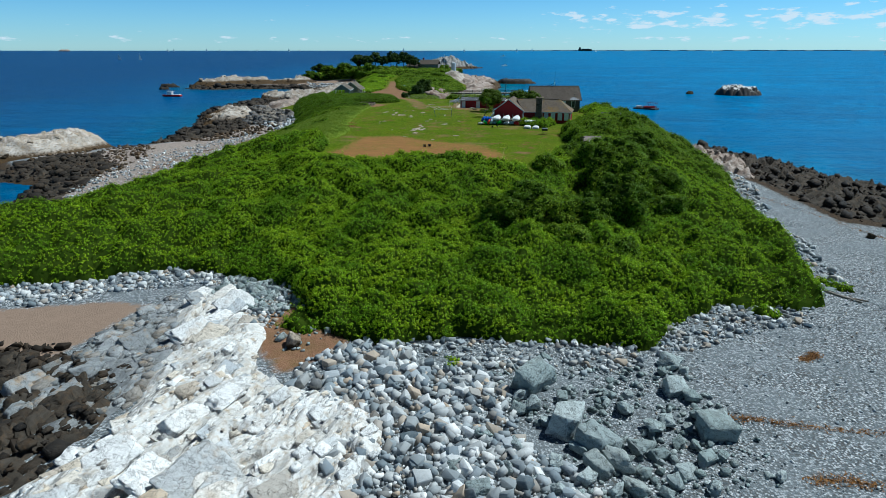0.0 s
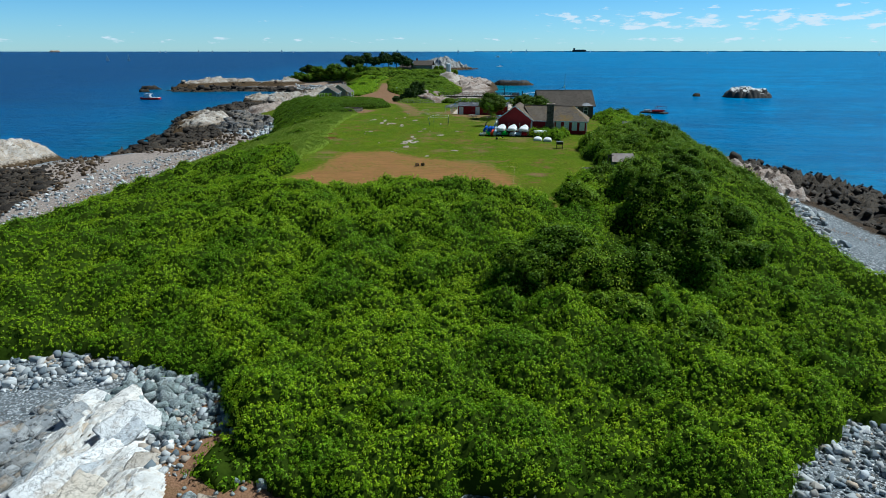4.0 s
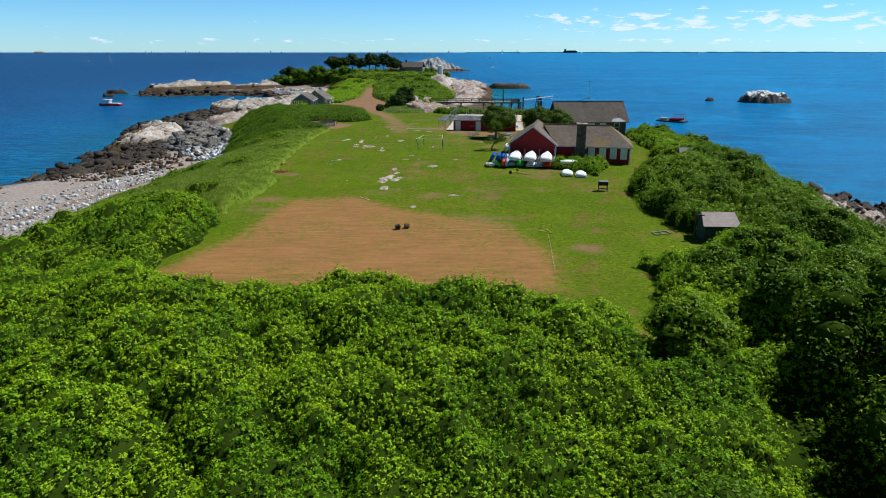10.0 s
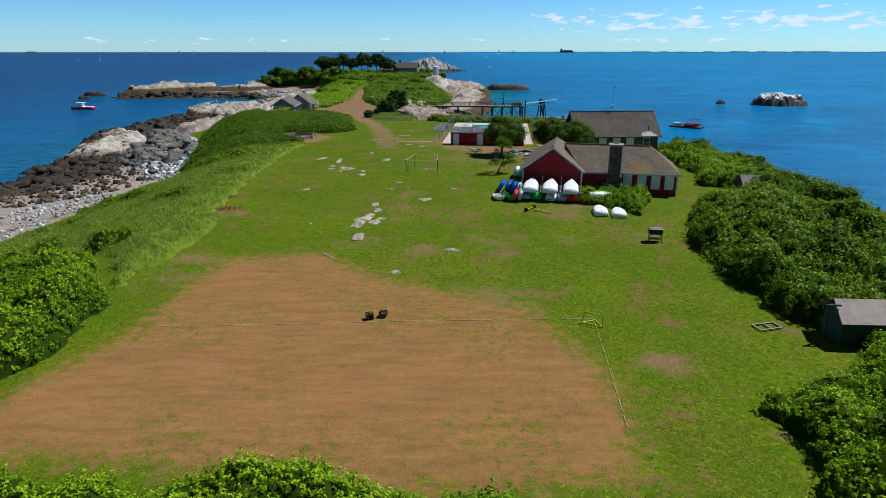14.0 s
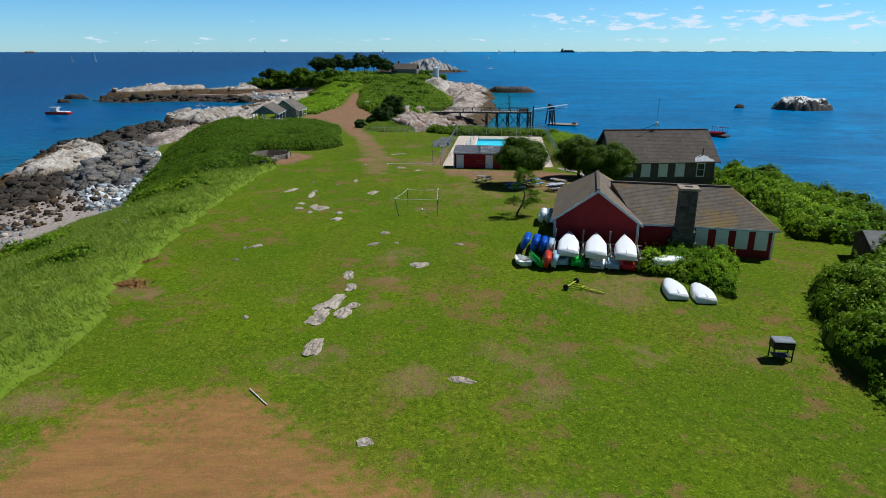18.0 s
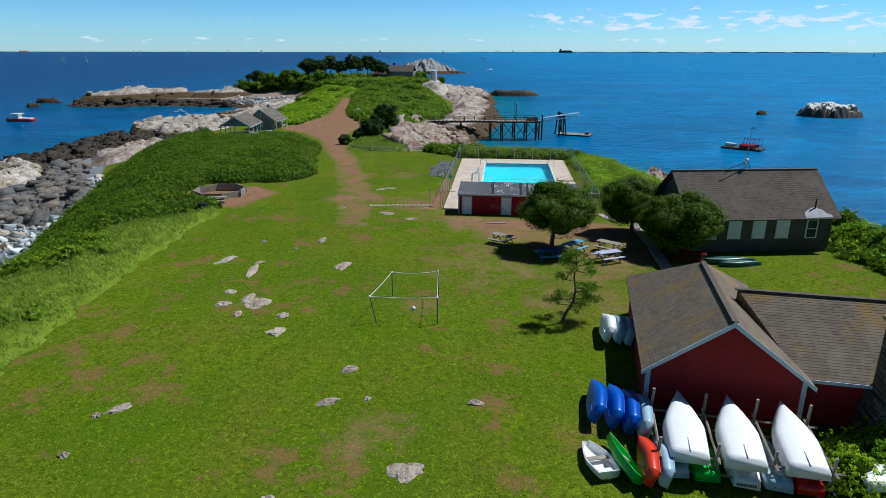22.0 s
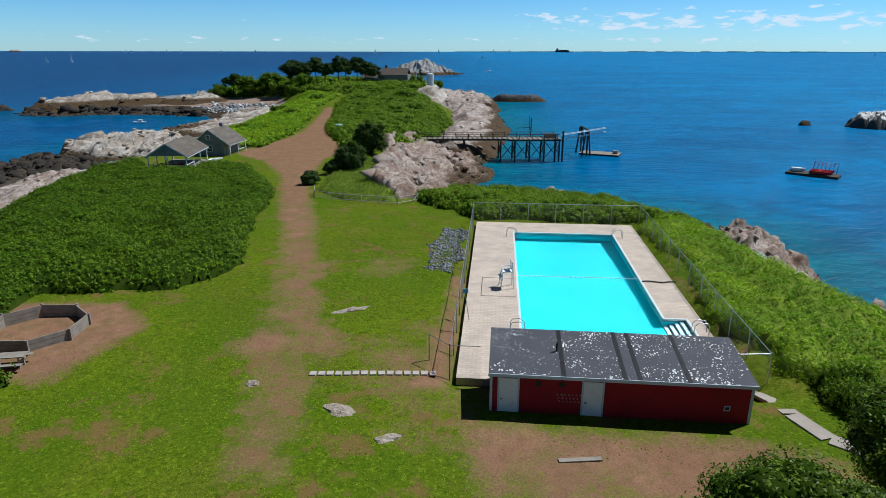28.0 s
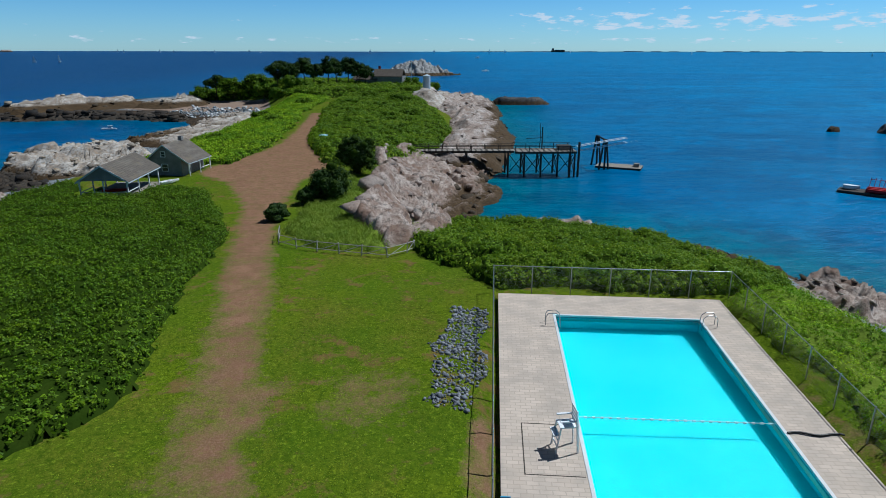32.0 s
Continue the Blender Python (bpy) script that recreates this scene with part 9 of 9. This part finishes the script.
    t = thing("kayak_cover", "small heap of turquoise kayaks beside the track", "kayak", pose(-19.9, 290.2, height(-19.9, 290.2)))
    for i, (mt, dy) in enumerate(((plain("turquoise_hull", (0.05, 0.45, 0.55), None, 2, 20, 0.4), 0), (HW, 0.9), (plain("navy_hull", (0.03, 0.12, 0.3), None, 2, 20, 0.4), -0.9))):
        bm = bmesh.new()
        bmesh.ops.create_uvsphere(bm, u_segments=16, v_segments=8, radius=1)
        for v in bm.verts:
            v.co = Vector((v.co.x * 1.7, v.co.y * 0.45 + dy * 0.8, max(v.co.z, -0.2) * 0.4 + 0.3))
        part("kayak_hull", bm, mt, t, smoothed=True)


cottage_pair()


# ---- fence at the head of the cove ----
cf = thing("cove_fence", "low leaning weathered fence along the cliff edge", "fence", pose(0, 0, 0))
GREYWOOD = plain("bleached_wood", (0.46, 0.43, 0.40), (0.36, 0.33, 0.30), 2, 20, 0.85)
fp = [Vector(p) for p in ((-14.2, 218.5), (-13.6, 215.2), (-11.6, 213.4), (-9.6, 212.4), (-7.5, 211.5), (-5.5, 210.8), (-3.2, 210.0), (-1.6, 211.4), (-0.9, 213.2))]
for i, p in enumerate(fp):
    g = height(p.x, p.y)
    bm = bmesh.new()
    rod(bm, (p.x, p.y, g - 0.2), (p.x + 0.12 * math.sin(i * 3), p.y + 0.1, g + 1.0), 0.05, 6)
    part("post", bm, GREYWOOD, cf)
    if i:
        o = fp[i - 1]
        go = height(o.x, o.y)
        for z in (0.25, 0.9):
            bm = bmesh.new()
            rod(bm, (o.x, o.y, go + z), (p.x, p.y, g + z), 0.035, 4)
            part("rail", bm, GREYWOOD, cf)
        bm = bmesh.new()
        rod(bm, (o.x, o.y, go + 0.1), (p.x, p.y, g + 0.9), 0.03, 4)
        part("brace", bm, GREYWOOD, cf)


# ---- pier ----
def pier():
    p = thing("pier", "tall dark timber pier on braced piles at low tide", "pier", pose(0, 0, 0))
    zd, y = -4.1, 291.2
    for k in range(95):
        x = -6 + k * 0.4
        wide = 1.3 if x < 19 else 2.6
        bpart("plank", WOOD if k % 3 else DARKWOOD, p, (x, x + 0.37, y - wide, y + wide, zd, zd + 0.08))
    for s in (-1, 1):
        bpart("beam", DARKWOOD, p, (-6, 19, y + s * 1.1 - 0.12, y + s * 1.1 + 0.12, zd - 0.4, zd - 0.004))
        bpart("beam", DARKWOOD, p, (19, 32, y + s * 2.3 - 0.12, y + s * 2.3 + 0.12, zd - 0.4, zd - 0.004))
        for x in range(-5, 32, 3):
            wide = 1.25 if x < 19 else 2.55
            bpart("rail_post", DARKWOOD, p, (x - 0.07, x + 0.07, y + s * wide - 0.07, y + s * wide + 0.07, zd + 0.08, zd + 1.2))
        for z in (0.6, 1.12):
            bpart("rail", DARKWOOD, p, (-5, 19, y + s * 1.25 - 0.05, y + s * 1.25 + 0.05, zd + z, zd + z + 0.1))
            bpart("rail", DARKWOOD, p, (19, 31.5, y + s * 2.55 - 0.05, y + s * 2.55 + 0.05, zd + z, zd + z + 0.1))
    for x in (1.5, 9, 17.6, 21, 24.5, 28, 31.6):
        wide = 1.1 if x < 17 else 2.3
        low = SEA - 1.5 if x > 12 else height(x, y) - 0.5
        for s in (-1, 1):
            bm = bmesh.new()
            rod(bm, (x, y + s * (wide + 0.25), low), (x, y + s * wide, zd), 0.2, 8)
            part("pile", bm, DARKWOOD, p)
        if x > 12:
            for s in (-1, 1):
                bm = bmesh.new()
                rod(bm, (x, y - s * wide, zd - 0.6), (x, y + s * wide, SEA + 0.8), 0.09, 6)
                part("cross_brace", bm, DARKWOOD, p)
                if x < 31:
                    bm = bmesh.new()
                    rod(bm, (x + (0.2 if s > 0 else 3.2), y - wide - 0.1, zd - 0.6), (x + (3.2 if s > 0 else 0.2), y - wide - 0.1, SEA + 1.0), 0.09, 6)
                    part("cross_brace", bm, DARKWOOD, p)
    for x in (30.6, 32.4):
        bm = bmesh.new()
        rod(bm, (x, y - 2.4, SEA - 1.5), (x, y - 2.4, zd + (2.0 if x > 32 else 1.2)), 0.24, 8)
        part("fender_pile", bm, DARKWOOD, p)
    h = thing("pier_hoist", "timber mast and boom for lifting at the pier", "hoist", pose(25.2, y + 1.0, zd + 0.08))
    for a, b, r in (((0, 0, 0), (0, 0, 4.6), 0.13), ((-0.3, 0, 1.6), (-0.6, 0, 5.4), 0.06), ((0, 0, 2.4), (-3.4, 0.2, 2.2), 0.06)):
        bm = bmesh.new()
        rod(bm, a, b, r)
        part("spar", bm, DARKWOOD, h)
    bx = thing("pier_shed_box", "weathered storage box at the end of the pier", "box", pose(29.6, y, zd + 0.08))
    bpart("body", WOOD, bx, (-1.3, 1.3, -0.8, 0.8, 0, 0.9), bevel=0.03)
    bpart("lid", DARKWOOD, bx, (-1.4, 1.4, -0.9, 0.9, 0.9, 1.0), bevel=0.02)
    # gangway hung between the pier and two leaning frames
    g = thing("gangway", "white aluminium gangway hoisted over the float", "gangway", pose(0, 0, 0))
    for dy in (-0.7, 0.7):
        for dz in (0, 1.0):
            bm = bmesh.new()
            rod(bm, (32.6, y + 1 + dy, zd + dz - 0.4), (45, 297.5 + dy, zd + dz + 0.7), 0.09, 6)
            part("side_rail", bm, WHITE, g)
    for k in range(12):
        t = k / 11
        bm = bmesh.new()
        rod(bm, Vector((32.6, y + 0.3, zd - 0.4)).lerp(Vector((47.5, 297.3, zd + 0.9)), t), Vector((32.6, y + 1.7, zd - 0.4)).lerp(Vector((47.5, 298.7, zd + 0.9)), t), 0.06, 4)
        part("tread", bm, WHITE, g)
    a = thing("float_gantry", "two leaning timber frames joined by a beam", "gantry", pose(0, 0, 0))
    for fy in (297.0, 303.5):
        for dx in (-1.1, 1.1, 0.2):
            bm = bmesh.new()
            rod(bm, (40.2 + dx * 1.2, fy + 0.3 * dx, SEA - 1.5), (40.2 + dx * 0.25, fy, -2.7), 0.22, 8)
            part("leg", bm, DARKWOOD, a)
    bm = bmesh.new()
    rod(bm, (40.2, 296.4, -2.8), (40.2, 304.2, -2.8), 0.2, 8)
    part("beam", bm, DARKWOOD, a)
    f = thing("float_dock", "grey plank float moored beyond the pier", "dock", pose(44.5, 299.5, SEA, 0, 0, -25))
    for k in range(14):
        bpart("plank", WOOD, f, (-5 + k * 0.72, -4.33 + k * 0.72, -2.4, 2.4, 0.36, 0.42))
    bpart("pontoon", DARKWOOD, f, (-5, 5, -2.4, 2.4, -0.3, 0.355))
    bpart("locker", WOOD, f, (3.2, 4.4, -0.6, 0.6, 0.42, 1.2), bevel=0.03)
    # raft with kayaks
    r = thing("mooring_raft", "low dark raft carrying boats off the pier", "raft", pose(83, 271, SEA, 0, 0, -42))
    bpart("deck", DARKWOOD, r, (-5, 5, -1.9, 1.9, -0.2, 0.5), bevel=0.03)
    for k in range(5):
        boat("kayak", "red kayak stacked on the mooring raft", pose(83, 271, SEA, 0, 0, -42) @ pose(1.6, -1.4 + k * 0.7, 1.2 + 0.12 * (k % 2), 0, 0, 2 * k), 4.2, 0.75, 0.6, HR, 0.3, group="kayaks on the raft")
    boat("rowing_boat", "white skiff on the mooring raft", pose(83, 271, SEA, 0, 0, -42) @ pose(-3.0, 0.2, 1.3, 0, 0, 5), 2.8, 1.5, 0.8, HW, 0.7, group="kayaks on the raft")
    rk = thing("kayak_rack", "red steel rack standing on the raft", "rack", pose(83, 271, SEA, 0, 0, -42))
    for k in range(7):
        bm = bmesh.new()
        rod(bm, (-0.4 + k * 0.75, 1.4, 0.5), (-0.2 + k * 0.75, 1.4, 3.0), 0.05)
        part("upright", bm, HR, rk)
    bm = bmesh.new()
    rod(bm, (-0.4, 1.4, 2.6), (4.4, 1.4, 2.6), 0.05)
    part("bar", bm, HR, rk)


pier()


# ---- afloat ----
def motor_boat(x, y, L, head, hull, label):
    b = boat("motor_boat", label, pose(x, y, SEA + L * 0.09, 0, 0, head), L, L * 0.32, L * 0.13, hull, 0.85, group="boats afloat")
    bpart("deck", HW, b, (-L * 0.46, L * 0.25, -L * 0.13, L * 0.13, 0.003, L * 0.02))
    c = bpart("cabin", HW, b, (-L * 0.05, L * 0.2, -L * 0.1, L * 0.1, L * 0.02, L * 0.16), bevel=L * 0.01)
    bpart("windscreen", GLASS, c, (L * 0.2, L * 0.205, -L * 0.085, L * 0.085, L * 0.09, L * 0.145))
    bpart("cabin_roof", HW, c, (-L * 0.12, L * 0.22, -L * 0.115, L * 0.115, L * 0.16, L * 0.175))


motor_boat(-149, 339, 10.5, 175, HR, "white motor boat with a red hull at anchor")
motor_boat(-104, 372, 4.5, 10, HW, "small white boat moored in the bay")
motor_boat(73, 915, 9, 20, HW, "white motor boat under way offshore")
motor_boat(143, 1870, 16, 5, HW, "distant white motor boat under way")


def sail(x, y, h, seed):
    s = thing("sailing_boat", "distant white sailing boat on the open sea", "boat", pose(x, y, SEA, 0, 0, seed * 37 % 70 - 35), "sailing boats on the horizon")
    bpart("hull", HW, s, (-h * 0.3, h * 0.3, -h * 0.06, h * 0.06, -0.3, h * 0.09), bevel=h * 0.02)
    bm = bmesh.new()
    prism(bm, [(0, -0.05, h * 0.15), (-h * 0.28, -0.05, h * 0.16), (0, -0.05, h), (0, 0.05, h * 0.15), (-h * 0.28, 0.05, h * 0.16), (0, 0.05, h)], ((0, 1, 2), (5, 4, 3), (0, 3, 4, 1), (1, 4, 5, 2), (2, 5, 3, 0)))
    part("mainsail", bm, HW, s)
    bm = bmesh.new()
    prism(bm, [(h * 0.03, -0.05, h * 0.85), (h * 0.28, -0.05, h * 0.12), (h * 0.04, -0.05, h * 0.15), (h * 0.03, 0.05, h * 0.85), (h * 0.28, 0.05, h * 0.12), (h * 0.04, 0.05, h * 0.15)], ((0, 1, 2), (5, 4, 3), (0, 3, 4, 1), (1, 4, 5, 2), (2, 5, 3, 0)))
    part("jib", bm, HW, s)
    bm = bmesh.new()
    rod(bm, (0, 0, 0), (0, 0, h * 1.02), h * 0.008, 6)
    part("mast", bm, WHITE, s)


for i, (x, y, h) in enumerate(((-655, 1358, 15), (-692, 1345, 12), (-1620, 3700, 18), (-1500, 3500, 16), (-1380, 3650, 18), (-1250, 3500, 15), (-1080, 3600, 16), (-980, 3900, 18), (-820, 3500, 14), (-250, 3300, 22), (60, 3600, 20), (330, 3400, 22), (420, 3500, 20), (1180, 3000, 16), (1500, 2300, 14), (2050, 2600, 16), (2300, 3100, 18), (780, 3600, 16))):
    sail(x, y, h, i)
ship = thing("cargo_ship", "distant dark cargo ship on the horizon", "ship", pose(900, 4500, SEA))
bpart("hull", DARKWOOD, ship, (-45, 45, -7, 7, -1, 12), bevel=1.0)
bpart("bridge", GREYWALL, ship, (-40, -28, -6, 6, 12, 24), bevel=0.3)
bpart("deck_cargo", DARKWOOD, ship, (-20, 36, -6, 6, 12, 15), bevel=0.3)

# ---- far end of the island ----
fh = thing("far_house", "low grey shingled house among the far rocks", "house", pose(-17, 452, 0.5, 0, 0, -10))
for x, w, h in ((-8, 5.5, 5.0), (2, 6.5, 6.4)):
    bpart("wall", GREYSHAKE, fh, (x - w, x + w - 0.2, -4, 4, -3, h - 2.4))
    for s in (-1, 1):
        slab("roof_slope", [(x - w - 0.3, s * 4.6, h - 2.6), (x + w + 0.1, s * 4.6, h - 2.6), (x + w + 0.1, 0, h + 0.4), (x - w - 0.3, 0, h + 0.4)], 0.15, DARKROOF, fh)
bpart("chimney", REDP, fh, (-3.2, -2.2, 0.5, 1.5, 4, 8.2))
bpart("end_wall", GREYSHAKE, fh, (8.35, 8.6, -3.8, 3.8, -3, 4.0))
tank = thing("water_tank", "pale grey cylindrical tank standing on the rock dome", "tank", pose(1.5, 424, 0.5))
bm = bmesh.new()
rod(bm, (0, 0, -3), (0, 0, 5.2), 1.5, 20)
part("drum", bm, PALEBLUE, tank)
bm = bmesh.new()
rod(bm, (0, 0, 5.2), (0, 0, 5.7), 1.55, 20, 0.3)
part("cap", bm, PALEBLUE, tank)
mast = thing("far_mast", "slim white pole beside the far house", "pole", pose(-5, 448, 0))
bm = bmesh.new()
rod(bm, (0, 0, -2), (0, 0, 11), 0.12)
part("pole", bm, WHITE, mast)
coast = thing("far_coast", "thin hazy strip of coast on the horizon", "coast", pose(2100, 4850, SEA))
coast["kind"] = "structure"
bm = bmesh.new()
rngc = random.Random(5)
for k in range(60):
    box(bm, -1900 + k * 66, -1900 + (k + 1) * 66, -10, 10, -1, 2 + 4 * rngc.random() * min(1, k / 20))
part("shore", bm, plain("hazy_coast", (0.10, 0.16, 0.22), (0.12, 0.2, 0.26), 0.01, 0.1, 1.0), coast)
